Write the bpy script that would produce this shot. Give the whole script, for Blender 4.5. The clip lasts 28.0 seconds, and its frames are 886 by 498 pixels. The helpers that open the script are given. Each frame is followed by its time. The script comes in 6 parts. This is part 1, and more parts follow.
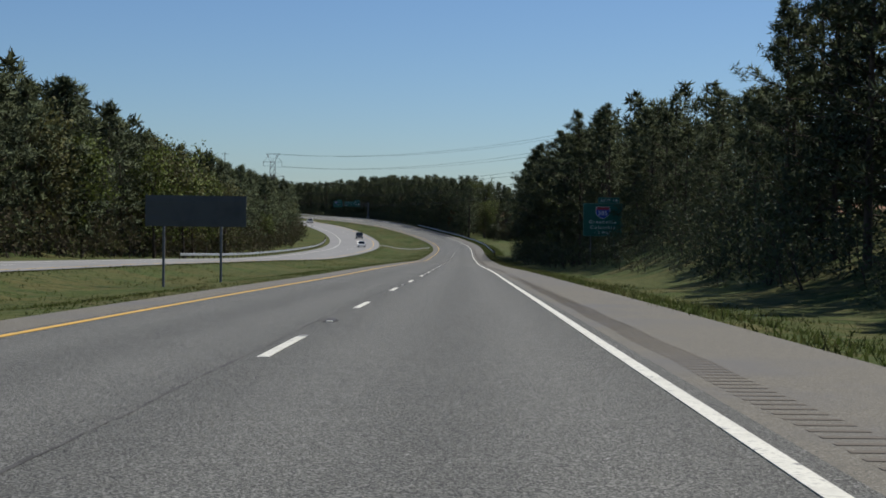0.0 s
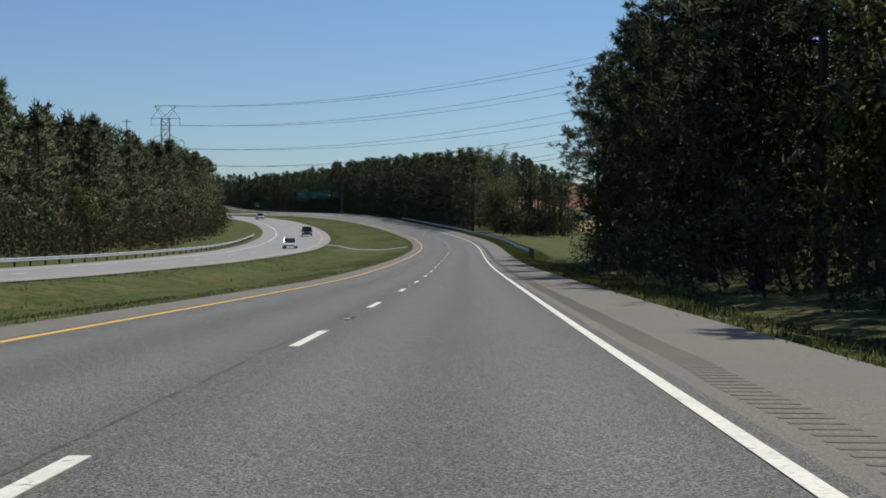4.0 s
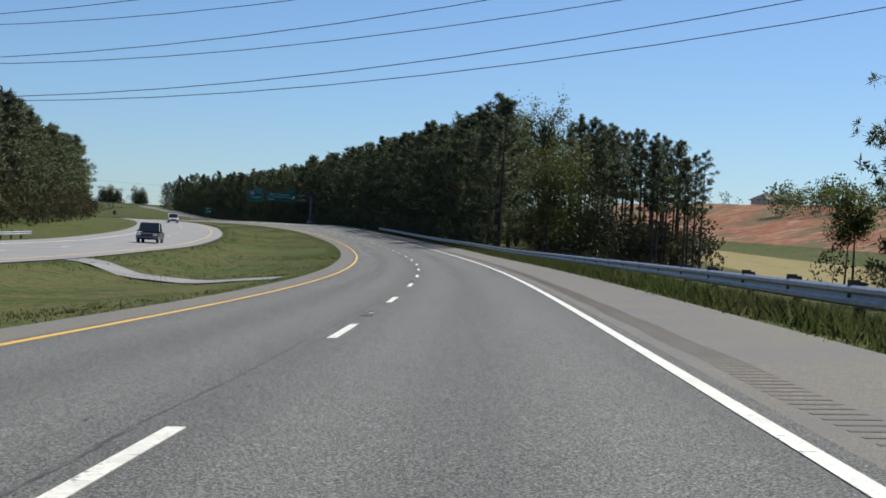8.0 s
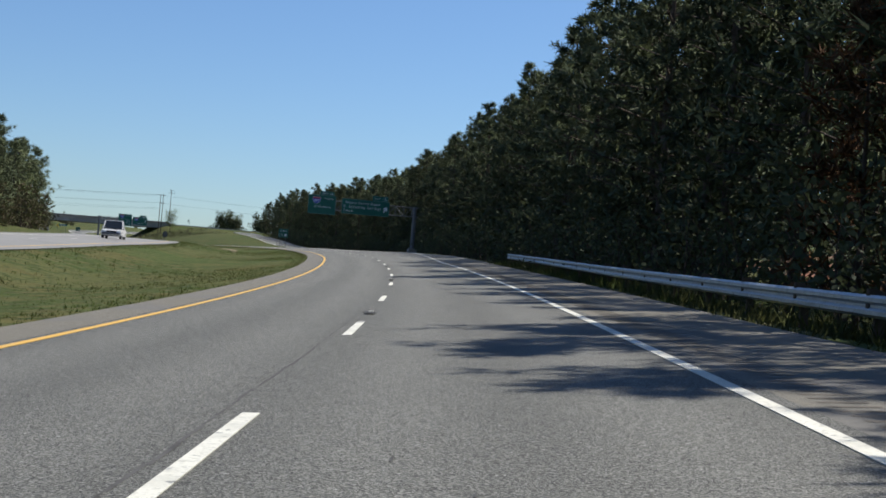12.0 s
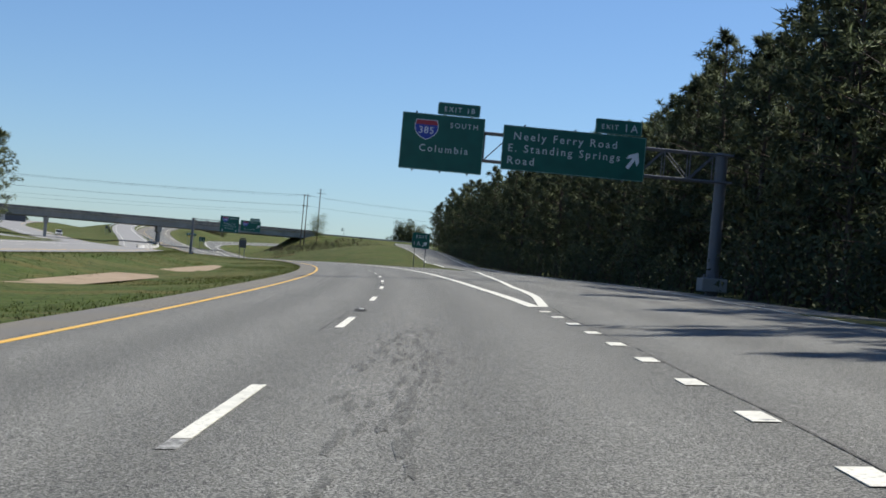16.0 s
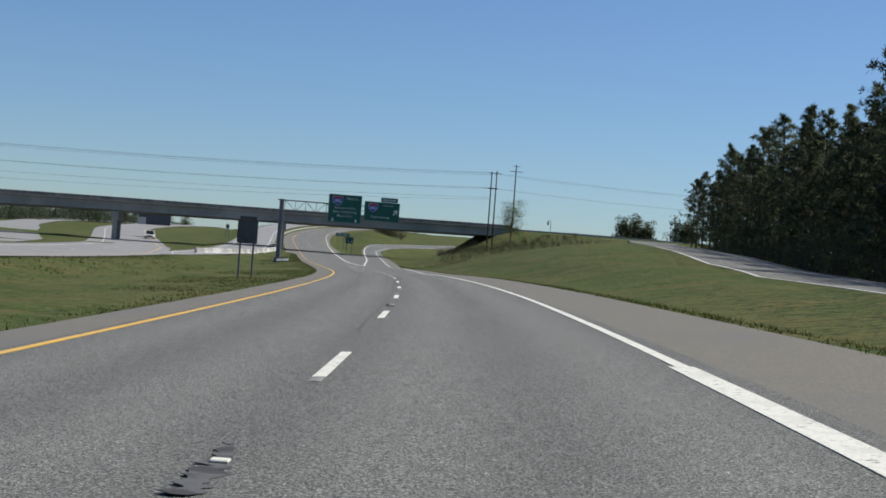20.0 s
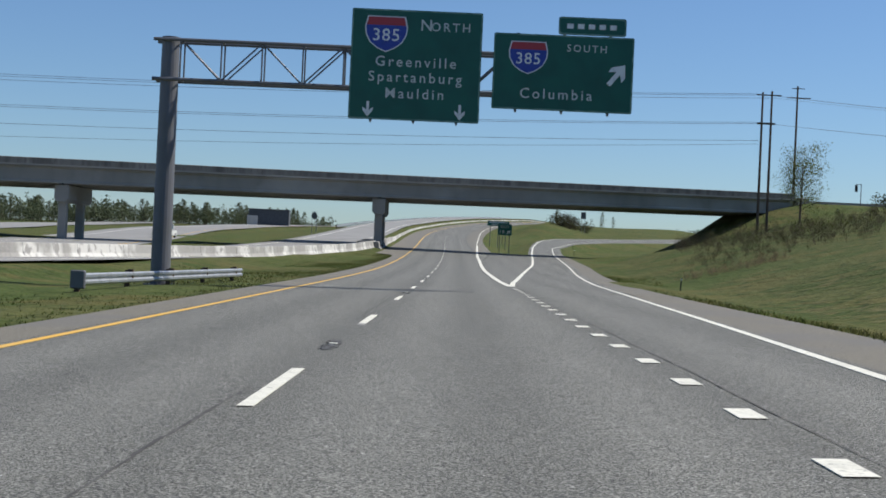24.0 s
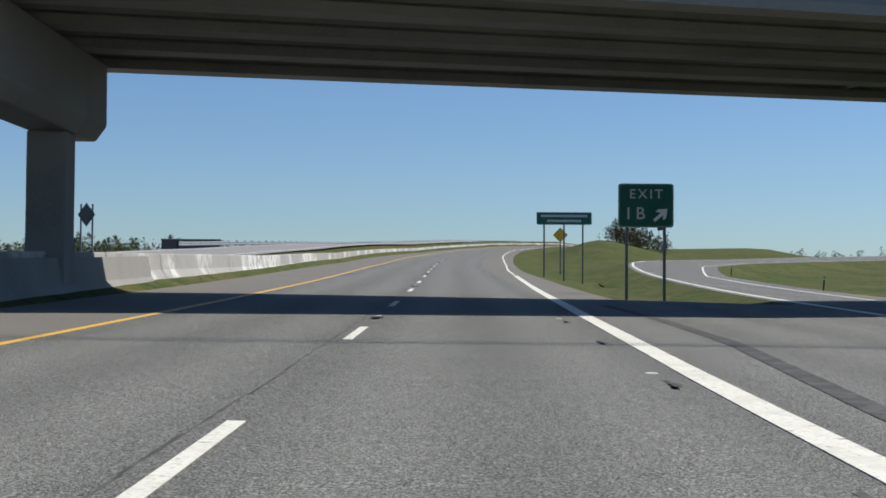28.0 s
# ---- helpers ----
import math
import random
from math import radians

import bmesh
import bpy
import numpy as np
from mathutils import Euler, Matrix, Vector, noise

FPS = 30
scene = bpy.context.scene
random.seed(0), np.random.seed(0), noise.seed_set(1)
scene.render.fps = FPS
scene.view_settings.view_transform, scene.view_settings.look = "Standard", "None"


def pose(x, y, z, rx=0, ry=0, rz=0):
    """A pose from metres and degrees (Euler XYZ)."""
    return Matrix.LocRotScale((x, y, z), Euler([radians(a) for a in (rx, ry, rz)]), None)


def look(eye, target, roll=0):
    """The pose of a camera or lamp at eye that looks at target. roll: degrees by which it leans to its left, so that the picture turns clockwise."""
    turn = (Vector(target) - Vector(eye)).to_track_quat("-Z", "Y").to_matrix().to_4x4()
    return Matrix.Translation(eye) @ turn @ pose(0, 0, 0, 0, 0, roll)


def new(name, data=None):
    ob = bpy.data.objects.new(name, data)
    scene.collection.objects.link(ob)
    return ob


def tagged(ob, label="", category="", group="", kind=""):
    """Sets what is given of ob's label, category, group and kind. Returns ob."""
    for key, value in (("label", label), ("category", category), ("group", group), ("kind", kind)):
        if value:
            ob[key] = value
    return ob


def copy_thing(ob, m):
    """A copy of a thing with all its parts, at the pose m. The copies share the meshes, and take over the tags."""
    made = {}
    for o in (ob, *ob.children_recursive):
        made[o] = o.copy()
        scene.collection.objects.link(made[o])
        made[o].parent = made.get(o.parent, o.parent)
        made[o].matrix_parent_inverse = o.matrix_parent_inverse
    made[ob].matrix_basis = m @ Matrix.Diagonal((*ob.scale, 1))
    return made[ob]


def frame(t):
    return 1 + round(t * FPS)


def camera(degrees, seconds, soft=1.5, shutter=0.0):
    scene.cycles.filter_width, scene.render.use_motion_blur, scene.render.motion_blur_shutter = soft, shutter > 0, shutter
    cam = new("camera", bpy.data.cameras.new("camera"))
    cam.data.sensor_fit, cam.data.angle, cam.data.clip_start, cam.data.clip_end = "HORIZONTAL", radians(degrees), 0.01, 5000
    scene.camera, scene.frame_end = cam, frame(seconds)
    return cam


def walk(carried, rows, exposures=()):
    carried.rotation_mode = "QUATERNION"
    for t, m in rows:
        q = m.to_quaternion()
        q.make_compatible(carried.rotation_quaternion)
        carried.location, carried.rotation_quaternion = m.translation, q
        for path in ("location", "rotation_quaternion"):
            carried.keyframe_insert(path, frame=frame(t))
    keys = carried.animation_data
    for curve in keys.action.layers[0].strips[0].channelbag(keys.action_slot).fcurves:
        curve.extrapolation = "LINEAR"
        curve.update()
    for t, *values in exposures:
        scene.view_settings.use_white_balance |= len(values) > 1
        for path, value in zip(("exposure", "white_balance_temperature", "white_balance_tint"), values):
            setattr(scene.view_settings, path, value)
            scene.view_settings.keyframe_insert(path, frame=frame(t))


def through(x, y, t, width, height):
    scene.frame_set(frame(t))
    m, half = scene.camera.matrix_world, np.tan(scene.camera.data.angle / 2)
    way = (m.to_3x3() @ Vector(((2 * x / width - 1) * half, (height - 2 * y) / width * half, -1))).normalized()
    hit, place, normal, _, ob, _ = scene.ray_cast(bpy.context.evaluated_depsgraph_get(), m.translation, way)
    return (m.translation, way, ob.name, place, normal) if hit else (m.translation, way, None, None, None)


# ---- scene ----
SKYS, SUNS = 0.074, 4.6
EXPOSURES = [(0.0, -0.08), (4.0, 0.05), (6.0, 0.2), (8.0, 0.34), (11.0, 0.36), (13.0, 0.45), (17.0, 0.5), (18.0, 0.2), (20.0, 0.2), (24.0, 0.32), (26.0, 0.3), (28.0, 0.27)]
# The camera rides in the right lane: seconds, x, y, z, yaw, pitch, roll.
PATH = [
    (0.0, 0.000, 0.000, 1.059, 0.005, -1.244, 0.726),
    (0.5, 0.278, 18.105, 0.621, 0.003, -1.132, 0.776),
    (1.0, 0.560, 36.172, 0.192, 0.038, -1.178, 0.694),
    (1.5, 0.830, 54.165, -0.270, 0.118, -1.271, 0.542),
    (2.0, 1.110, 72.121, -0.725, 0.079, -1.187, 0.391),
    (2.5, 1.378, 90.071, -1.161, 0.046, -1.084, 0.107),
    (3.0, 1.627, 108.039, -1.632, 0.051, -1.316, -0.113),
    (3.5, 1.844, 126.033, -2.118, 0.066, -1.100, -0.151),
    (4.0, 2.088, 144.053, -2.571, 0.086, -1.113, -0.294),
    (4.5, 2.363, 162.097, -2.999, 0.065, -1.076, -0.056),
    (5.0, 2.669, 180.163, -3.424, 0.036, -1.020, 0.483),
    (5.5, 2.975, 198.256, -3.825, 0.025, -0.892, 1.036),
    (6.0, 3.267, 216.385, -4.156, 0.029, -0.802, 1.408),
    (6.5, 3.536, 234.563, -4.435, 0.065, -0.475, 1.358),
    (7.0, 3.784, 252.775, -4.629, 0.122, -0.132, 1.553),
    (7.5, 3.980, 270.987, -4.750, 0.371, -0.053, 2.283),
    (8.0, 4.089, 289.192, -4.826, 0.717, 0.108, 2.705),
    (8.5, 4.091, 307.379, -4.814, 1.093, 0.372, 3.175),
    (9.0, 3.902, 325.535, -4.810, 1.723, 0.342, 3.650),
    (9.5, 3.496, 343.669, -4.695, 2.661, 0.839, 4.766),
    (10.0, 2.882, 361.788, -4.586, 3.416, 0.728, 4.205),
    (10.5, 1.976, 379.920, -4.381, 4.015, 0.933, 3.758),
    (11.0, 0.758, 398.048, -4.114, 5.097, 1.148, 4.061),
    (11.5, -0.728, 416.157, -3.832, 6.265, 1.216, 4.664),
    (12.0, -2.507, 434.234, -3.498, 7.265, 1.399, 4.476),
    (12.5, -4.620, 452.259, -3.117, 8.286, 1.563, 4.278),
    (13.0, -7.066, 470.213, -2.680, 9.379, 1.702, 4.481),
    (13.5, -9.856, 488.084, -2.216, 10.492, 1.840, 4.780),
    (14.0, -12.985, 505.857, -1.735, 11.484, 1.800, 4.930),
    (14.5, -16.441, 523.507, -1.211, 12.556, 1.912, 5.005),
    (15.0, -20.225, 541.084, -0.768, 13.616, 1.629, 4.981),
    (15.5, -24.317, 558.587, -0.380, 14.674, 1.361, 4.902),
    (16.0, -28.709, 575.981, 0.009, 15.630, 1.368, 5.045),
    (16.5, -33.412, 593.282, 0.365, 16.580, 1.353, 4.854),
    (17.0, -38.438, 610.506, 0.671, 17.879, 1.265, 4.417),
    (17.5, -43.843, 627.587, 0.930, 19.309, 1.137, 3.889),
    (18.0, -49.611, 644.477, 1.185, 20.394, 1.021, 4.206),
    (18.5, -55.678, 661.146, 1.444, 21.347, 0.944, 4.227),
    (19.0, -61.935, 677.595, 1.653, 22.043, 0.878, 4.275),
    (19.5, -68.389, 693.829, 1.864, 23.098, 0.840, 4.286),
    (20.0, -75.062, 709.861, 2.012, 24.270, 0.854, 4.231),
    (20.5, -81.950, 725.666, 2.139, 25.286, 0.749, 3.821),
    (21.0, -89.065, 741.256, 2.298, 26.127, 0.703, 3.445),
    (21.5, -96.415, 756.655, 2.402, 26.976, 0.593, 3.458),
    (22.0, -103.984, 771.900, 2.484, 27.891, 0.513, 3.627),
    (22.5, -111.783, 787.017, 2.532, 28.877, 0.522, 3.693),
    (23.0, -119.841, 802.025, 2.557, 29.854, 0.370, 3.145),
    (23.5, -128.169, 816.924, 2.572, 30.756, 0.472, 2.712),
    (24.0, -136.723, 831.724, 2.653, 31.491, 0.507, 2.617),
    (24.5, -145.418, 846.485, 2.714, 31.769, 0.370, 2.548),
    (25.0, -154.199, 861.247, 2.752, 31.848, 0.268, 1.649),
    (25.5, -163.074, 876.069, 2.807, 31.951, 0.538, 1.171),
    (26.0, -172.013, 890.923, 2.883, 31.998, 0.738, 0.630),
    (26.5, -180.975, 905.789, 3.018, 32.037, 1.037, 0.160),
    (27.0, -189.907, 920.637, 3.267, 31.913, 1.432, 0.259),
    (27.5, -198.831, 935.480, 3.606, 31.851, 1.881, 0.223),
    (28.0, -207.714, 950.289, 4.031, 31.725, 2.007, 0.370),
]
FOV = 34.95


def ride(x, y, z, yaw, pitch, roll):
    a, b = radians(yaw), radians(pitch)
    ahead = Vector((-math.sin(a) * math.cos(b), math.cos(a) * math.cos(b), math.sin(b)))
    return look((x, y, z), Vector((x, y, z)) + ahead * 10, roll)


cam = camera(FOV, 28.0, soft=1.7)
walk(cam, [(t, ride(*p)) for t, *p in PATH], exposures=EXPOSURES)

# ---- light ----
SUN_TURN, SUN_HIGH = radians(48), radians(52)
to_sun = Vector((math.cos(SUN_TURN) * math.cos(SUN_HIGH), math.sin(SUN_TURN) * math.cos(SUN_HIGH), math.sin(SUN_HIGH)))
world = bpy.data.worlds.new("sky")
scene.world = world
world.use_nodes = True
wn = world.node_tree
sky = wn.nodes.new("ShaderNodeTexSky")
sky.sky_type, sky.sun_disc, sky.sun_elevation, sky.sun_rotation = "NISHITA", False, SUN_HIGH, radians(90) - SUN_TURN
sky.air_density, sky.dust_density, sky.ozone_density = 1.0, 0.3, 3.0
wn.nodes["Background"].inputs["Strength"].default_value = SKYS
tint = wn.nodes.new("ShaderNodeMix")
tint.data_type, tint.blend_type = "RGBA", "MULTIPLY"
tint.inputs["Factor"].default_value, tint.inputs["B"].default_value = 1.0, (0.76, 0.935, 1.15, 1)
wn.links.new(sky.outputs[0], tint.inputs["A"])
wn.links.new(tint.outputs["Result"], wn.nodes["Background"].inputs["Color"])
sun = new("sun", bpy.data.lights.new("sun", "SUN"))
sun.data.energy, sun.data.angle, sun.data.color = SUNS, radians(0.55), (1.0, 0.955, 0.885)
sun.matrix_world = look(to_sun * 100, (0, 0, 0))


# ---- materials ----
def mat(name, colour, rough=0.8, metal=0.0, tones=(), bump=(), vary=0.0, spec=0.5, through=0.0):
    """tones: (scale, colour, low, high, stretch) noise layers over the base; bump: (scale, strength)."""
    m = bpy.data.materials.new(name)
    m.use_nodes = True
    n, links = m.node_tree.nodes, m.node_tree.links
    p = n["Principled BSDF"]
    p.inputs["Roughness"].default_value, p.inputs["Metallic"].default_value = rough, metal
    p.inputs["Specular IOR Level"].default_value = spec
    geo = n.new("ShaderNodeNewGeometry")
    now = n.new("ShaderNodeRGB")
    now.outputs[0].default_value = (*colour, 1)
    out = now.outputs[0]
    for scale, tint, low, high, stretch in tones:
        mp = n.new("ShaderNodeMapping")
        mp.inputs["Scale"].default_value = stretch
        tex = n.new("ShaderNodeTexNoise")
        tex.inputs["Scale"].default_value, tex.inputs["Detail"].default_value = scale, 4.0
        ramp = n.new("ShaderNodeMapRange")
        ramp.inputs["From Min"].default_value, ramp.inputs["From Max"].default_value = low, high
        mix = n.new("ShaderNodeMix")
        mix.data_type = "RGBA"
        links.new(geo.outputs["Position"], mp.inputs["Vector"])
        links.new(mp.outputs[0], tex.inputs["Vector"])
        links.new(tex.outputs["Fac"], ramp.inputs["Value"])
        links.new(ramp.outputs[0], mix.inputs["Factor"])
        links.new(out, mix.inputs["A"])
        mix.inputs["B"].default_value = (*tint, 1)
        out = mix.outputs["Result"]
    if vary:
        info = n.new("ShaderNodeObjectInfo")
        hsv = n.new("ShaderNodeHueSaturation")
        ramp = n.new("ShaderNodeMapRange")
        ramp.inputs["To Min"].default_value, ramp.inputs["To Max"].default_value = 1 - vary, 1 + vary
        links.new(info.outputs["Random"], ramp.inputs["Value"])
        links.new(ramp.outputs[0], hsv.inputs["Value"])
        links.new(out, hsv.inputs["Color"])
        out = hsv.outputs[0]
    links.new(out, p.inputs["Base Color"])
    last = None
    for scale, strength in bump:
        tex = n.new("ShaderNodeTexNoise")
        tex.inputs["Scale"].default_value, tex.inputs["Detail"].default_value = scale, 3.0
        links.new(geo.outputs["Position"], tex.inputs["Vector"])
        b = n.new("ShaderNodeBump")
        b.inputs["Strength"].default_value, b.inputs["Distance"].default_value = strength, 0.6 / scale
        links.new(tex.outputs["Fac"], b.inputs["Height"])
        if last:
            links.new(last, b.inputs["Normal"])
        last = b.outputs[0]
    if last:
        links.new(last, p.inputs["Normal"])
    if through:
        t = n.new("ShaderNodeBsdfTranslucent")
        links.new(out, t.inputs["Color"])
        mixs = n.new("ShaderNodeMixShader")
        mixs.inputs[0].default_value = through
        links.new(p.outputs[0], mixs.inputs[1])
        links.new(t.outputs[0], mixs.inputs[2])
        links.new(mixs.outputs[0], n["Material Output"].inputs["Surface"])
    return m


ONE = (1, 1, 1)
ASPHALT = mat("asphalt", (0.0994, 0.0995, 0.0847), 0.85, spec=0.35, tones=[
    (0.35, (0.0811, 0.0812, 0.0702), 0.4, 0.75, ONE), (0.06, (0.117, 0.116, 0.0989), 0.45, 0.7, ONE), (2.2, (0.112, 0.112, 0.096), 0.45, 0.7, ONE),
    (22, (0.0515, 0.052, 0.0468), 0.5, 0.62, ONE), (60, (0.0234, 0.0236, 0.0218), 0.5, 0.57, ONE), (48, (0.265, 0.264, 0.238), 0.55, 0.62, ONE), (80, (0.265, 0.264, 0.238), 0.54, 0.6, ONE), (26, (0.546, 0.544, 0.508), 0.7, 0.73, ONE)], bump=[(60, 0.8)])


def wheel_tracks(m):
    """Oil-dark and tyre-polished bands that run with the lanes."""
    n, links = m.node_tree.nodes, m.node_tree.links
    p = n["Principled BSDF"]
    base = p.inputs["Base Color"].links[0].from_socket
    at = n.new("ShaderNodeAttribute")
    at.attribute_name = "across"
    wave = n.new("ShaderNodeMath")
    wave.operation = "MULTIPLY_ADD"
    wave.inputs[1].default_value, wave.inputs[2].default_value = 2 * math.pi / 1.83, -0.2 * 2 * math.pi / 1.83
    cosine = n.new("ShaderNodeMath")
    cosine.operation = "COSINE"
    grain = n.new("ShaderNodeTexNoise")
    grain.inputs["Scale"].default_value, grain.inputs["Detail"].default_value = 0.45, 3.0
    geo = n.new("ShaderNodeNewGeometry")
    links.new(geo.outputs["Position"], grain.inputs["Vector"])
    links.new(at.outputs["Fac"], wave.inputs[0])
    links.new(wave.outputs[0], cosine.inputs[0])
    mul = n.new("ShaderNodeMath")
    mul.operation = "MULTIPLY"
    links.new(cosine.outputs[0], mul.inputs[0])
    links.new(grain.outputs["Fac"], mul.inputs[1])
    tone = n.new("ShaderNodeMapRange")
    tone.inputs["From Min"].default_value, tone.inputs["From Max"].default_value = -0.6, 0.6
    tone.inputs["To Min"].default_value, tone.inputs["To Max"].default_value = 1.13, 0.86
    links.new(mul.outputs[0], tone.inputs["Value"])
    # the surface before the exits is darker, blending to full tone along y
    where = n.new("ShaderNodeSeparateXYZ")
    links.new(geo.outputs["Position"], where.inputs[0])
    darken = n.new("ShaderNodeMapRange")
    darken.inputs["From Min"].default_value, darken.inputs["From Max"].default_value = 430, 520
    darken.inputs["To Min"].default_value, darken.inputs["To Max"].default_value = 0.83, 1.0
    links.new(where.outputs["Y"], darken.inputs["Value"])
    both = n.new("ShaderNodeMath")
    both.operation = "MULTIPLY"
    links.new(tone.outputs[0], both.inputs[0])
    links.new(darken.outputs[0], both.inputs[1])
    hsv = n.new("ShaderNodeHueSaturation")
    links.new(both.outputs[0], hsv.inputs["Value"])
    links.new(base, hsv.inputs["Color"])
    links.new(hsv.outputs[0], p.inputs["Base Color"])


wheel_tracks(ASPHALT)
# Paler than ASPHALT: the far carriageway's sunlit look is put into this colour.
PALE_ASPHALT = mat("sunlit_asphalt", (0.227, 0.223, 0.21), 0.85, tones=[
    (20, (0.302, 0.298, 0.286), 0.5, 0.75, ONE), (0.3, (0.185, 0.181, 0.172), 0.45, 0.7, ONE)], bump=[(30, 0.3)])
SHOULDER = mat("shoulder_asphalt", (0.163, 0.15, 0.119), 0.9, spec=0.3, tones=[
    (48, (0.273, 0.256, 0.213), 0.54, 0.64, ONE), (70, (0.0758, 0.0719, 0.0617), 0.53, 0.62, ONE), (9, (0.113, 0.106, 0.0904), 0.55, 0.8, ONE), (0.4, (0.136, 0.132, 0.124), 0.45, 0.7, ONE)], bump=[(40, 0.4)])
GROOVE = mat("rumble_groove", (0.149, 0.133, 0.111), 0.95, spec=0.2, bump=[(50, 0.3)])
SEAM = mat("worn_lane_joint", (0.063, 0.0621, 0.0594), 0.9, spec=0.2, tones=[(3, (0.099, 0.0972, 0.0927), 0.45, 0.6, ONE)])
TAR = mat("tar_seam", (0.045, 0.045, 0.043), 0.8, spec=0.3, tones=[(6, (0.1, 0.1, 0.1), 0.45, 0.6, ONE)])
WHITE = mat("white_road_paint", (0.708, 0.69, 0.589), 0.6, tones=[(25, (0.497, 0.483, 0.405), 0.52, 0.66, ONE), (2.5, (0.58, 0.566, 0.478), 0.48, 0.68, ONE), (9, (0.221, 0.221, 0.202), 0.64, 0.7, ONE)], bump=[(40, 0.25)])
WORN_PAINT = mat("worn_road_paint", (0.27, 0.27, 0.25), 0.8, tones=[(14, (0.13, 0.132, 0.122), 0.45, 0.6, ONE), (40, (0.5, 0.5, 0.47), 0.55, 0.7, ONE)], bump=[(50, 0.4)])
YELLOW = mat("yellow_road_paint", (0.662, 0.386, 0.0552), 0.6, tones=[(25, (0.46, 0.294, 0.0736), 0.55, 0.75, ONE), (1.5, (0.552, 0.368, 0.092), 0.5, 0.7, ONE)], bump=[(40, 0.25)])
GROUND = mat("grass_ground", (0.055, 0.077, 0.02), 1.0, spec=0.1, tones=[
    (3.5, (0.044, 0.063, 0.017), 0.4, 0.62, ONE), (0.9, (0.105, 0.095, 0.041), 0.49, 0.68, ONE), (0.11, (0.086, 0.092, 0.032), 0.45, 0.6, ONE),
    (0.05, (0.058, 0.082, 0.022), 0.5, 0.62, ONE), (0.24, (0.096, 0.09, 0.032), 0.52, 0.62, ONE), (1.6, (0.035, 0.051, 0.014), 0.55, 0.64, ONE), (6, (0.112, 0.115, 0.047), 0.58, 0.66, ONE)], bump=[(6, 0.9), (1.2, 0.6)])
BLADES = mat("grass_blades", (0.0671, 0.0937, 0.0253), 0.9, spec=0.1, through=0.35, tones=[
    (0.7, (0.118, 0.102, 0.0474), 0.5, 0.72, ONE), (0.12, (0.0885, 0.092, 0.0355), 0.45, 0.65, ONE), (4, (0.0434, 0.0603, 0.0174), 0.5, 0.7, ONE)])
FIELD = mat("mown_field", (0.241, 0.198, 0.0903), 1.0, spec=0.1, tones=[(0.5, (0.181, 0.163, 0.0731), 0.45, 0.7, (1, 0.3, 1))], bump=[(4, 0.5)])
CLAY = mat("red_clay", (0.215, 0.0903, 0.0499), 1.0, spec=0.1, tones=[(0.4, (0.292, 0.155, 0.0946), 0.45, 0.7, ONE), (0.08, (0.129, 0.0989, 0.0516), 0.46, 0.58, ONE), (0.5, (0.344, 0.232, 0.163), 0.58, 0.66, (0.3, 1, 1))], bump=[(2, 0.6)])
DIRT = mat("dry_dirt", (0.31, 0.241, 0.172), 1.0, spec=0.1, tones=[(1.5, (0.232, 0.181, 0.12), 0.45, 0.7, ONE)], bump=[(8, 0.5)])
CONCRETE = mat("weathered_concrete", (0.244, 0.236, 0.217), 0.9, spec=0.3, tones=[
    (0.7, (0.212, 0.207, 0.193), 0.42, 0.7, (1, 1, 0.25)), (0.16, (0.313, 0.304, 0.281), 0.48, 0.65, ONE), (12, (0.276, 0.267, 0.248), 0.5, 0.8, ONE)], bump=[(20, 0.25)])
STAINED_CONCRETE = mat("stained_parapet_concrete", (0.18, 0.176, 0.162), 0.92, spec=0.25, tones=[
    (1.1, (0.099, 0.0972, 0.09), 0.42, 0.66, (1, 1, 0.12)), (0.5, (0.243, 0.236, 0.216), 0.55, 0.7, (1, 1, 0.3)), (5, (0.126, 0.122, 0.113), 0.5, 0.7, (1, 1, 0.15))], bump=[(20, 0.3)])
WHITE_CONCRETE = mat("pale_barrier_concrete", (0.306, 0.299, 0.275), 0.9, spec=0.3, tones=[
    (1.3, (0.243, 0.236, 0.221), 0.5, 0.66, (1, 1, 0.2)), (0.28, (0.558, 0.549, 0.513), 0.49, 0.58, ONE), (2.0, (0.297, 0.288, 0.27), 0.52, 0.62, ONE), (15, (0.405, 0.387, 0.36), 0.55, 0.8, ONE)], bump=[(20, 0.3)])
STAIN = mat("oil_stained_asphalt", (0.0755, 0.0756, 0.0644), 0.85, spec=0.35, tones=[
    (0.35, (0.0616, 0.0617, 0.0534), 0.4, 0.75, ONE), (0.06, (0.0889, 0.0882, 0.0752), 0.45, 0.7, ONE), (2.2, (0.0851, 0.0851, 0.073), 0.45, 0.7, ONE),
    (22, (0.0391, 0.0395, 0.0356), 0.5, 0.62, ONE), (60, (0.0178, 0.0179, 0.0166), 0.5, 0.57, ONE), (48, (0.201, 0.201, 0.181), 0.55, 0.62, ONE), (80, (0.201, 0.201, 0.181), 0.54, 0.6, ONE), (26, (0.415, 0.413, 0.386), 0.7, 0.73, ONE)], bump=[(60, 0.8)])
DRY_GRASS = mat("dry_pink_grass", (0.3, 0.21, 0.13), 0.95, spec=0.1, through=0.3, tones=[(2, (0.2, 0.16, 0.09), 0.45, 0.65, ONE)])
STEEL = mat("galvanised_steel", (0.42, 0.44, 0.46), 0.45, 0.7, tones=[(3, (0.3, 0.31, 0.33), 0.45, 0.7, ONE), (20, (0.5, 0.51, 0.53), 0.5, 0.7, ONE)], bump=[(30, 0.1)])
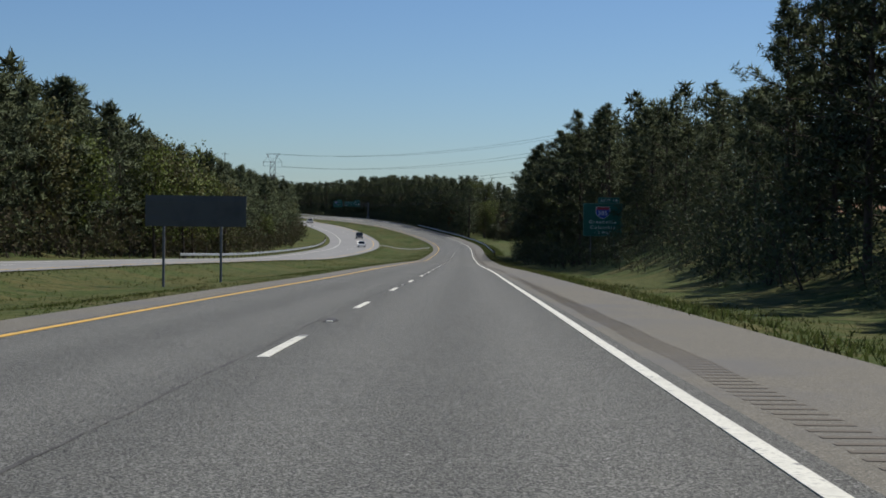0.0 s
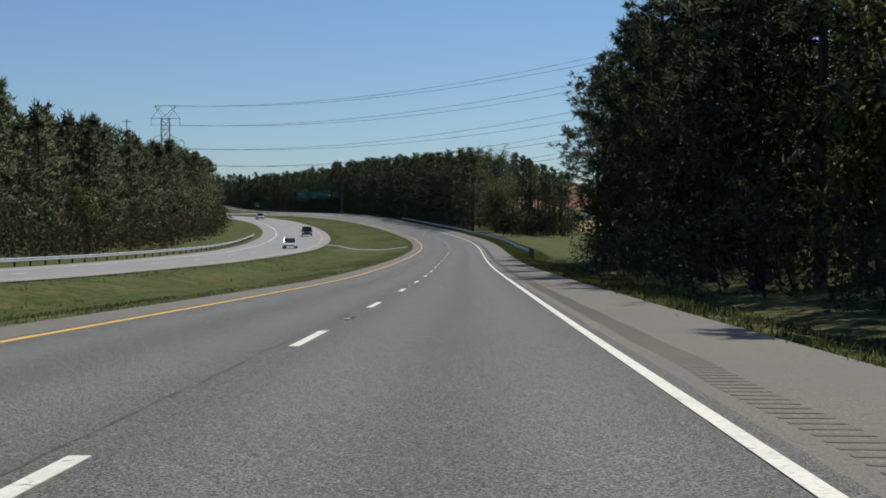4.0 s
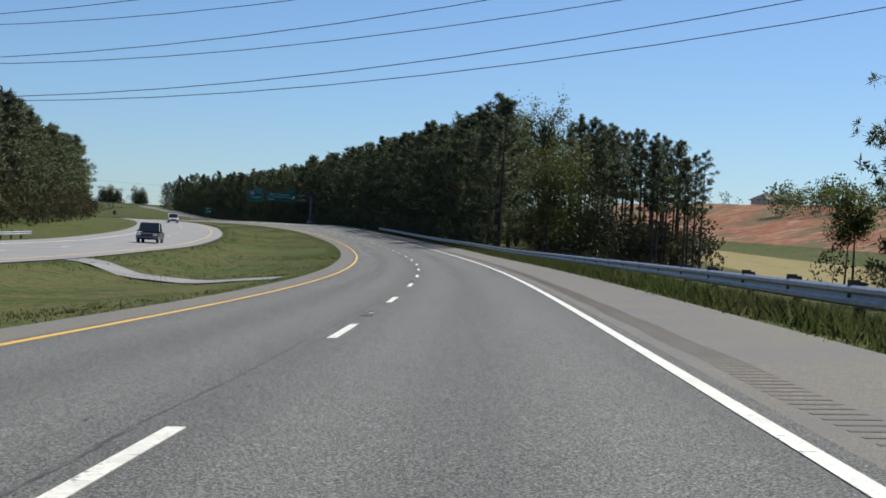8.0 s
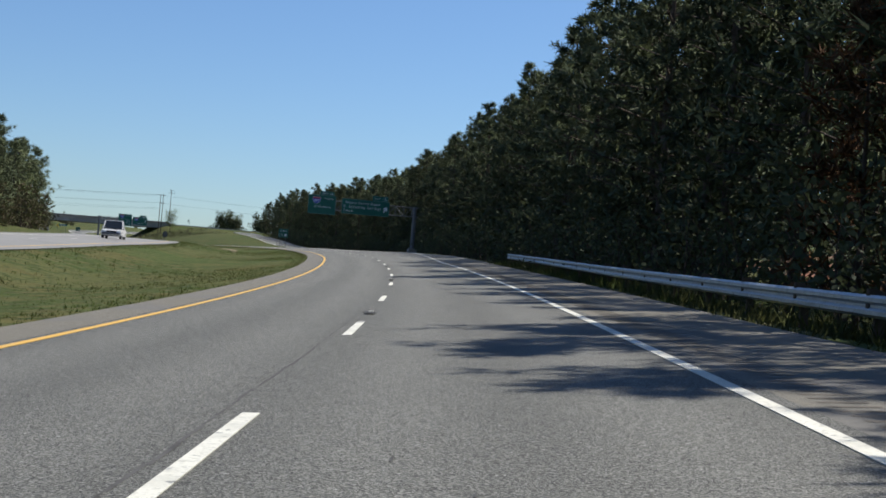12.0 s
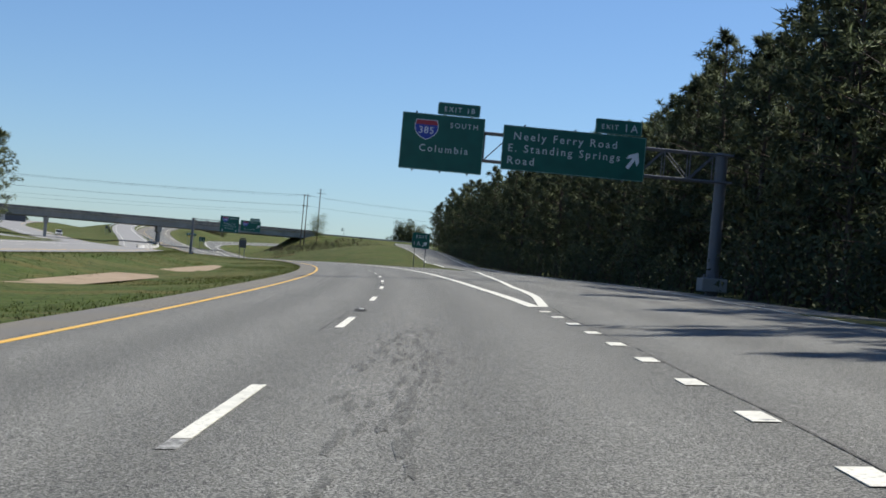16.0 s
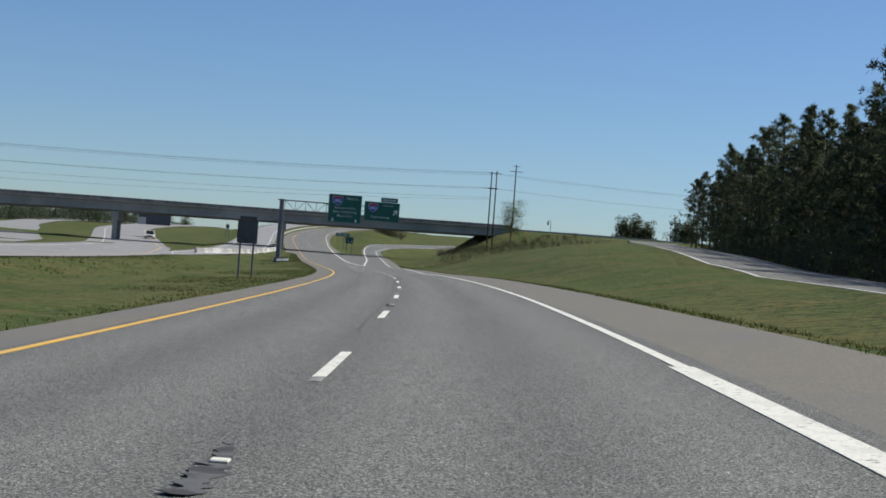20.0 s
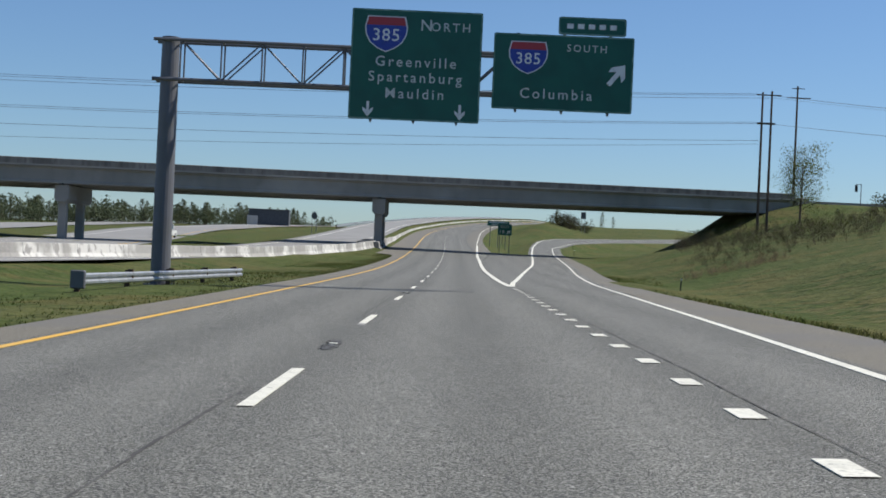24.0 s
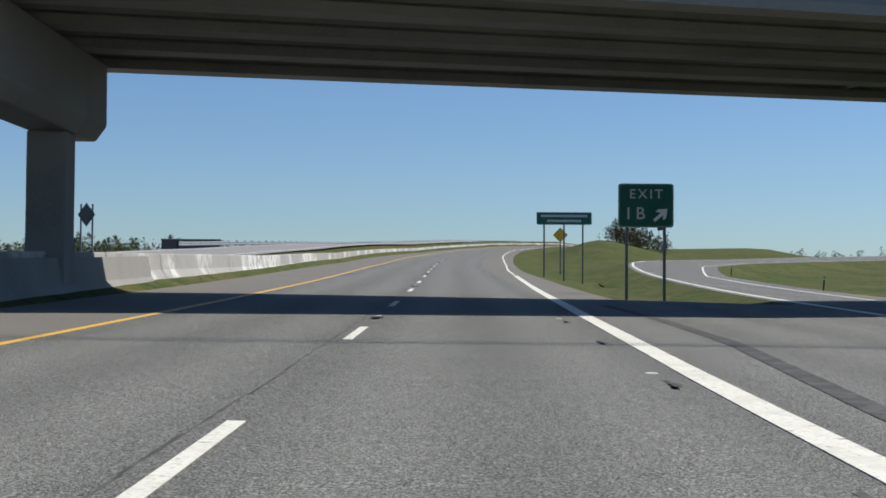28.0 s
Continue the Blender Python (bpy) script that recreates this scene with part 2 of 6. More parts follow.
DARK_STEEL = mat("dull_grey_steel", (0.15, 0.155, 0.17), 0.6, 0.4, tones=[(2, (0.14, 0.145, 0.15), 0.45, 0.7, ONE)], bump=[(20, 0.1)])
SIGN_GREEN = mat("green_sign_sheet", (0.004, 0.108, 0.074), 0.4, tones=[(1.2, (0.003, 0.085, 0.06), 0.4, 0.7, ONE)])
SIGN_EDGE = mat("dulled_sign_border", (0.2, 0.34, 0.29), 0.5, tones=[(3, (0.06, 0.17, 0.13), 0.42, 0.6, ONE)])
SIGN_WORN = mat("worn_sign_letters", (0.6, 0.64, 0.62), 0.45, tones=[(9, (0.36, 0.45, 0.42), 0.55, 0.72, ONE)])
SIGN_WHITE = mat("white_sign_sheet", (0.78, 0.8, 0.8), 0.4, tones=[(6, (0.6, 0.62, 0.62), 0.5, 0.75, ONE)])
SIGN_BLUE = mat("blue_sign_sheet", (0.03, 0.06, 0.36), 0.4, tones=[(6, (0.025, 0.05, 0.28), 0.5, 0.75, ONE)])
SIGN_RED = mat("red_sign_sheet", (0.42, 0.04, 0.05), 0.4)
SIGN_YELLOW = mat("yellow_sign_sheet", (0.75, 0.42, 0.03), 0.4)
SIGN_BACK = mat("bare_aluminium_back", (0.1, 0.102, 0.106), 0.6, 0.3, tones=[(1.5, (0.075, 0.077, 0.08), 0.45, 0.7, ONE)])
WOOD = mat("weathered_pole_wood", (0.12, 0.085, 0.06), 0.95, spec=0.2, tones=[(5, (0.07, 0.05, 0.038), 0.4, 0.7, (1, 1, 0.1))], bump=[(12, 0.5)])
BARK = mat("pine_bark", (0.11, 0.085, 0.068), 0.95, spec=0.15, tones=[(7, (0.05, 0.037, 0.03), 0.4, 0.65, (1, 1, 0.3))], bump=[(9, 0.9)], vary=0.25)
NEEDLES = mat("pine_needles", (0.1, 0.122, 0.064), 0.8, spec=0.15, vary=0.3, through=0.18, tones=[
    (0.3, (0.115, 0.13, 0.06), 0.48, 0.66, ONE), (1.3, (0.062, 0.082, 0.048), 0.45, 0.62, ONE)])
BROWN_NEEDLES = mat("dry_brown_needles", (0.12, 0.062, 0.03), 0.9, spec=0.15, through=0.15)
LEAVES = mat("spring_leaves", (0.0862, 0.111, 0.0281), 0.7, spec=0.2, vary=0.25, through=0.28, tones=[
    (0.8, (0.145, 0.163, 0.0389), 0.45, 0.7, ONE), (3, (0.0569, 0.0864, 0.0194), 0.45, 0.7, ONE)])
OLIVE_LEAVES = mat("budding_leaves", (0.105, 0.105, 0.04), 0.75, spec=0.2, vary=0.25, through=0.3, tones=[(2, (0.08, 0.085, 0.03), 0.45, 0.7, ONE)])
IVY_LEAVES = mat("dark_ivy_leaves", (0.0315, 0.042, 0.0154), 0.6, spec=0.3, vary=0.2, through=0.25, tones=[(1.2, (0.049, 0.0595, 0.0182), 0.5, 0.7, ONE)])
BRUSH = mat("dry_brush", (0.0736, 0.0615, 0.0377), 0.95, spec=0.1, vary=0.3, through=0.2, tones=[(1.5, (0.068, 0.082, 0.0312), 0.45, 0.65, ONE)])
WIRE = mat("weathered_wire", (0.035, 0.037, 0.042), 0.7, 0.0, spec=0.3)
RUBBER = mat("black_rubber", (0.02, 0.02, 0.021), 0.85)
CAR_WHITE = mat("white_car_paint", (0.75, 0.75, 0.74), 0.25, tones=[(0.8, (0.68, 0.68, 0.67), 0.4, 0.7, ONE)])
CAR_DARK = mat("dark_car_paint", (0.05, 0.055, 0.065), 0.25, tones=[(0.8, (0.04, 0.044, 0.052), 0.4, 0.7, ONE)])
CAR_GLASS = mat("tinted_car_glass", (0.02, 0.025, 0.03), 0.06)
LAMP_LENS = mat("clear_lamp_lens", (0.7, 0.72, 0.74), 0.15)
RED_LENS = mat("red_lamp_lens", (0.3, 0.01, 0.01), 0.2)
ROOFING = mat("dark_roofing", (0.08, 0.085, 0.095), 0.8, tones=[(2, (0.06, 0.063, 0.07), 0.4, 0.7, ONE)])
SIDING = mat("pale_siding", (0.55, 0.5, 0.45), 0.8, tones=[(1, (0.48, 0.44, 0.4), 0.4, 0.7, ONE)])

# ---- the road's line: heading, height and bank every 30 m along the right lane's centre ----
HEAD = [-0.67, -0.89, -0.99, -0.75, -0.62, -0.93, -0.99, -0.75, -0.78, -0.91, -0.69, 0.41, 2.11, 4.07, 5.62, 7.2, 8.95, 10.78, 12.51, 14.25, 16.03, 17.84, 19.64, 21.33, 23.03, 24.87, 26.4, 28.0, 29.95, 30.87, 30.89, 30.92, 30.92, 30.9, 31.19, 31.45, 31.46, 31.32, 31.11, 30.88, 30.65, 30.41]
RISE = [-0.01, -0.72, -1.48, -2.22, -3.01, -3.77, -4.48, -5.11, -5.57, -5.82, -5.89, -5.82, -5.62, -5.27, -4.80, -4.22, -3.50, -2.69, -1.88, -1.24, -0.63, -0.16, 0.28, 0.68, 0.97, 1.21, 1.40, 1.50, 1.53, 1.64, 1.72, 1.85, 2.19, 2.83, 3.66, 4.56, 5.60, 6.64, 7.66, 8.66, 9.66, 10.64]
BANK = [0.26, 0.21, -0.01, -0.4, -0.69, -0.73, -0.04, 0.74, 0.92, 1.65, 2.45, 3.52, 3.8, 3.42, 4.03, 3.84, 4.11, 4.44, 4.46, 4.47, 4.24, 3.56, 3.68, 3.77, 3.66, 3.07, 3.03, 3.0, 2.25, 1.89, 0.9, 0.01, -0.33, -0.31, -0.83, -1.83, -2.47, -2.61, -2.32, -1.79, -1.16, -0.51]
START = (-0.35, -0.02)
LANE_WHITE, LANE_DASH, LANE_YELLOW = 2.02, -1.606, -5.17


def knots(values, s):
    k = np.clip((s // 30).astype(int), 0, len(values) - 2)
    u = s / 30 - k
    v = np.concatenate([[2 * values[0] - values[1]], values, [2 * values[-1] - values[-2]]])
    a, b, c, d = v[k], v[k + 1], v[k + 2], v[k + 3]
    return 0.5 * (2 * b + (c - a) * u + (2 * a - 5 * b + 4 * c - d) * u**2 + (3 * b - a - 3 * c + d) * u**3)


LAST = 30.0 * (len(HEAD) - 1)
S0, S1 = -120, 1900
ST = np.arange(S0, S1 + 1, 1.0)
inside = np.clip(ST, 0, LAST)
TH = np.radians(knots(np.array(HEAD), inside))
over = np.maximum(ST - LAST, 0)
TH = TH - np.radians(np.interp(ST, [1090, 1200, 1330, 1560, 1900], [0, 3.0, 11, 28, 30]))
SZ = knots(np.array(RISE), inside) + np.interp(over, [0, 80, 170, 300, 700], [0, 2.4, 4.4, 5.4, 4.5]) + np.interp(ST, [1100, 1200, 1300, 1400, 1900], [0, 0.8, 2.4, 4.2, 5.0]) + np.minimum(ST, 0) * -0.022
SB = np.tan(np.radians(knots(np.array(BANK), inside)))
dx, dy = -np.sin(TH), np.cos(TH)
SX, SY = np.cumsum(np.concatenate([[0], (dx[1:] + dx[:-1]) / 2])), np.cumsum(np.concatenate([[0], (dy[1:] + dy[:-1]) / 2]))
zero = -S0
SX, SY = SX - SX[zero] + START[0], SY - SY[zero] + START[1]


def plan(s, d):
    """x, y of the place d metres to the right of the lane's centre at s."""
    s, d = np.asarray(s, float), np.asarray(d, float)
    th = np.interp(s, ST, TH)
    return np.interp(s, ST, SX) + np.cos(th) * d, np.interp(s, ST, SY) + np.sin(th) * d


def surface(s, d):
    """Height of the carriageway's own sloping plane."""
    return np.interp(s, ST, SZ) + np.interp(s, ST, SB) * np.clip(d, -8, 6)


def smooth(x, lo, hi):
    u = np.clip((np.asarray(x, float) - lo) / (hi - lo), 0, 1)
    return u * u * (3 - 2 * u)


def facing(s):
    """Turn about z of a thing that faces traffic coming along the road at s."""
    return math.degrees(float(np.interp(s, ST, TH)))


# side roads: s, near edge d, far edge d, height over the road's plane
OPPOSITE = ([-120, 600, 740, 800, 860, 950, 1085, 1300, 1700], [-19.8, -19.8, -21.5, -21.0, -21.0, -27, -41, -66, -120], [-33.2, -33.2, -34.5, -35, -36, -41, -56, -82, -137], [0, 0, 0, 0.1, 0.2, 0.2, -0.7, -3.5, -8])
LEFT_RAMP = ([800, 860, 950, 1035, 1085, 1200, 1500], [-34.6, -36.4, -47, -62, -69, -90, -150], [-36.5, -43, -60, -76, -82, -102, -162], [0.1, 0.2, 0.2, -0.2, -1.0, -2.8, -7])
PARALLEL = ([862, 900, 960, 1020, 1080, 1150, 1300, 1500, 1900], [-20.9, -18.5, -14.2, -11.2, -10.1, -9.6, -9.6, -9.6, -9.6], [-21.4, -24.5, -23.5, -21, -19.4, -18.6, -18.4, -18.4, -18.4], [0.2, 0.2, 0.25, 0.4, 0.8, 1.1, 1.1, 0.9, 0.8])
RAMP_A = ([600, 633, 650, 670, 700, 716, 750, 800, 840, 880, 920, 980, 1040], [2.0, 3.2, 4.0, 5.2, 8.0, 9.6, 12.6, 19.0, 27, 35, 42, 55, 74], [11.2, 14.4, 16.0, 17.4, 19.4, 20.4, 22.6, 28.0, 36, 44, 51, 64, 84], [0.0, 0.0, 0.0, 0.0, 0.03, 0.08, 0.35, 1.15, 2.5, 4.4, 6.1, 7.6, 7.6])
RAMP_B = ([905, 930, 985, 1040, 1083, 1118, 1135, 1160, 1190, 1220, 1260, 1300, 1400, 1500], [1.9, 2.6, 6.2, 9.2, 12.0, 14.8, 16.6, 20.5, 32, 47, 68, 88, 138, 190], [7.25, 8.7, 11.9, 13.8, 16.8, 22.5, 29, 41, 55, 69, 90, 110, 160, 212], [0, 0, 0, 0, 0, 0, 0, -0.2, -0.5, -0.8, -1.2, -1.6, -2.5, -4.0])


def side(table, s, col):
    return np.interp(s, table[0], table[col])


def paved_right(s):
    """Right edge of the pavement."""
    e = np.interp(s, [-120, 140, 260, 510, 537, 555, 587, 606], [4.42, 4.42, 4.48, 4.7, 5.2, 6.1, 8.3, 10.6])
    e = np.where(s > 606, np.interp(s, [606, 612, 822, 831, 874, 905], [10.6, 4.7, 4.6, 4.45, 5.65, 7.25]), e)
    e = np.where(s > 905, np.interp(s, [905, 1033, 1160, 1300], [7.25, 4.3, 5.6, 5.6]), e)
    e = np.where((s > 604) & (s < 716), side(RAMP_A, s, 1) + 0.02, e)
    e = np.where((s > 905) & (s < 1034), side(RAMP_B, s, 1) + 0.02, e)
    return e


def asphalt_right(s):
    """How far right the travel lanes' darker asphalt reaches."""
    gore = ((s > 530) & (s < 716)) | ((s > 828) & (s < 1034))
    reach = np.where(gore, paved_right(s), np.minimum(paved_right(s), 2.25))
    return np.where((s > 822) & (s < 905), np.interp(s, [822, 831, 874, 905], [2.25, 2.3, 4.15, 5.75]), reach)


# The overpass: a point on the near face, its direction, and the deck's height there
OVER_AT, OVER_WAY = np.array([-237.06, 953.6]), np.array([0.6396, 0.7687])
OVER_OUT = np.array([-OVER_WAY[1], OVER_WAY[0]])


def deck_height(k, o=0.0):
    return 10.93 + 0.0117 * k + 0.006 * np.clip(k, 0, 90) - 0.00013 * np.minimum(k, 0) ** 2 - 0.00006 * np.maximum(k - 70, 0) ** 2 - 0.02 * o


def over_coords(x, y):
    px, py = x - OVER_AT[0], y - OVER_AT[1]
    return px * OVER_WAY[0] + py * OVER_WAY[1], px * OVER_OUT[0] + py * OVER_OUT[1]


def rough(s, d, size, amp, seed=0.0):
    return amp * (np.sin(s / size + seed) * np.cos(d / size * 1.3 + seed * 2) + 0.5 * np.sin(s / size * 2.3 + d / size * 1.7 + seed))


def ground_height(s, d):
    s, d = np.asarray(s, float), np.asarray(d, float)
    road = surface(s, d)
    edge = paved_right(s)
    # right verge
    far = np.interp(s, [-120, 60, 105, 130, 170, 230, 270, 330, 420, 470, 560, 700, 1030, 1065, 1180, 1900], [3.0, 3.0, 4.5, 4.5, 1.5, 0.3, -1.5, -2.0, -1.2, 0.2, 0.8, 1.0, 0.6, -0.9, -1.0, -0.4])
    toe = np.interp(s, [-120, 100, 130, 1900], [11, 9.5, 9.5, 11])
    r = d - edge
    right = -0.05 - 0.45 * smooth(r, 0.2, 3.2) + (far + 0.45) * smooth(d, toe, toe + 13)
    # the clay heap and the mown field past the gap in the trees
    right = right + smooth(d, 30, 46) * smooth(s, 270, 340) * (1 - smooth(s, 560, 700)) * -1.0
    right = right + smooth(d, 75, 138) * smooth(s, 300, 420) * (1 - smooth(s, 700, 900)) * 11.5
    # median, far carriageway, left slope
    near, farside = side(OPPOSITE, s, 1), side(OPPOSITE, s, 2)
    mid = (near - 6.8) / 2
    dip = np.interp(s, [-120, 640, 800, 1000], [0.55, 0.5, 0.35, 0.3])
    left = -0.05 - dip * smooth(-d, 6.9, -mid - 1.0) * (1 - smooth(-d, -mid + 1.5, -near - 0.3))
    rise = np.interp(s, [-120, 480, 640, 760, 1900], [4.0, 4.0, 3.0, 0.8, 0.6])
    left = left + rise * smooth(-d, -farside + 5, -farside + 26)
    right = right + 2.6 * smooth(s, 1165, 1225) * (1 - smooth(s, 1270, 1340)) * smooth(d, 9, 19) * (1 - smooth(d, 18, 33))
    right = right - np.clip((s - 1150) * 0.03, 0, 8) * smooth(d, 44, 84) * (1 - smooth(d, 96, 112))
    left = left - np.clip((s - 1020) * 0.017, 0, 8) * smooth(-d, 24, 50) - 0.8 * smooth(-d, 84, 130) * smooth(s, 960, 1080)
    h = road + np.where(d > 0, np.where(r > 0, right, -0.05), np.where(d < -6.4, left, -0.05))
    for table in (OPPOSITE, LEFT_RAMP, PARALLEL, RAMP_A, RAMP_B):
        lo, hi = np.minimum(side(table, s, 1), side(table, s, 2)), np.maximum(side(table, s, 1), side(table, s, 2))
        lift = side(table, s, 3)
        away = np.maximum(np.maximum(lo - d, d - hi), 0)
        on = smooth(s, table[0][0] - 12, table[0][0] + 6) * (1 - smooth(s, table[0][-1] - (4 if table is RAMP_A else 0), table[0][-1] + (10 if table is RAMP_A else 60)))
        reach = 4 + 2.6 * np.abs(lift)
        if table is RAMP_A:
            reach = np.where(d < lo, np.maximum((lo - np.interp(s, [960, 985, 1005, 1025], [6.5, 11, 22, 32])) * 0.92, 2.0), 14.0)
        w = (1 - smooth(away, 0.4, reach)) * on
        if table is RAMP_A:
            toe_a, crest = np.interp(s, [960, 985, 1005, 1025], [6.5, 10, 15, 22]), np.interp(s, [985, 1030], [54, 47])
            u = np.clip((d - toe_a) / (crest - toe_a), 0, 1)
            slope = 0.6 * u + 0.4 * u * u * (3 - 2 * u)
            near_bridge = smooth(s, 945, 985) * (d < crest)
            w = w * (1 - near_bridge) + slope * on * near_bridge
            w = np.where((d >= crest) & (d < lo), np.maximum(w, smooth(s, 945, 985) * on), w)
        if table is RAMP_A or table is RAMP_B:
            w = w * smooth(d, 4.2, 6.5)
        if table is PARALLEL:
            w = w * smooth(-d, 8.7, 9.5)
        h = h * (1 - w) + (np.interp(s, ST, SZ) + np.interp(s, ST, SB) * np.clip(d, -8, 6) + lift - 0.05 - (0.14 * smooth(s, 980, 1000) if table is RAMP_B else 0.2 * smooth(s, 612, 632) if table is RAMP_A else 0.0)) * w
    # the overpass's embankments
    x, y = plan(s, d)
    k, o = over_coords(x, y)
    top = deck_height(k) - 0.12
    bank = top - np.where(o > 4.5, np.maximum(o - 4.5 - 5.6, 0) * 1.0, np.maximum(4.5 - o - 8.0, 0) * 0.48)
    past = np.where(k > 0, np.maximum(68.6 - k, 0), np.maximum(k + 225, 0))
    bank = bank - past * 0.5
    h = np.where(d > 0, np.maximum(h, h + (np.maximum(bank, h) - h) * np.where((d > side(RAMP_B, s, 2)) | (s < 905), 1, 0) * smooth(d, 8, 14)), np.where(d < -100, np.maximum(h, bank), h))
    return h
# ---- builders ----
def mesh_of(name, verts, faces, material, flat=True, mats=None, index=None):
    me = bpy.data.meshes.new(name)
    me.from_pydata([tuple(v) for v in verts] if not isinstance(verts, np.ndarray) else verts.tolist(), [], faces if isinstance(faces, list) else faces.tolist())
    me.materials.append(material)
    for m in mats or ():
        me.materials.append(m)
    if index is not None:
        me.polygons.foreach_set("material_index", index)
    if not flat:
        me.polygons.foreach_set("use_smooth", [True] * len(me.polygons))
    me.update()
    return me


def put(name, me, parent=None, at=None, label="", category="", group="", kind=""):
    ob = new(name, me)
    if parent is not None:
        ob.parent = parent
    if at is not None:
        ob.matrix_basis = at
    return tagged(ob, label, category, group, kind)


def part(name, bm, material, parent, label=""):
    me = bpy.data.meshes.new(name)
    bm.to_mesh(me)
    bm.free()
    me.materials.append(material)
    return put(name, me, parent, label=label)


def box(bm, size, at=(0, 0, 0), turn=None, bevel=0.0):
    m = Matrix.Translation(at) @ (turn or Matrix()) @ Matrix.Diagonal((*size, 1))
    made = bmesh.ops.create_cube(bm, size=1, matrix=m)
    if bevel:
        edges = list({e for v in made["verts"] for e in v.link_edges})
        bmesh.ops.bevel(bm, geom=edges, offset=bevel, segments=1, affect="EDGES")
    return bm


def rod(bm, a, b, r0, r1=None, n=8):
    a, b = Vector(a), Vector(b)
    m = Matrix.Translation((a + b) / 2) @ (b - a).to_track_quat("Z", "Y").to_matrix().to_4x4()
    bmesh.ops.create_cone(bm, cap_ends=True, segments=n, radius1=r0, radius2=r0 if r1 is None else r1, depth=(b - a).length, matrix=m)
    return bm


def empty(name, at, label, category, group="", kind=""):
    ob = new(name)
    ob.matrix_basis = at
    return tagged(ob, label, category, group, kind)


def strip(name, ss, lo, hi, lift, material, height=None, columns=None, thick=0.0, **tags):
    """A ribbon along the road between two offsets, lift above the pavement's plane."""
    ss = np.asarray(ss, float)
    lo, hi = np.broadcast_to(lo, ss.shape), np.broadcast_to(hi, ss.shape)
    n = columns or 1
    rows = []
    for j in range(n + 1):
        d = lo + (hi - lo) * j / n
        x, y = plan(ss, d)
        z = (surface(ss, d) if height is None else height(ss, d)) + lift
        rows.append(np.stack([x, y, z], -1))
    v = np.stack(rows, 1)
    m = len(ss)
    idx = np.arange(m * (n + 1)).reshape(m, n + 1)
    f = np.stack([idx[:-1, :-1], idx[:-1, 1:], idx[1:, 1:], idx[1:, :-1]], -1).reshape(-1, 4)
    verts = v.reshape(-1, 3)
    if thick:
        low = verts - np.array([0, 0, thick])
        base = len(verts)
        sides = [np.stack([idx[:-1, 0], idx[1:, 0], idx[1:, 0] + base, idx[:-1, 0] + base], -1),
                 np.stack([idx[1:, -1], idx[:-1, -1], idx[:-1, -1] + base, idx[1:, -1] + base], -1)]
        verts = np.concatenate([verts, low])
        f = np.concatenate([f, *sides])
    me = mesh_of(name, verts, f, material)
    if material is ASPHALT:
        across = np.stack([lo + (hi - lo) * j / n for j in range(n + 1)], 1).ravel()
        across = np.tile(across, 2) if thick else across
        me.attributes.new("across", "FLOAT", "POINT").data.foreach_set("value", across.astype(np.float32))
    return put(name, me, **tags)


def spot(s, d, dz=0.0, on_ground=True):
    x, y = plan(s, d)
    z = float(ground_height(np.array([s]), np.array([d]))[0]) if on_ground else float(surface(s, d))
    return float(x), float(y), z + dz


# ---- the ground: one sheet ----
rows_s = np.concatenate([[-120, -100, -80], np.arange(-60, 1300, 4.0), np.arange(1300, 1900, 25.0)])
cols_d = np.array([-520, -420, -330, -260, -200, -160, -130, -110, -95, -84, -76, -69, -63, -58, -54, -50, -47, -44, -41.5, -39, -37, -35, -33.4, -31, -28, -25, -22, -19.6,
                   -18.5, -17, -15, -13, -11, -9.5, -8.2, -7.4, -6.7, -5, 0, 4.0, 5.2, 5.8, 6.6, 7.6, 8.8, 10, 11.5, 13, 14.5, 16, 18, 20, 22.5, 25, 28, 31, 35, 39, 44, 50, 57, 65, 75, 88, 105, 130, 165, 215, 290, 400, 560])
gs, gd = np.meshgrid(rows_s, cols_d, indexing="ij")
gx, gy = plan(gs, gd)
gz = ground_height(gs, gd) + np.where(((np.abs(gd + 13) < 5) & (gs < 990)) | (gd > 8.5) | (gd < -38), rough(gs, gd, 5.0, 0.05) + rough(gs, gd, 17.0, 0.1, 1.0), 0)
gv = np.stack([gx, gy, gz], -1)
middle = np.array([-120.0, 600.0, 0.0])
for rim in (gv[0, :], gv[-1, :], gv[:, 0], gv[:, -1]):
    out = rim - middle
    out[:, 2] = 0
    far = middle + out / np.linalg.norm(out[:, :2], axis=1)[:, None] * 3600
    rim[:, :2], rim[:, 2] = far[:, :2], 6.0
m, n = gs.shape
idx = np.arange(m * n).reshape(m, n)
gf = np.stack([idx[:-1, :-1], idx[:-1, 1:], idx[1:, 1:], idx[1:, :-1]], -1).reshape(-1, 4)
# mown field, clay heap and dirt patch are parts of the same sheet
cs, cd = (gs[:-1, :-1] + gs[1:, 1:]) / 2, (gd[:-1, :-1] + gd[1:, 1:]) / 2
pick = np.zeros(cs.shape, int)
pick[(cd > 34) & (cd < 88) & (cs > 300) & (cs < 620)] = 1
pick[(cd > 82) & (cd < 165) & (cs > 330) & (cs < 700)] = 2
pick[(cd > 64) & (cd < 82) & (cs > 300) & (cs < 620)] = 0
put("ground", mesh_of("ground", gv.reshape(-1, 3), gf, GROUND, flat=False, mats=[FIELD, CLAY], index=pick.ravel().tolist()), kind="structure",
    label="uneven green and straw-coloured roadside grass with a bare clay field", category="ground")

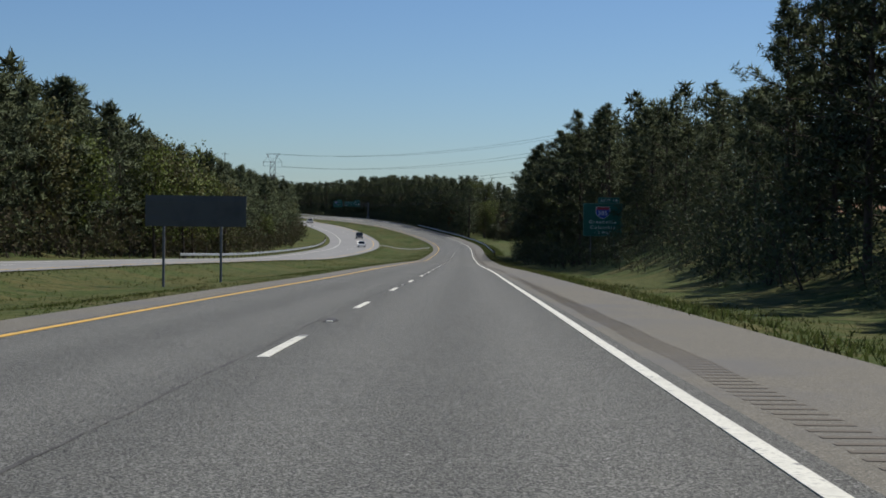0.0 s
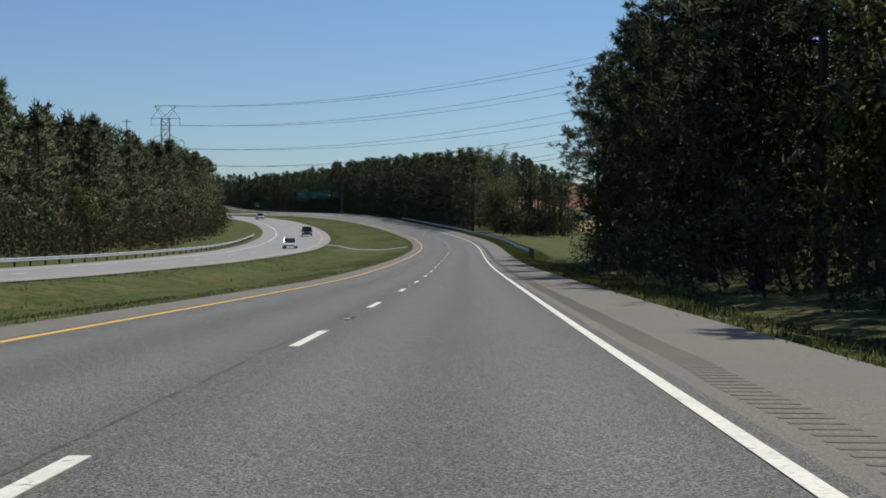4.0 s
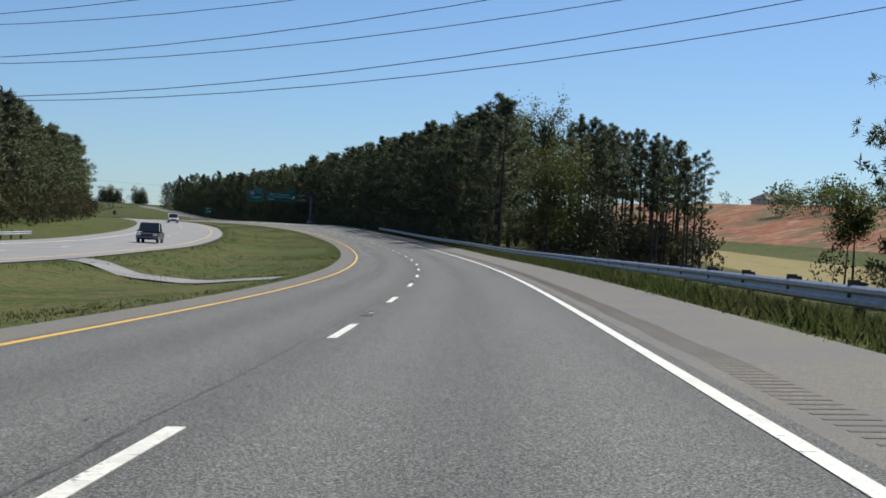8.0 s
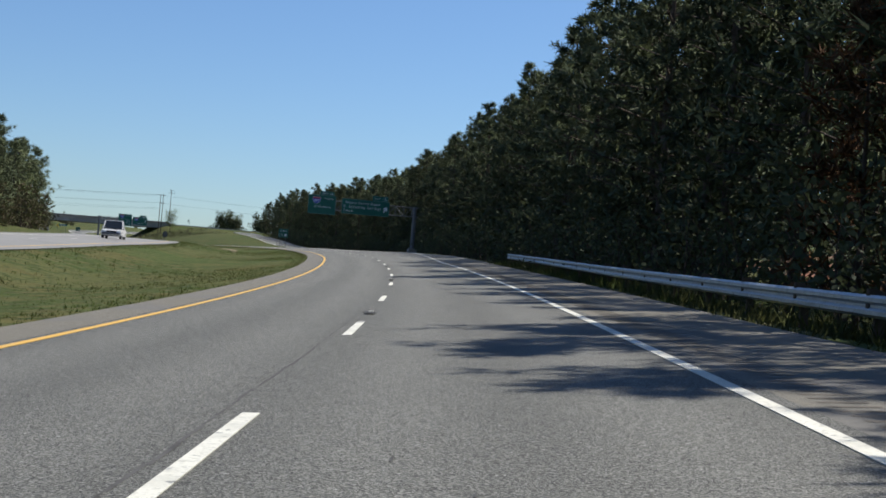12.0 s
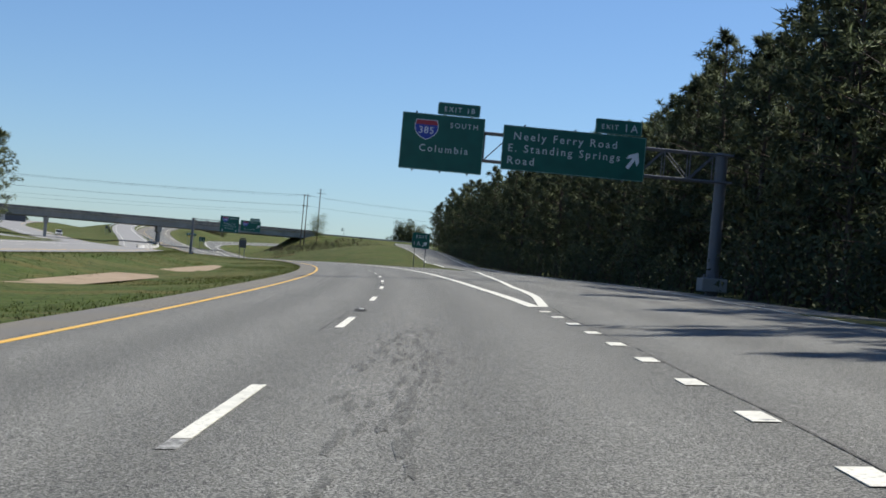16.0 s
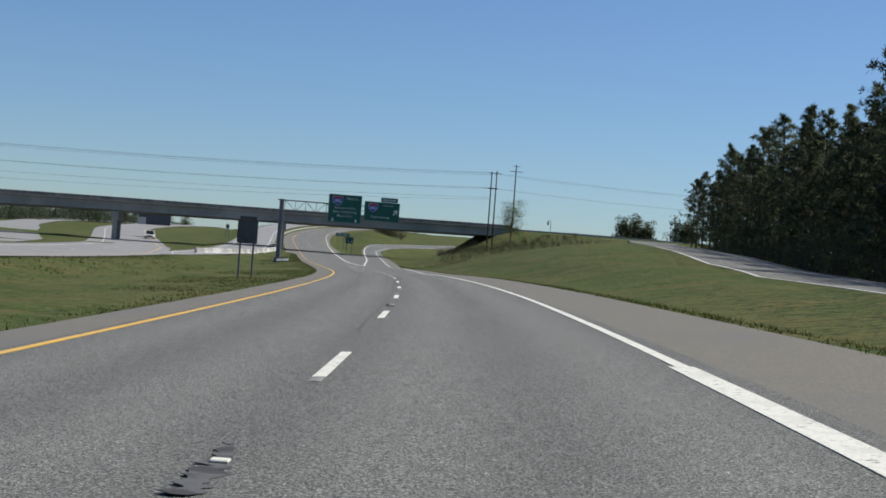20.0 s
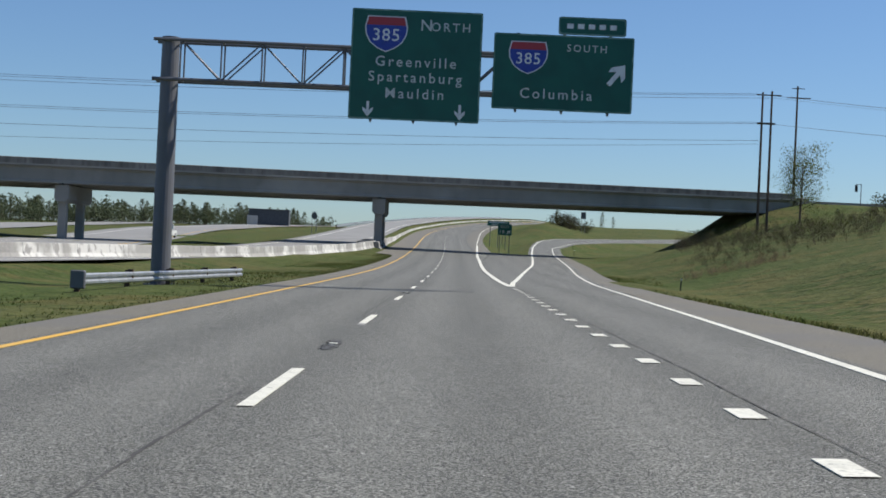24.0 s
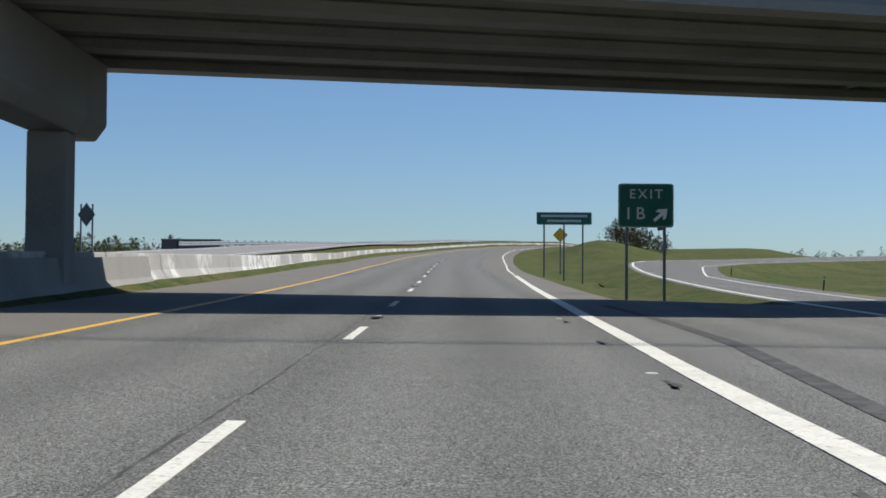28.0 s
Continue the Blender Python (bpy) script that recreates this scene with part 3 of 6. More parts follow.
# ---- pavements ----
along = np.arange(-110, 1860, 3.0)
road = strip("road", along, -5.4, asphalt_right(along), 0.0, ASPHALT, columns=12, kind="structure", label="grey worn two-lane asphalt highway carriageway", category="road")
strip("right_shoulder", along, asphalt_right(along), paved_right(along) + 0.001, 0.0, SHOULDER, columns=3, kind="structure", label="tan paved shoulder with rumble grooves", category="shoulder")
left_edge = np.interp(along, [-120, 990, 999, 1005, 1018, 1036, 1100], [-6.4, -6.4, -6.7, -9.8, -8.75, -8.65, -8.5])
strip("left_shoulder", along, left_edge, -5.4, 0.0, SHOULDER, columns=1, kind="structure", label="narrow tan paved median shoulder", category="shoulder")


def side_road(name, table, material, label, step=4.0):
    ss = np.arange(table[0][0], table[0][-1] + 0.1, step)
    return strip(name, ss, np.minimum(side(table, ss, 1), side(table, ss, 2)), np.maximum(side(table, ss, 1), side(table, ss, 2)), 0.003, material, columns=4, thick=0.35 if table is RAMP_A or table is RAMP_B else 0.0, kind="structure", label=label, category="road",
                 height=lambda s, d: np.interp(s, ST, SZ) + np.interp(s, ST, SB) * np.clip(d, -8, 6) + side(table, s, 3) + 0.12 * smooth(s, 1060, 1120))


far_road = side_road("opposite_road", OPPOSITE, PALE_ASPHALT, "sunlit pale asphalt carriageway of the other direction")
side_road("left_ramp_road", LEFT_RAMP, PALE_ASPHALT, "pale asphalt ramp beside the far carriageway")
par_road = side_road("parallel_ramp_road", PARALLEL, PALE_ASPHALT, "pale asphalt ramp behind the concrete barrier")
ramp_a = side_road("exit_ramp_a_road", RAMP_A, ASPHALT, "asphalt exit ramp climbing to the overpass")
ramp_b = side_road("exit_ramp_b_road", RAMP_B, ASPHALT, "asphalt exit ramp curving away")

ramp_edge = np.arange(903, 1046, 3.0)
strip("ramp_shoulder", ramp_edge, np.interp(ramp_edge, [903, 911, 927, 981, 1040], [5.7, 6.15, 7.1, 10.3, 12.9]), side(RAMP_B, ramp_edge, 2) + 0.001, 0.006, SHOULDER, parent=ramp_b, label="tan paved shoulder strip", thick=0.006)


def ramp_verge(table, s0, s1, which, reach, fade, label):
    """The grass shoulder that runs from a ramp's edge down to the ground."""
    ss = np.arange(s0, s1, 4.0)
    edge = side(table, ss, which)

    def height(s, d):
        e = side(table, s, which)
        f = np.clip(np.abs(d - e) / abs(reach), 0, 1)
        z = np.interp(s, ST, SZ) + np.interp(s, ST, SB) * np.clip(e, -8, 6) + side(table, s, 3) + 0.12 * smooth(s, 1060, 1120) - 0.012
        low = ground_height(s, d) - (0.3 if table is RAMP_A else 0.06)
        k = smooth(s, s0, s0 + fade) * (1 - smooth(s, s1 - 20, s1 - 4))
        return low + (z * (1 - f) + (ground_height(s, e + reach) - (0.3 if table is RAMP_A else 0.06)) * f - low) * k

    strip("ramp_verge", ss, np.minimum(edge, edge + reach), np.maximum(edge, edge + reach), 0.0, GROUND, columns=4, kind="structure", label=label, category="verge", height=height)


ramp_verge(RAMP_B, 963, 1500, 2, 3.5, 20, "grass verge inside the curving exit ramp")
ramp_verge(RAMP_B, 1032, 1500, 1, -3.0, 0.1, "grass verge outside the curving exit ramp")
ramp_verge(RAMP_A, 712, 980, 1, -3.5, 5, "grass verge along the climbing exit ramp")
ramp_verge(RAMP_A, 618, 980, 2, 3.0, 12, "shaded verge between the exit ramp and the trees")


def ribbon(name, s0, s1, d, width, material, parent, step=3.0, table=None, lift=0.008, label=""):
    ss = np.arange(s0, s1 + 0.01, step)
    dd = d(ss) if callable(d) else np.full(ss.shape, d)
    h = None
    if table is not None:
        h = lambda s, q: np.interp(s, ST, SZ) + np.interp(s, ST, SB) * np.clip(q, -8, 6) + side(table, s, 3) + 0.004 + 0.12 * smooth(s, 1060, 1120)
    return strip(name, ss, dd - width / 2, dd + width / 2, lift, material, height=h, parent=parent, label=label, thick=0.006)


# edge lines
ribbon("yellow_edge_line", -110, 1850, lambda s: np.interp(s, [-120, 940, 1010, 1100], [LANE_YELLOW, LANE_YELLOW, -5.4, -5.4]), 0.13, YELLOW, road, label="yellow left edge line")
right_line = lambda s: np.interp(s, [-120, 520, 537, 555, 567, 587, 606], [LANE_WHITE, LANE_WHITE, 2.6, 3.6, 4.4, 5.9, 7.9])
ribbon("white_edge_line", -110, 606, right_line, 0.135, WHITE, road, label="white right edge line")
ribbon("white_edge_line", 606, 900, lambda s: np.interp(s, [606, 637, 661, 700, 750, 800, 900], [7.9, 11.7, 14.2, 17.4, 20.6, 26.2, 46.0]), 0.16, WHITE, ramp_a, table=RAMP_A)
ribbon("gore_line", 609, 735, lambda s: np.interp(s, [609, 622, 628, 650, 665, 700, 745], [1.95, 1.83, 1.76, 1.74, 1.82, 1.82, 1.9]), 0.27, WHITE, road, label="broad white gore line")
ribbon("gore_line", 609, 900, lambda s: np.interp(s, *[RAMP_A[0], np.array(RAMP_A[1]) + 0.6]) + np.interp(s, [609, 618, 625.7, 630.5, 646, 670], [-0.78, -0.5, -0.45, -0.5, -0.38, -0.3]), 0.22, WHITE, ramp_a, table=RAMP_A)
ribbon("white_edge_line", 735, 822, lambda s: np.interp(s, [735, 760], [1.9, LANE_WHITE]), 0.15, WHITE, road)
ribbon("white_edge_line", 822, 912, lambda s: np.interp(s, [822, 831, 874, 911], [2.05, 2.05, 3.95, 5.85]), 0.14, WHITE, road)
ribbon("white_edge_line", 912, 1490, lambda s: np.where(s < 1040, np.interp(s, [911, 927, 955, 966, 981, 1040], [5.85, 6.65, 8.22, 8.88, 9.75, 12.5]), side(RAMP_B, s, 2) - 1.2), 0.14, WHITE, ramp_b, table=RAMP_B)
ribbon("gore_line", 913, 1080, lambda s: np.interp(s, [913, 925, 938, 946, 955, 977, 991, 1008, 1022, 1040, 1080], [2.0, 1.9, 1.9, 1.87, 1.83, 1.89, 1.98, 2.04, 2.25, 2.6, 3.5]), 0.27, WHITE, road)
ribbon("white_edge_line", 1080, 1850, lambda s: np.interp(s, [1080, 1122, 1150, 1250], [3.5, 4.4, 4.5, 3.4]), 0.15, WHITE, road)
ribbon("gore_line", 913, 1490, lambda s: np.where(s < 985, np.interp(s, [913, 922, 938.7, 949.8, 964, 974, 985], [2.05, 2.45, 3.48, 4.14, 5.12, 5.88, 6.7]), side(RAMP_B, s, 1) + 0.5 + 0.0 * s), 0.22, WHITE, ramp_b, table=RAMP_B)
ribbon("yellow_edge_line", -110, 1690, lambda s: side(OPPOSITE, s, 1) - 1.5, 0.13, YELLOW, far_road, table=OPPOSITE, step=6)
ribbon("white_edge_line", -110, 1690, lambda s: side(OPPOSITE, s, 2) + 2.9, 0.14, WHITE, far_road, table=OPPOSITE, step=6)
ribbon("white_edge_line", 880, 1840, lambda s: side(PARALLEL, s, 1) - 1.2, 0.13, WHITE, par_road, table=PARALLEL, step=6)
ribbon("white_edge_line", 880, 1840, lambda s: side(PARALLEL, s, 2) + 1.4, 0.13, WHITE, par_road, table=PARALLEL, step=6)


def bar(name, s, d, length, width, material, parent, lift=0.009):
    ss = np.linspace(s, s + length, 3)
    return strip(name, ss, d - width / 2, d + width / 2, lift, material, parent=parent, thick=0.006)


def dash_line(s):
    return float(np.interp(s, [250, 340, 370, 396, 430, 800, 834, 870], [LANE_DASH, -1.51, -1.455, -1.6, LANE_DASH, LANE_DASH, -1.575, LANE_DASH]))


for i in range(-8, 100):
    bar("lane_dash", 13.95 + 12.19 * i, dash_line(13.95 + 12.19 * i), 3.3, 0.12, WHITE, road)
    if i % 3 != 1:
        worn = bar("worn_dash_end", 13.95 + 12.19 * i - (0.42 if i % 2 else -3.3), dash_line(13.95 + 12.19 * i), 0.42, 0.115, WORN_PAINT, road, 0.006)
for i in range(29):
    bar("exit_dash", 534.34 + 2.557 * i, float(np.interp(534.34 + 2.557 * i, [533, 580, 600, 610], [1.95, 1.98, 1.96, 1.92])), 0.62, 0.19, WHITE, road)
for i in range(31):
    bar("exit_dash", 834.26 + 2.508 * i, float(np.interp(834.26 + 2.508 * i, [835, 850, 880, 900, 915], [1.92, 1.87, 1.86, 2.0, 2.03])), 0.62, 0.19, WHITE, road)
for i in range(50):
    s = 60 + 12.19 * i * 1.5
    c = (float(side(OPPOSITE, s, 1)) + float(side(OPPOSITE, s, 2))) / 2 + 0.7
    ss = np.linspace(s, s + 3.05, 2)
    strip("lane_dash", ss, c - 0.08, c + 0.08, 0.02, WHITE, parent=far_road, height=lambda a, q: np.interp(a, ST, SZ) + np.interp(a, ST, SB) * np.clip(q, -8, 6) + side(OPPOSITE, a, 3))
# ---- trees ----
rng = np.random.default_rng(7)


def frond(points, ways, length, width, rand):
    """Diamond leaves at points, along ways. Returns vertices and quads."""
    n = len(points)
    ways = ways / np.linalg.norm(ways, axis=1)[:, None]
    sidev = np.cross(ways, rand.normal(size=(n, 3)))
    sidev /= np.linalg.norm(sidev, axis=1)[:, None] + 1e-9
    ln = (length * rand.uniform(0.6, 1.3, n))[:, None]
    wd = (width * rand.uniform(0.6, 1.3, n))[:, None]
    v = np.stack([points, points + ways * ln * 0.55 + sidev * wd, points + ways * ln, points + ways * ln * 0.45 - sidev * wd], 1)
    f = np.arange(4 * n).reshape(n, 4)
    return v.reshape(-1, 3), f


def needles(points, ways, length, width, rand):
    """Tapering needle sprays, one pointed blade each."""
    n = len(points)
    ways = ways / np.linalg.norm(ways, axis=1)[:, None]
    sidev = np.cross(ways, rand.normal(size=(n, 3)))
    sidev *= (width * rand.uniform(0.5, 1.2, n) / (np.linalg.norm(sidev, axis=1) + 1e-9))[:, None]
    tip = points + ways * (length * rand.uniform(0.6, 1.4, n))[:, None]
    return np.stack([points - sidev / 2, points + sidev / 2, tip], 1).reshape(-1, 3), np.arange(3 * n).reshape(n, 3)


def soft(points, hubs, stem, reach, corners=4):
    """Shading directions that point out of each clump and out of the crown."""
    n = (points - hubs) * 1.1 / reach + (points - stem) * 0.5 / reach + [0, 0, 0.25]
    n = n + np.random.default_rng(5).normal(0, 0.22, n.shape)
    return np.repeat(n / (np.linalg.norm(n, axis=1)[:, None] + 1e-9), corners, 0)


def tube(points, radii, n=7):
    points = np.asarray(points, float)
    a = np.arange(n) * 2 * np.pi / n
    v = np.concatenate([p + r * np.stack([np.cos(a), np.sin(a), 0 * a], -1) for p, r in zip(points, radii)])
    f = []
    for i in range(len(points) - 1):
        for j in range(n):
            f.append([i * n + j, i * n + (j + 1) % n, (i + 1) * n + (j + 1) % n, (i + 1) * n + j])
    return v, np.array(f)


def join(pieces):
    vs, fs, at = [], [], 0
    for v, f in pieces:
        vs.append(v)
        fs.append(f + at)
        at += len(v)
    return np.concatenate(vs), np.concatenate(fs)


def limb(a, b, r0, r1, n=4):
    a, b = np.asarray(a, float), np.asarray(b, float)
    w = (b - a) / np.linalg.norm(b - a)
    u = np.cross(w, [0.3, 0.2, 1.0])
    u /= np.linalg.norm(u)
    t = np.cross(w, u)
    ang = np.arange(n) * 2 * np.pi / n
    ring = np.cos(ang)[:, None] * u + np.sin(ang)[:, None] * t
    v = np.concatenate([a + ring * r0, b + ring * r1])
    return v, np.array([[j, (j + 1) % n, n + (j + 1) % n, n + j] for j in range(n)])


def pine(seed, tall, spread, bare, leaves, limbs=26, leaf=0.42, tufts=5, wide=0.24):
    """A pine: wood and needles, as vertex and face arrays. Needles stand in round tufts along the limbs."""
    rand = np.random.default_rng(seed)
    bend = rand.normal(0, 0.25, 2)
    zs = np.array([-0.6, 0, 0.3, 0.6, 0.85, 1.0]) * tall
    zs[0] = -0.6
    axis = lambda z: np.stack([bend[0] * (z / tall) ** 2, bend[1] * (z / tall) ** 2, z], -1)
    wood = [tube(axis(zs), np.array([0.24, 0.2, 0.16, 0.11, 0.055, 0.015]) * tall / 16)]
    pts, ways, outs = [], [], []
    per = max(leaves // (limbs * tufts), 1)
    for i in range(limbs):
        t = bare + (1 - bare) * ((i + rand.uniform(0, 1)) / limbs)
        az = i * 2.4 + rand.normal(0, 0.4)
        low = (t - bare) / (1 - bare)
        reach = spread * (0.45 + 0.75 * np.sin(np.pi * min(low * 0.72 + 0.26, 1.0))) * rand.uniform(0.6, 1.25) * (1 - 0.5 * low**2.4)
        if low > 0.9:
            reach *= 0.6
        a = axis(np.array(t * tall))
        lift = rand.uniform(-0.05, 0.4) + 0.4 * low
        b = a + reach * np.array([np.cos(az), np.sin(az), lift])
        wood.append(limb(a, b, 0.045 * tall / 16, 0.012))
        u = np.linspace(0.42, 1.04, tufts) + rand.uniform(-0.07, 0.07, tufts)
        hubs = a + (b - a) * u[:, None] + rand.normal(0, 0.12, (tufts, 3)) * [reach, reach, 0.6 * reach]
        hub = np.repeat(hubs, per, 0)
        k = len(hub)
        ball = rand.normal(0, 1, (k, 3)) + 0.35 * (b - a) / max(reach, 0.3) + [0, 0, 0.55]
        ball /= np.linalg.norm(ball, axis=1)[:, None]
        p = hub + ball * (leaf * rand.uniform(0.05, 0.75, k))[:, None]
        outs.append(soft(p + ball * leaf * 0.5, hub, a * [1, 1, 0.96], 0.45 * spread, 3))
        pts.append(p)
        ways.append(ball + rand.normal(0, 0.5, (k, 3)))
    pts, ways = np.concatenate(pts), np.concatenate(ways)
    return join(wood), (*needles(pts, ways, leaf, leaf * wide, rand), np.concatenate(outs))


def broadleaf(seed, tall, spread, bare, leaves, limbs=22, leaf=0.34):
    rand = np.random.default_rng(seed)
    zs = np.array([-0.5, 0, 0.35 * tall, 0.7 * tall])
    lean = rand.normal(0, 0.4, 2)
    axis = lambda z: np.array([lean[0] * z / tall, lean[1] * z / tall, z])
    wood = [tube([axis(z) for z in zs], np.array([0.2, 0.17, 0.12, 0.04]) * tall / 11)]
    pts, ways, outs = [], [], []
    for i in range(limbs):
        t = bare + (0.72 - bare) * (i + rand.uniform()) / limbs
        az = i * 2.4 + rand.normal(0, 0.5)
        a = axis(t * tall)
        low = (t - bare) / (0.72 - bare)
        reach = spread * rand.uniform(0.6, 1.15) * (1 - 0.35 * low)
        b = a + np.array([np.cos(az) * reach, np.sin(az) * reach, reach * (0.5 + 0.9 * low) + 0.1 * tall * low])
        wood.append(limb(a, b, 0.05 * tall / 11, 0.012))
        k = leaves // limbs
        hubs = a + (b - a) * rand.uniform(0.45, 1.05, (7, 1)) + rand.normal(0, 0.2 * reach, (7, 3))
        hub = hubs[rand.integers(0, 7, k)]
        p = hub + rand.normal(0, 0.15 * spread, (k, 3))
        outs.append(soft(p, hub, axis(0.6 * tall), 0.5 * spread))
        pts.append(p)
        ways.append(rand.normal(0, 1, (k, 3)) + [0, 0, -0.2])
    return join(wood), frond(np.concatenate(pts), np.concatenate(ways), leaf, leaf * 0.32, rand) + (np.concatenate(outs),)


def grown(name, wood, crown, leaf_material, label, category="tree", group=""):
    """A tree as a thing with trunk and crown, kept at the origin to be copied."""
    base = empty(name, Matrix(), label, category, group)
    put("trunk", mesh_of("trunk", wood[0], wood[1], BARK, flat=False), base)
    leafage = mesh_of("crown", crown[0], crown[1], leaf_material, flat=False)
    leafage.normals_split_custom_set_from_vertices(crown[2])
    put("crown", leafage, base)
    return base


PINES = [grown("pine_tree", *pine(20 + i, 17.0, 2.75, b, 7000, 50, 0.38, 7, 0.28), NEEDLES, "tall dark green pine with a dense needled crown", group="roadside pines")
         for i, b in enumerate((0.08, 0.14, 0.06, 0.2, 0.1))]
FAR_PINES = [grown("pine_tree", *pine(30 + i, 17.0, 2.8, 0.08, 3400, 42, 0.58, 5, 0.3), NEEDLES, "dark green pine beyond the far carriageway", group="far side pines") for i in range(4)]
SLIM = [grown("slim_pine_tree", *pine(40 + i, 15.0, 1.5, 0.45, 3200, 26, 0.3, 4, 0.26), NEEDLES, "slim pine with a bare trunk and a small crown", group="slim pines at the gap") for i in range(2)]
LEAFY = [grown("leafy_tree", *broadleaf(60 + i, 11.0, 3.0, 0.2, 2300), m, lab, group="spring trees")
         for i, (m, lab) in enumerate(((LEAVES, "young broadleaf tree in fresh green leaf"), (OLIVE_LEAVES, "budding broadleaf tree in thin olive leaf"), (LEAVES, "young broadleaf tree in fresh green leaf")))]
NEAR_LEAFY = [grown("leafy_tree", *broadleaf(66 + i, 11.0, 3.0, 0.18, 5200, 30, 0.2), m, lab, group="spring trees") for i, (m, lab) in enumerate(((LEAVES, "light green broadleaf tree among the pines"), (OLIVE_LEAVES, "thin budding tree with several slender stems")))]
BROAD_PINE = grown("pine_tree", *pine(56, 16.0, 3.9, 0.34, 9500, 46, 0.34, 7, 0.22), LEAVES, "broad open pine in pale green at the field edge", group="pines at the gap")
SAPLING = grown("leafy_tree", *broadleaf(98, 7.2, 1.7, 0.6, 2600, 16, 0.2), LEAVES, "slender tree with bare stems and a pale green crown", group="spring trees")
TALL_LEAFY = grown("leafy_tree", *broadleaf(99, 18.5, 3.0, 0.5, 2600, 20, 0.28), LEAVES, "tall thin tree in pale new leaf above the pines", group="spring trees")
OAK = grown("oak_tree", *broadleaf(91, 8.0, 4.2, 0.1, 3600, 26, 0.62), NEEDLES, "dark round-crowned oak on the skyline", group="skyline oaks")
OPEN = [grown("pine_tree", *pine(50 + i, 16.0, 2.9, b, 9000, 34, 0.32, 7, 0.2), NEEDLES, "open-crowned pine with a bare lower trunk", group="pines at the gap") for i, b in enumerate((0.3, 0.38))]
IVY = grown("ivy_mound", *broadleaf(95, 4.7, 2.2, 0.02, 3800, 26, 0.2), IVY_LEAVES, "dark rounded mound of ivy-covered shrubs", category="bush")
RED_PINE = grown("browned_pine_tree", *pine(77, 10.0, 2.2, 0.1, 2800), BROWN_NEEDLES, "dying pine with rust-brown needles")
BUSH = grown("bush", *broadleaf(81, 3.0, 1.5, 0.05, 900, 14, 0.2), BRUSH, "dry brown and olive roadside bush", category="bush", group="roadside bushes")
used = set()


def plant(kind, s, d, size, turn=None, squash=1.0):
    m = pose(*spot(s, d, -0.1), 0, 0, float(rng.uniform(0, 360)) if turn is None else turn)
    if kind in used:
        ob = copy_thing(kind, m)
    else:
        ob = kind
        ob.matrix_basis = m
        used.add(kind)
    ob.scale = (size * squash, size * squash, size)
    return ob


def pick_pine(way):
    pool = PINES if way > 0 else FAR_PINES
    return pool[int(rng.integers(0, len(pool)))]


# forest fronts: start, end, step, offset of the edge, depth, height factor
def edge_right(s):
    return np.interp(s, [-120, 60, 90, 115, 128, 150, 200, 262, 436, 470, 520, 530, 546, 580, 600, 660, 700, 750, 800, 840, 880, 920, 960], [12, 14.5, 17, 18, 16.5, 12.8, 11.2, 11.4, 8.9, 9.6, 9.2, 9.8, 11.9, 12.6, 13.5, 20.4, 23.6, 26.5, 31.5, 39.5, 47.5, 55, 62])


def edge_left(s):
    return np.interp(s, [-120, 0, 100, 250, 400, 560, 690, 740], [-44, -43, -41.5, -41.8, -44.5, -45, -43, -50])


def front(s0, s1, step, edge, way, tall, mixed=0.0):
    for s in np.arange(s0, s1, step):
        s = s + rng.uniform(-1.2, 1.2)
        e = float(edge(s))
        size = tall(s) * rng.uniform(0.8, 1.03) / 17.0
        if rng.uniform() < mixed:
            plant(LEAFY[int(rng.integers(0, 3))], s, e + way * rng.uniform(-1.0, 1.5), rng.uniform(0.55, 0.95))
        else:
            plant(pick_pine(way), s, e + way * rng.uniform(0, 2.8), size, squash=rng.uniform(0.9, 1.25))


tall_right = lambda s: float(np.interp(s, [0, 60, 72, 78, 100, 108, 119, 132, 142, 150, 200, 235, 262, 438, 480, 520, 545, 580, 600, 700, 760, 850, 910, 930, 962], [14.5, 14.8, 14, 10, 6.8, 9.3, 10.6, 11.3, 15, 17.0, 17.6, 17.6, 17.5, 16.8, 17.0, 17.8, 17.6, 17.6, 18.4, 19.0, 17.8, 17.6, 16.9, 16.0, 13.5]))
tall_left = lambda s: float(np.interp(s, [0, 100, 180, 300, 500, 700], [19.5, 19.5, 17.8, 15.4, 15.2, 13.5]))
front(-30, 200, 4.6, edge_right, 1, tall_right, 0.06)
front(200, 259, 4.6, edge_right, 1, tall_right)
front(445, 968, 4.6, edge_right, 1, tall_right)
front(30, 715, 6.0, edge_left, -1, tall_left, 0.12)
for s, d, k, h in ((176, -38.5, 0, 1.25), (184, -39, 1, 1.35), (193, -38.2, 2, 1.3), (203, -38.8, 1, 1.2), (214, -39, 0, 1.15), (228, -38.4, 1, 1.1), (140, -42, 1, 1.3), (152, -41, 0, 1.2)):
    plant(LEAFY[k], s, d, h)


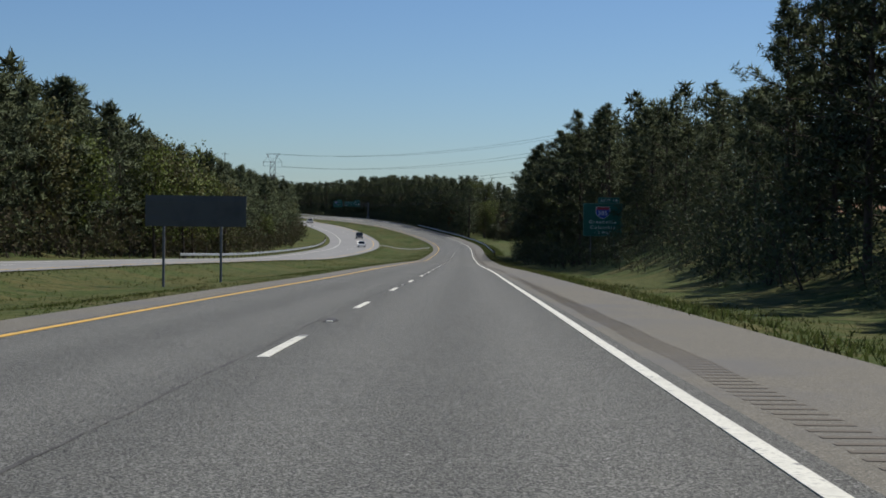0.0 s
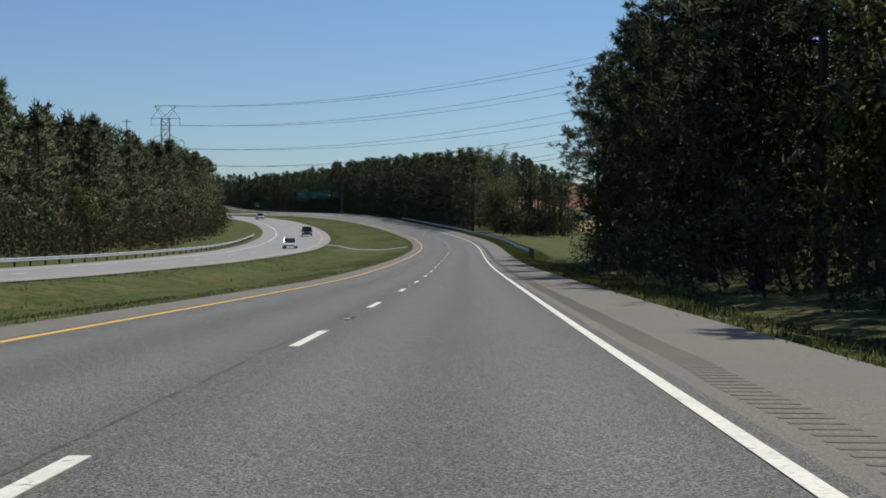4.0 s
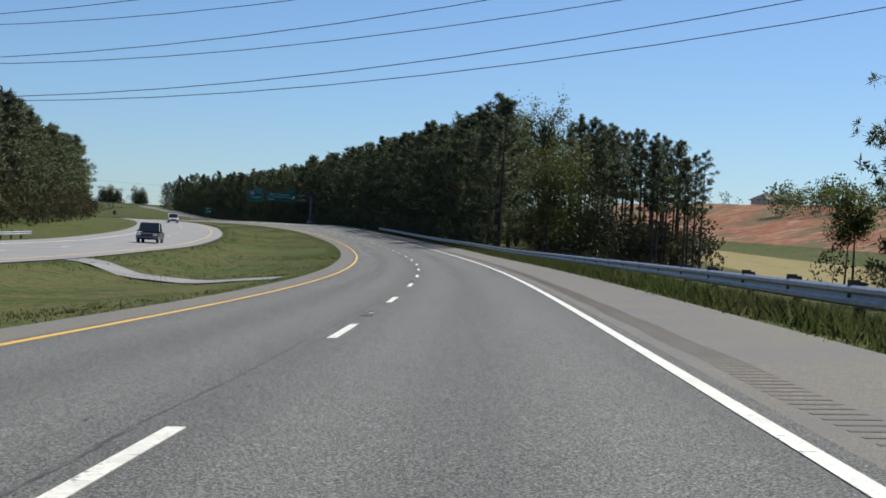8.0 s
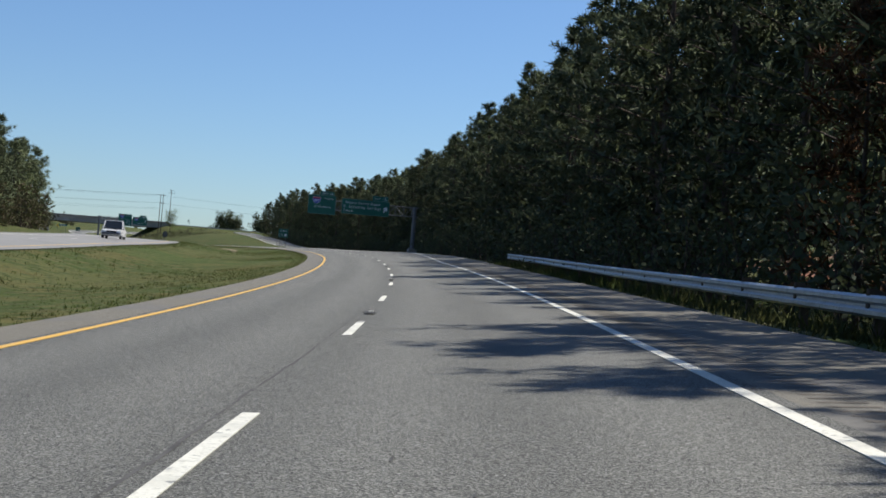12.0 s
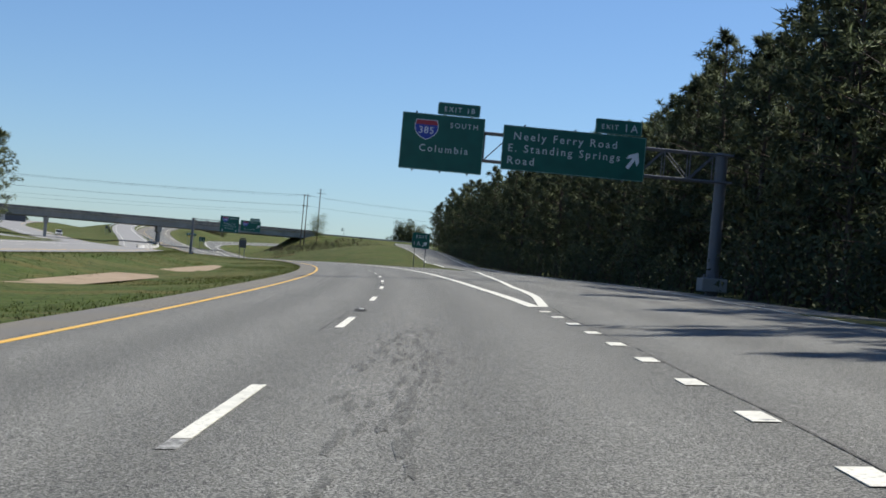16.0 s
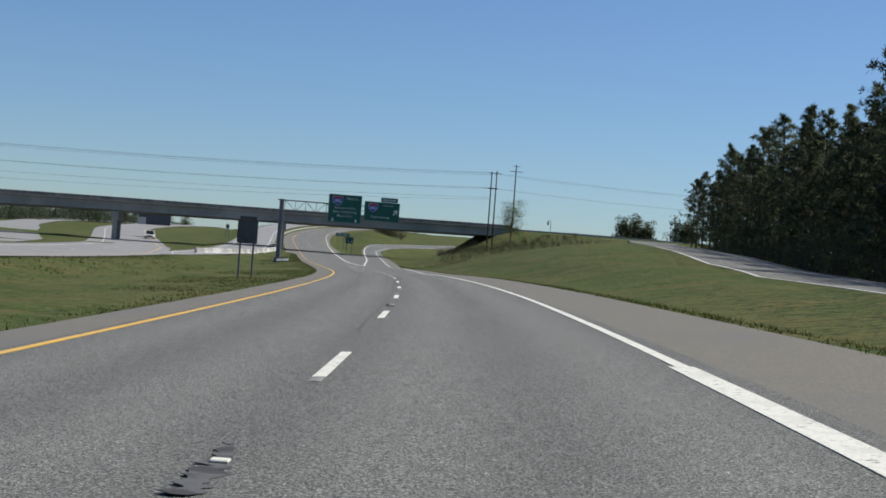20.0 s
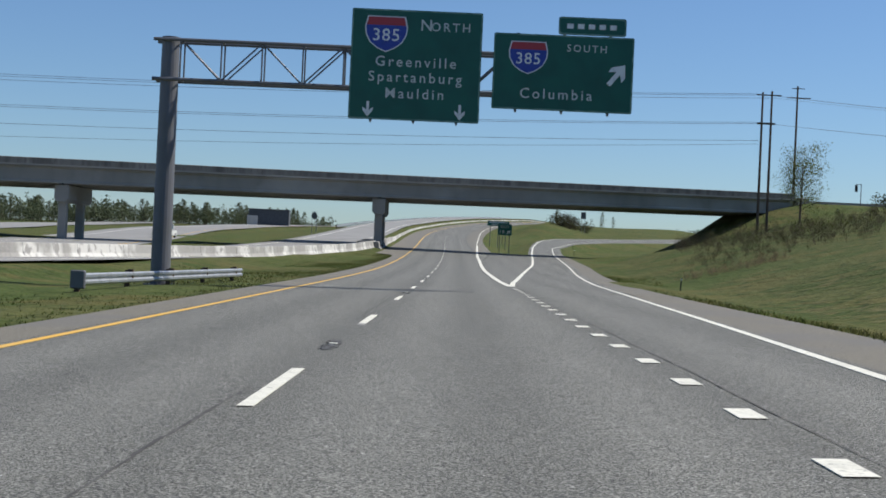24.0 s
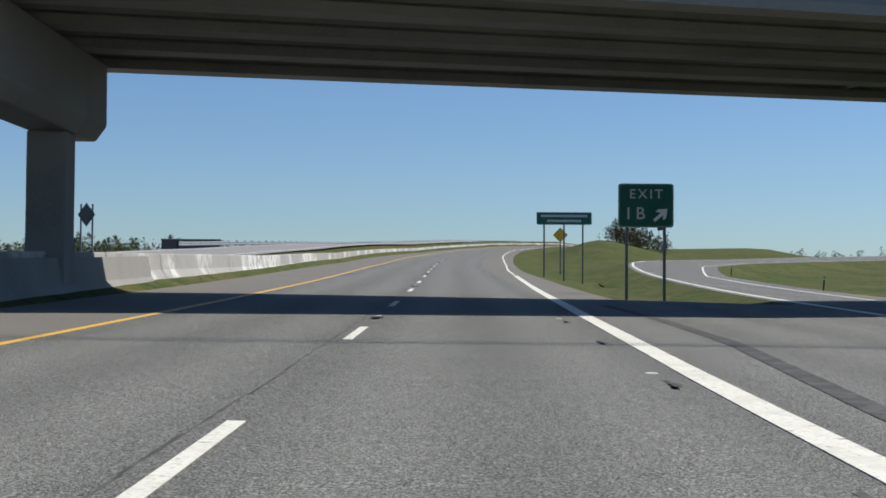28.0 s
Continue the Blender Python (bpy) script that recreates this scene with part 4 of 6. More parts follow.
def woods(name, spots, label, leaves=720, leaf=1.0):
    """Trees behind the front rows, too many to count, in one mesh."""
    kinds = [pine(100 + i, 17.0, 3.1, 0.1, leaves, 30, leaf, 4, 0.36) for i in range(3)]
    vs, fs, ix, at, ns = [], [], [], 0, []
    for s, d, size in spots:
        (wv, wf), (lv, lf, ln) = kinds[int(rng.integers(0, 3))]
        x, y, z = spot(s, d, -0.1)
        a = rng.uniform(0, 6.28)
        r = np.array([[np.cos(a), -np.sin(a), 0], [np.sin(a), np.cos(a), 0], [0, 0, 1]]) * size
        ns += [np.zeros(wv.shape), ln @ r.T / size]
        for v, f, k in ((wv, wf, 0), (lv, lf, 1)):
            vs.append(v @ r.T + [x, y, z])
            fs += (f + at).tolist()
            ix += [k] * len(f)
            at += len(v)
    me = mesh_of(name, np.concatenate(vs), fs, BARK, flat=False, mats=[NEEDLES], index=ix)
    me.normals_split_custom_set_from_vertices(np.concatenate(ns))
    put(name, me, kind="stuff", label=label, category="woods")


def behind(s0, s1, step, edge, way, tall, rows):
    out = []
    for s in np.arange(s0, s1, step):
        for r in range(rows):
            ss = s + rng.uniform(-2, 2)
            out.append((ss, float(edge(ss)) + way * (5.5 + 5.5 * r + rng.uniform(-1.5, 1.5)), tall(ss) * rng.uniform(0.84, 1.04) / 17.0))
    return out


woods("right_woods", behind(-30, 140, 5.5, edge_right, 1, tall_right, 2) + behind(140, 248, 5.5, edge_right, 1, tall_right, 3) + behind(248, 272, 4.8, edge_right, 1, tall_right, 4) + behind(478, 946, 5.2, edge_right, 1, tall_right, 3), "dense dark pine woods behind the roadside trees", 1150, 0.72)
woods("left_woods", behind(30, 715, 7.5, edge_left, -1, tall_left, 3), "dense dark pine woods beyond the far carriageway")


# ---- overpass ----
def over(k, o, z):
    p = OVER_AT + OVER_WAY * k + OVER_OUT * o
    return Vector((p[0], p[1], z))


def along_over(name, k0, k1, profile, material, parent, step=6.0, label=""):
    """A section (offset across, height over the deck) drawn along the overpass."""
    ks = np.arange(k0, k1 + 0.01, step)
    if ks[-1] < k1 - 0.1:
        ks = np.append(ks, k1)
    n = len(profile)
    v = [over(k, o, deck_height(k, o) + h) for k in ks for o, h in profile]
    f = [[i * n + j, i * n + (j + 1) % n, (i + 1) * n + (j + 1) % n, (i + 1) * n + j] for i in range(len(ks) - 1) for j in range(n)]
    f += [list(range(n))[::-1], [(len(ks) - 1) * n + j for j in range(n)]]
    return put(name, mesh_of(name, v, f, material), parent, label=label)


bridge = empty("overpass_bridge", Matrix(), "long grey concrete girder overpass crossing the highway", "bridge")
DECK_W = 10.9
along_over("deck", -225, 70, [(-0.2, 0.24), (DECK_W + 0.2, 0.24), (DECK_W + 0.2, 0.44), (-0.2, 0.44)], CONCRETE, bridge)
along_over("bridge_roadway", -225, 70, [(0.3, 0.442), (DECK_W - 0.3, 0.442), (DECK_W - 0.3, 0.5), (0.3, 0.5)], PALE_ASPHALT, bridge)
for o in (-0.06, DECK_W - 0.24):
    along_over("parapet", -225, 70, [(o, 0.446), (o + 0.3, 0.446), (o + 0.3, 1.07), (o + 0.25, 1.12), (o + 0.05, 1.12), (o, 1.07)], STAINED_CONCRETE, bridge, label="dark weather-stained concrete parapet")
for i in range(5):
    o = 0.55 + i * (DECK_W - 1.1) / 4
    h = -1.52
    along_over("girder", -225, 70, [(o - 0.35, 0.218), (o + 0.35, 0.218), (o + 0.35, 0.08), (o + 0.26, 0.02), (o + 0.26, h + 0.3), (o + 0.33, h + 0.22), (o + 0.33, h), (o - 0.33, h), (o - 0.33, h + 0.22), (o - 0.26, h + 0.3), (o - 0.26, 0.02), (o - 0.35, 0.08)], CONCRETE, bridge, label="concrete I-girder")
across = Matrix.Rotation(math.atan2(OVER_OUT[1], OVER_OUT[0]), 4, "Z")
for k in (-200, -150, -100, -54, -24, -5, 40, 62):
    for i in range(4):
        o = 0.55 + (i + 0.5) * (DECK_W - 1.1) / 4
        c = over(k, o, deck_height(k, o) - 0.6)
        bm = bmesh.new()
        box(bm, ((DECK_W - 1.1) / 4 - 0.22, 0.25, 1.4), c, across)
        part("diaphragm", bm, CONCRETE, bridge)
def prism(section, a, b, lie, at):
    """A section (across, up) drawn from a to b along its own axis."""
    bm = bmesh.new()
    ends = [[bm.verts.new(Vector(at) + lie @ Vector((y, x, z))) for x, z in section] for y in (a, b)]
    n = len(section)
    bm.faces.new(ends[0])
    bm.faces.new(ends[1][::-1])
    for i in range(n):
        j = (i + 1) % n
        bm.faces.new((ends[0][j], ends[0][i], ends[1][i], ends[1][j]))
    bmesh.ops.recalc_face_normals(bm, faces=bm.faces)
    bmesh.ops.bevel(bm, geom=list(bm.edges), offset=0.03, segments=1, affect="EDGES")
    return bm


for k, s_near in ((16.9, 1025.0), (-18.4, 1016.0), (-56.0, 1010.0), (-97.0, 1005.0), (-135.0, 1000.0)):
    th = float(np.interp(s_near, ST, TH))
    way = Vector((-math.sin(th), math.cos(th), 0))
    lie = Matrix.Rotation(th, 4, "Z") @ Matrix.Rotation(math.pi / 2, 4, "Z")
    mid = over(k, 5.3, 0)
    top = deck_height(k, 5.3) - 1.53
    cap = [(-0.74, -0.02), (0.74, -0.02), (0.74, -1.5), (0.48, -1.86), (-0.48, -1.86), (-0.74, -1.5)]
    part("pier_cap", prism(cap, -5.05, 5.05, lie, (mid.x, mid.y, top)), CONCRETE, bridge, "heavy concrete pier cap with chamfered lower edges")
    for q in (-4.0, 3.0):
        c = mid + way * q
        bm = bmesh.new()
        low = 0.5
        box(bm, (0.88, 0.88, top - 1.85 - low), (c.x, c.y, (top - 1.85 + low) / 2), lie, 0.06)
        part("pier_column", bm, CONCRETE, bridge, "square concrete column")
    for i in range(5):
        o = 0.55 + i * (DECK_W - 1.1) / 4
        c = mid + way * ((o - 5.3) / 0.944)
        bm = bmesh.new()
        box(bm, (0.6, 0.5, 0.12), (c.x, c.y, deck_height(k, o) - 1.55), lie, 0.01)
        part("bearing_pad", bm, RUBBER, bridge)
# abutment with its paved slope
bm = bmesh.new()
c = over(70.7, 5.45, 0)
box(bm, (12.2, 1.2, 3.8), (c.x, c.y, deck_height(70, 4.7) - 1.2), across, 0.05)
part("abutment", bm, CONCRETE, bridge, "concrete abutment wall")
v = [over(k, o, z) for o in (-2.5, 12.5) for k, z in ((70, 10.2), (70, 9.9), (55, 3.4), (55, 3.7))]
put("slope_paving", mesh_of("slope_paving", v, [[0, 3, 7, 4], [1, 5, 6, 2], [0, 1, 2, 3], [4, 7, 6, 5], [3, 2, 6, 7], [0, 4, 5, 1]], CONCRETE), bridge, label="concrete slope paving")
along_over("approach_road", 71, 330, [(0.4, -0.2), (9.0, -0.2), (9.0, 0.3), (0.4, 0.3)], PALE_ASPHALT, None, label="asphalt approach to the overpass")["kind"] = "structure"
# undergrowth along the woods' edges, and brush under the trees
def thicket(name, spots, material, label, leaf=0.39, leaves=170):
    kinds = [broadleaf(140 + i, 3.0, 1.7, 0.02, leaves, 8, leaf) for i in range(4)]
    vs, fs, ix, at = [], [], [], 0
    for s, d, size in spots:
        (wv, wf), (lv, lf, ln) = kinds[int(rng.integers(0, 4))]
        x, y, z = spot(s, d, -0.15)
        a = rng.uniform(0, 6.28)
        r = np.array([[np.cos(a), -np.sin(a), 0], [np.sin(a), np.cos(a), 0], [0, 0, 1]]) * size * rng.uniform(0.8, 1.2, 3)
        for v, f, k in ((wv, wf, 0), (lv, lf, 1)):
            vs.append(v @ r.T + [x, y, z])
            fs.append(f + at)
            ix += [k] * len(f)
            at += len(v)
    put(name, mesh_of(name, np.concatenate(vs), np.concatenate(fs), BARK, mats=[material], index=ix), kind="stuff", label=label, category="undergrowth")


def hem(s0, s1, step, edge, way, lo, hi, rows):
    return [(s + rng.uniform(-1, 1), float(edge(s)) + way * (-1.5 + 2.6 * r + rng.uniform(-0.8, 0.8)), rng.uniform(lo, hi) * (1 + 0.25 * r)) for s in np.arange(s0, s1, step) for r in range(rows)]


thicket("dark_undergrowth", hem(-30, 256, 3.4, edge_right, 1, 0.6, 1.1, 2) + [(float(rng.uniform(20, 140)), float(rng.uniform(11.5, 19)), float(rng.uniform(0.3, 0.8))) for i in range(110)] + hem(444, 930, 3.2, edge_right, 1, 0.6, 1.2, 2) + [(s, d + 3.5, h) for s, d, h in hem(505, 760, 3.0, edge_right, 1, 1.0, 1.7, 3)], NEEDLES, "dark green undergrowth at the foot of the pines", 0.24, 200)
thicket("shaded_brush", [(float(rng.uniform(252, 276)), float(rng.uniform(13, 34)), float(rng.uniform(0.5, 1.2))) for i in range(85)] + [(float(rng.uniform(276, 300)), float(rng.uniform(18, 34)), float(rng.uniform(0.3, 0.8))) for i in range(25)] + [(float(rng.uniform(276, 300)), float(rng.uniform(13.5, 24)), float(rng.uniform(0.4, 0.9))) for i in range(45)], BRUSH, "olive and brown brush among the pine trunks at the gap", 0.16, 420)
thicket("left_undergrowth", hem(20, 715, 4.0, edge_left, -1, 0.8, 1.5, 2), BRUSH, "brown and olive brush at the foot of the far woods")

# single trees at the gap and round the interchange
for s, d, h in ((404, 41, 1.12), (409, 45, 0.95), (412, 52, 0.9)):
    plant(FAR_PINES[1], s, d, h)
plant(BROAD_PINE, 373, 30.5, 1.06)
plant(NEAR_LEAFY[1], 361, 32, 1.05)
plant(NEAR_LEAFY[0], 366, 33.5, 0.9)
plant(NEAR_LEAFY[1], 352, 34, 0.95)
plant(SAPLING, 382, 28, 1.0, turn=30)
plant(SAPLING, 381.4, 27.2, 0.8, turn=170)
plant(OPEN[1], 274, 12.5, 1.0, squash=1.3)
for s, d, h in ((458, 15, 1.0), (459, 19.5, 1.03)):
    plant(TALL_LEAFY, s, d, h)

for s, d, k in ((402, 44, 0), (398, 48, 2), (430, 14.5, 0), (433, 16.5, 2), (300, 55, 1), (436, 15, 1)):
    plant(NEAR_LEAFY[k % 2], s, d, float(rng.uniform(0.8, 1.1)) * (1.05 if 428 < s < 434 else 1.0))
plant(PINES[4], 438, 10.4, 0.97, squash=1.3)
plant(PINES[0], 430, 9.6, 0.9, squash=1.2)
for i, (s, d, h) in enumerate(((268, 15.5, 0.98), (266, 19, 1.0), (263, 24, 1.0))):
    plant(OPEN[i % 2], s, d, h)
for s, d, h in ((262, 12.0, 1.0), (266, 14.0, 0.97), (264, 17.0, 0.95), (258, 15.5, 1.0), (260, 21, 0.95), (269, 18.5, 0.95), (271, 23, 0.9), (267, 27, 0.95), (273, 30, 0.9)):
    plant(PINES[3 if d < 16 else 1], s, d, h, squash=1.2)
for s, d, h in ((436, 19, 0.95), (439, 23, 0.85), (446, 27, 0.9), (432, 20, 0.8), (452, 21, 0.95), (458, 19, 1.0), (464, 17, 0.95), (470, 18, 1.0)):
    plant(SLIM[int(s) % 2], s, d, h)
for i in range(40):
    s = 417.5 + i * 1.3 + rng.uniform(-1, 1)
    plant(SLIM[i % 2], s, float(np.interp(s, [417, 426], [25.8, 24.5])) + rng.uniform(-1.5, 1.0 if s < 426 else 4.5), float(np.interp(s, [413, 424, 460], [0.66, 0.78, 1.03]) * rng.uniform(0.9, 1.08)))
thicket("gap_undergrowth", [(float(rng.uniform(425, 472)), float(rng.uniform(18, 32)), float(rng.uniform(0.6, 1.3))) for i in range(130)] + [(float(rng.uniform(446, 500)), float(rng.uniform(20, 30)), float(rng.uniform(0.6, 1.1))) for i in range(60)] + [(float(rng.uniform(396, 416)), float(rng.uniform(38, 50)), float(rng.uniform(0.5, 1.2))) for i in range(22)], BRUSH, "brown and green undergrowth among the slim pines")
plant(IVY, 396, 12.6, 1.0, squash=1.05)
plant(RED_PINE, 466, 9.0, 0.75)
for s, d, h in ((1003, 36, 0.7), (1006, 40, 0.8), (998, 35, 0.6), (985, 29, 0.5), (992, 32, 0.6), (1001, 42, 0.8), (995, 38, 0.7), (989, 34, 0.6), (1006, 45, 0.8), (980, 31, 0.45), (1000, 47, 0.7), (1004, 50, 0.8), (975, 27, 0.4)):
    plant(BUSH, s, d, 0.5 * h)
plant(NEAR_LEAFY[0], 1022, 39.7, 0.8, squash=1.15)
for s, d, h in ((1328, 120, 1.5), (1330, 126, 1.4), (1328, 143, 1.42)):
    plant(OAK, s, d, h)
for s, d, h in ((820, -49, 1.0), (812, -53, 1.05), (822, -56, 0.95), (806, -50, 1.0), (800, -55, 1.1), (814, -60, 1.05), (795, -49, 1.0), (790, -54, 1.05), (784, -50, 1.0)):
    plant(FAR_PINES[int(s) % 4], s, d, h)
thicket("hilltop_brush", [(float(rng.uniform(1236, 1262)), float(rng.uniform(20, 30)), float(rng.uniform(0.5, 1.1))) for i in range(34)], BRUSH, "brown and olive brush on the knoll beside the ramp")
for s, d, h in ((1246, 21, 0.26), (1252, 25, 0.2), (1450, 8, 0.4), (1445, 14, 0.3)):
    plant(PINES[0], s, d, h)
far = []
behind_ramp = []
for i in range(120):
    fs = float(rng.uniform(1110, 1460))
    behind_ramp.append((fs, float(-112 - rng.uniform(0, 40)), float(rng.uniform(0.26, 0.46)) * (0.75 + (fs - 1110) * 0.0016)))
woods("ramp_woods", behind_ramp, "dark mixed tree line beyond the far ramps")
for i in range(280):
    fs = float(rng.uniform(1105, 1440))
    far.append((fs, float(-110 - rng.uniform(0, 24)), float(rng.uniform(0.9, 1.75))))
for i in range(14):
    far.append((float(rng.uniform(1450, 1880)), float(-150 - rng.uniform(0, 60)), float(rng.uniform(1.2, 2.6))))
for i in range(40):
    far.append((float(rng.uniform(1560, 1880)), float(rng.uniform(-50, 60)), float(rng.uniform(0.8, 1.5))))
for i in range(60):
    far.append((float(rng.uniform(350, 800)), float(170 + rng.uniform(0, 60)), float(rng.uniform(1.4, 2.6))))
for i in range(60):
    far.append((float(rng.uniform(880, 1100)), float(-120 - rng.uniform(0, 60)), float(rng.uniform(1.0, 2.2))))
thicket("ridge_hedge", [(float(rng.uniform(578, 604)), float(rng.uniform(112, 140)), float(rng.uniform(0.9, 1.9))) for i in range(26)], LEAVES, "green hedge trees on the clay ridge")
thicket("far_tree_line", far, NEEDLES, "low dark tree line on the horizon", 0.41)


# ---- grass ----
def tufts(name, places, height, label):
    """Bent blades at places (s, d); one mesh."""
    s, d = places[:, 0], places[:, 1]
    x, y = plan(s, d)
    z = ground_height(s, d) - 0.02
    n = len(s)
    root = np.repeat(np.stack([x, y, z], -1), 4, 0) + rng.normal(0, 0.13, (4 * n, 3)) * [1, 1, 0]
    a = rng.uniform(0, 6.28, 4 * n)
    h = height * rng.uniform(0.35, 1.25, 4 * n)
    w = 0.012 + 0.012 * rng.uniform(size=4 * n)
    lean = rng.normal(0, 0.5, (4 * n, 2))
    side_v = np.stack([np.cos(a), np.sin(a), 0 * a], -1) * w[:, None]
    tip = root + np.stack([lean[:, 0] * h, lean[:, 1] * h, h], -1)
    v = np.stack([root - side_v, root + side_v, tip], 1).reshape(-1, 3)
    me = mesh_of(name, v, np.arange(12 * n).reshape(-1, 3), BLADES, flat=False)
    me.normals_split_custom_set_from_vertices(np.repeat(np.stack([lean[:, 0], lean[:, 1], 0 * a + 0.9], -1), 3, 0))
    put(name, me, kind="stuff", label=label, category="grass")


def sown(n, s0, s1, lo, hi):
    s = rng.uniform(s0, s1, n)
    u = rng.uniform(0, 1, n) ** 1.6
    a, b = lo(s), hi(s)
    keep = np.sin(s * 0.37) * np.cos(s * 0.11 + u * 4) + rng.uniform(-1, 1, n) > -0.75
    return np.stack([s, a + (b - a) * u], -1)[keep]


tufts("right_verge_grass", np.concatenate([sown(17000, -20, 520, lambda s: paved_right(s) + 0.1, lambda s: paved_right(s) + 4.5)]), 0.16, "rough green roadside grass along the shoulder")
weeds = np.concatenate([rng.uniform(272, 520, 7000), rng.uniform(276, 400, 10000)])
tufts("guard_rail_weeds", np.stack([weeds, np.interp(weeds, [270, 310, 420, 520], [5.9, 5.6, 5.4, 5.6]) + np.concatenate([rng.uniform(-0.3, 2.6, 7000), rng.uniform(-0.55, 0.6, 10000)])], -1), 0.4, "tall green weeds growing round the guard rail")
tufts("median_grass", np.concatenate([sown(40000, -20, 900, lambda s: 0 * s - 6.45, lambda s: 0 * s - 13), sown(4500, 900, 1000, lambda s: 0 * s - 6.45, lambda s: np.interp(s, [900, 1000, 1020], [-13, -9.6, -8.3]))]), 0.07, "green and straw-coloured median grass")
tufts("hill_grass", sown(6000, 718, 960, lambda s: np.where(s < 905, paved_right(s), side(RAMP_B, s, 2)) + 0.1, lambda s: np.where(s < 905, paved_right(s), side(RAMP_B, s, 2)) + 3.5), 0.12, "short green grass on the slope under the ramp")
tufts("barrier_grass", sown(9000, 925, 1001, lambda s: 0 * s - 6.45, lambda s: np.interp(s, [925, 1000, 1020], [-14.5, -9.8, -8.6])), 0.055, "fresh green grass in front of the concrete barrier")
tufts("far_median_grass", sown(9000, 20, 860, lambda s: side(OPPOSITE, s, 1) + 0.3, lambda s: side(OPPOSITE, s, 1) + 6.5), 0.16, "straw-tipped grass beside the far carriageway")


# ---- pavement details ----
def loose_quads(name, rows, material, parent, label, lift=0.006, kind="stuff"):
    """Small flat pieces: s, d, length, width."""
    r = np.array(rows)
    vs = []
    for ds, dd in ((0, -0.5), (0, 0.5), (1, 0.5), (1, -0.5)):
        s, d = r[:, 0] + r[:, 2] * ds, r[:, 1] + r[:, 3] * dd
        x, y = plan(s, d)
        vs.append(np.stack([x, y, surface(s, d) + lift], -1))
    v = np.stack(vs, 1).reshape(-1, 3)
    return put(name, mesh_of(name, v, np.arange(len(v)).reshape(-1, 4), material), parent, label=label, kind=kind)


groove_s = np.arange(-20, 520, 0.3)
loose_quads("rumble_strip", [(s, 2.64 + 0.02 * math.sin(s), 0.1, 0.38) for s in groove_s], GROOVE, None, "row of milled rumble grooves in the shoulder", 0.004)["category"] = "rumble strip"
# the joint between the lanes, broken by patches
seam = []
for s in np.arange(-20, 1200, 0.8):
    if math.sin(s * 0.05) + 0.6 * math.sin(s * 0.17) > -0.5:
        seam.append((s, LANE_DASH - 0.2 + 0.012 * math.sin(s * 0.9) + rng.uniform(-0.012, 0.012), 0.82, rng.uniform(0.012, 0.036)))
loose_quads("lane_seam", seam, SEAM, None, "dark broken joint between the lanes", 0.003)["category"] = "pavement joint"
def ragged(n, y0, step, lo, hi):
    """A thin patch along y with a ragged outline."""
    bm = bmesh.new()
    rows = []
    for j in range(n):
        slim = 0.35 if j in (0, n - 1) else 1.0
        a, b = rng.uniform(lo, hi, 2) * slim
        y = y0 + j * step + rng.uniform(-0.3, 0.3) * step
        rows.append([bm.verts.new((x, y, z)) for x, z in ((-a, 0.001), (-a, 0.004), (b, 0.004), (b, 0.001))])
    for p, q in zip(rows[:-1], rows[1:]):
        for k in range(4):
            bm.faces.new((p[k], p[(k + 1) % 4], q[(k + 1) % 4], q[k]))
    bm.faces.new(rows[0][::-1])
    bm.faces.new(rows[-1])
    bmesh.ops.recalc_face_normals(bm, faces=bm.faces)
    return bm


for i in range(-1, 50):
    s = 13.95 + 12.19 * (2 * i + 1) - 5.2
    thing = empty("road_marker", pose(*spot(s, dash_line(s), 0, False), 0, 0, facing(s)), "small white raised pavement marker on a dark patch", "road marker", "raised markers along the lane line")
    bm = bmesh.new()
    box(bm, (0.1, 0.1, 0.018), (0, 0, 0.012), None, 0.006)
    part("reflector", bm, WHITE, thing)
    part("tar_patch", ragged(30, -1.05, 0.066, 0.005, 0.14), TAR, thing)
# dark scuffs, cracks and stains, each an uneven outline
vs, fs = [], []
for i in range(170):
    s, d0 = rng.uniform(0, 1010), rng.uniform(-5, 1.8)
    ln, wd = rng.uniform(0.05, 0.2), rng.uniform(0.006, 0.022)
    at = len(vs)
    for k in range(9):
        a = k / 9 * 6.283
        q = rng.uniform(0.25, 1.0)
        ss, dd = s + ln * q * math.cos(a), d0 + wd * q * math.sin(a)
        x, y = plan(ss, dd)
        vs.append((float(x), float(y), float(surface(ss, dd)) + 0.005))
    fs.append(list(range(at, at + 9)))
put("asphalt_scuffs", mesh_of("asphalt_scuffs", vs, fs, TAR), kind="stuff", label="small dark scuffs and stains on the asphalt", category="stains")
vs, fs = [], []
for s0, s1, d1, n, big in ((582, 600, -0.35, 60, 0.06), (582, 600, -0.75, 45, 0.055), (806, 809, -2.6, 14, 0.14), (676, 692, 1.1, 50, 0.05), (968, 975, -0.2, 20, 0.06)):
    for i in range(n):
        s, d0 = rng.uniform(s0, s1), d1 + rng.normal(0, 0.1)
        at = len(vs)
        for k in range(10):
            a, r = k / 10 * 6.283, rng.uniform(0.35, 1.0)
            ss, dd = s + 9 * big * r * math.cos(a), d0 + 0.9 * big * r * math.sin(a)
            x, y = plan(ss, dd)
            vs.append((float(x), float(y), float(surface(ss, dd)) + 0.0035 + 0.00001 * i))
        fs.append(list(range(at, at + 10)))
put("oil_stains", mesh_of("oil_stains", vs, fs, STAIN), kind="stuff", label="faint dark oil stains along the lane", category="stains")
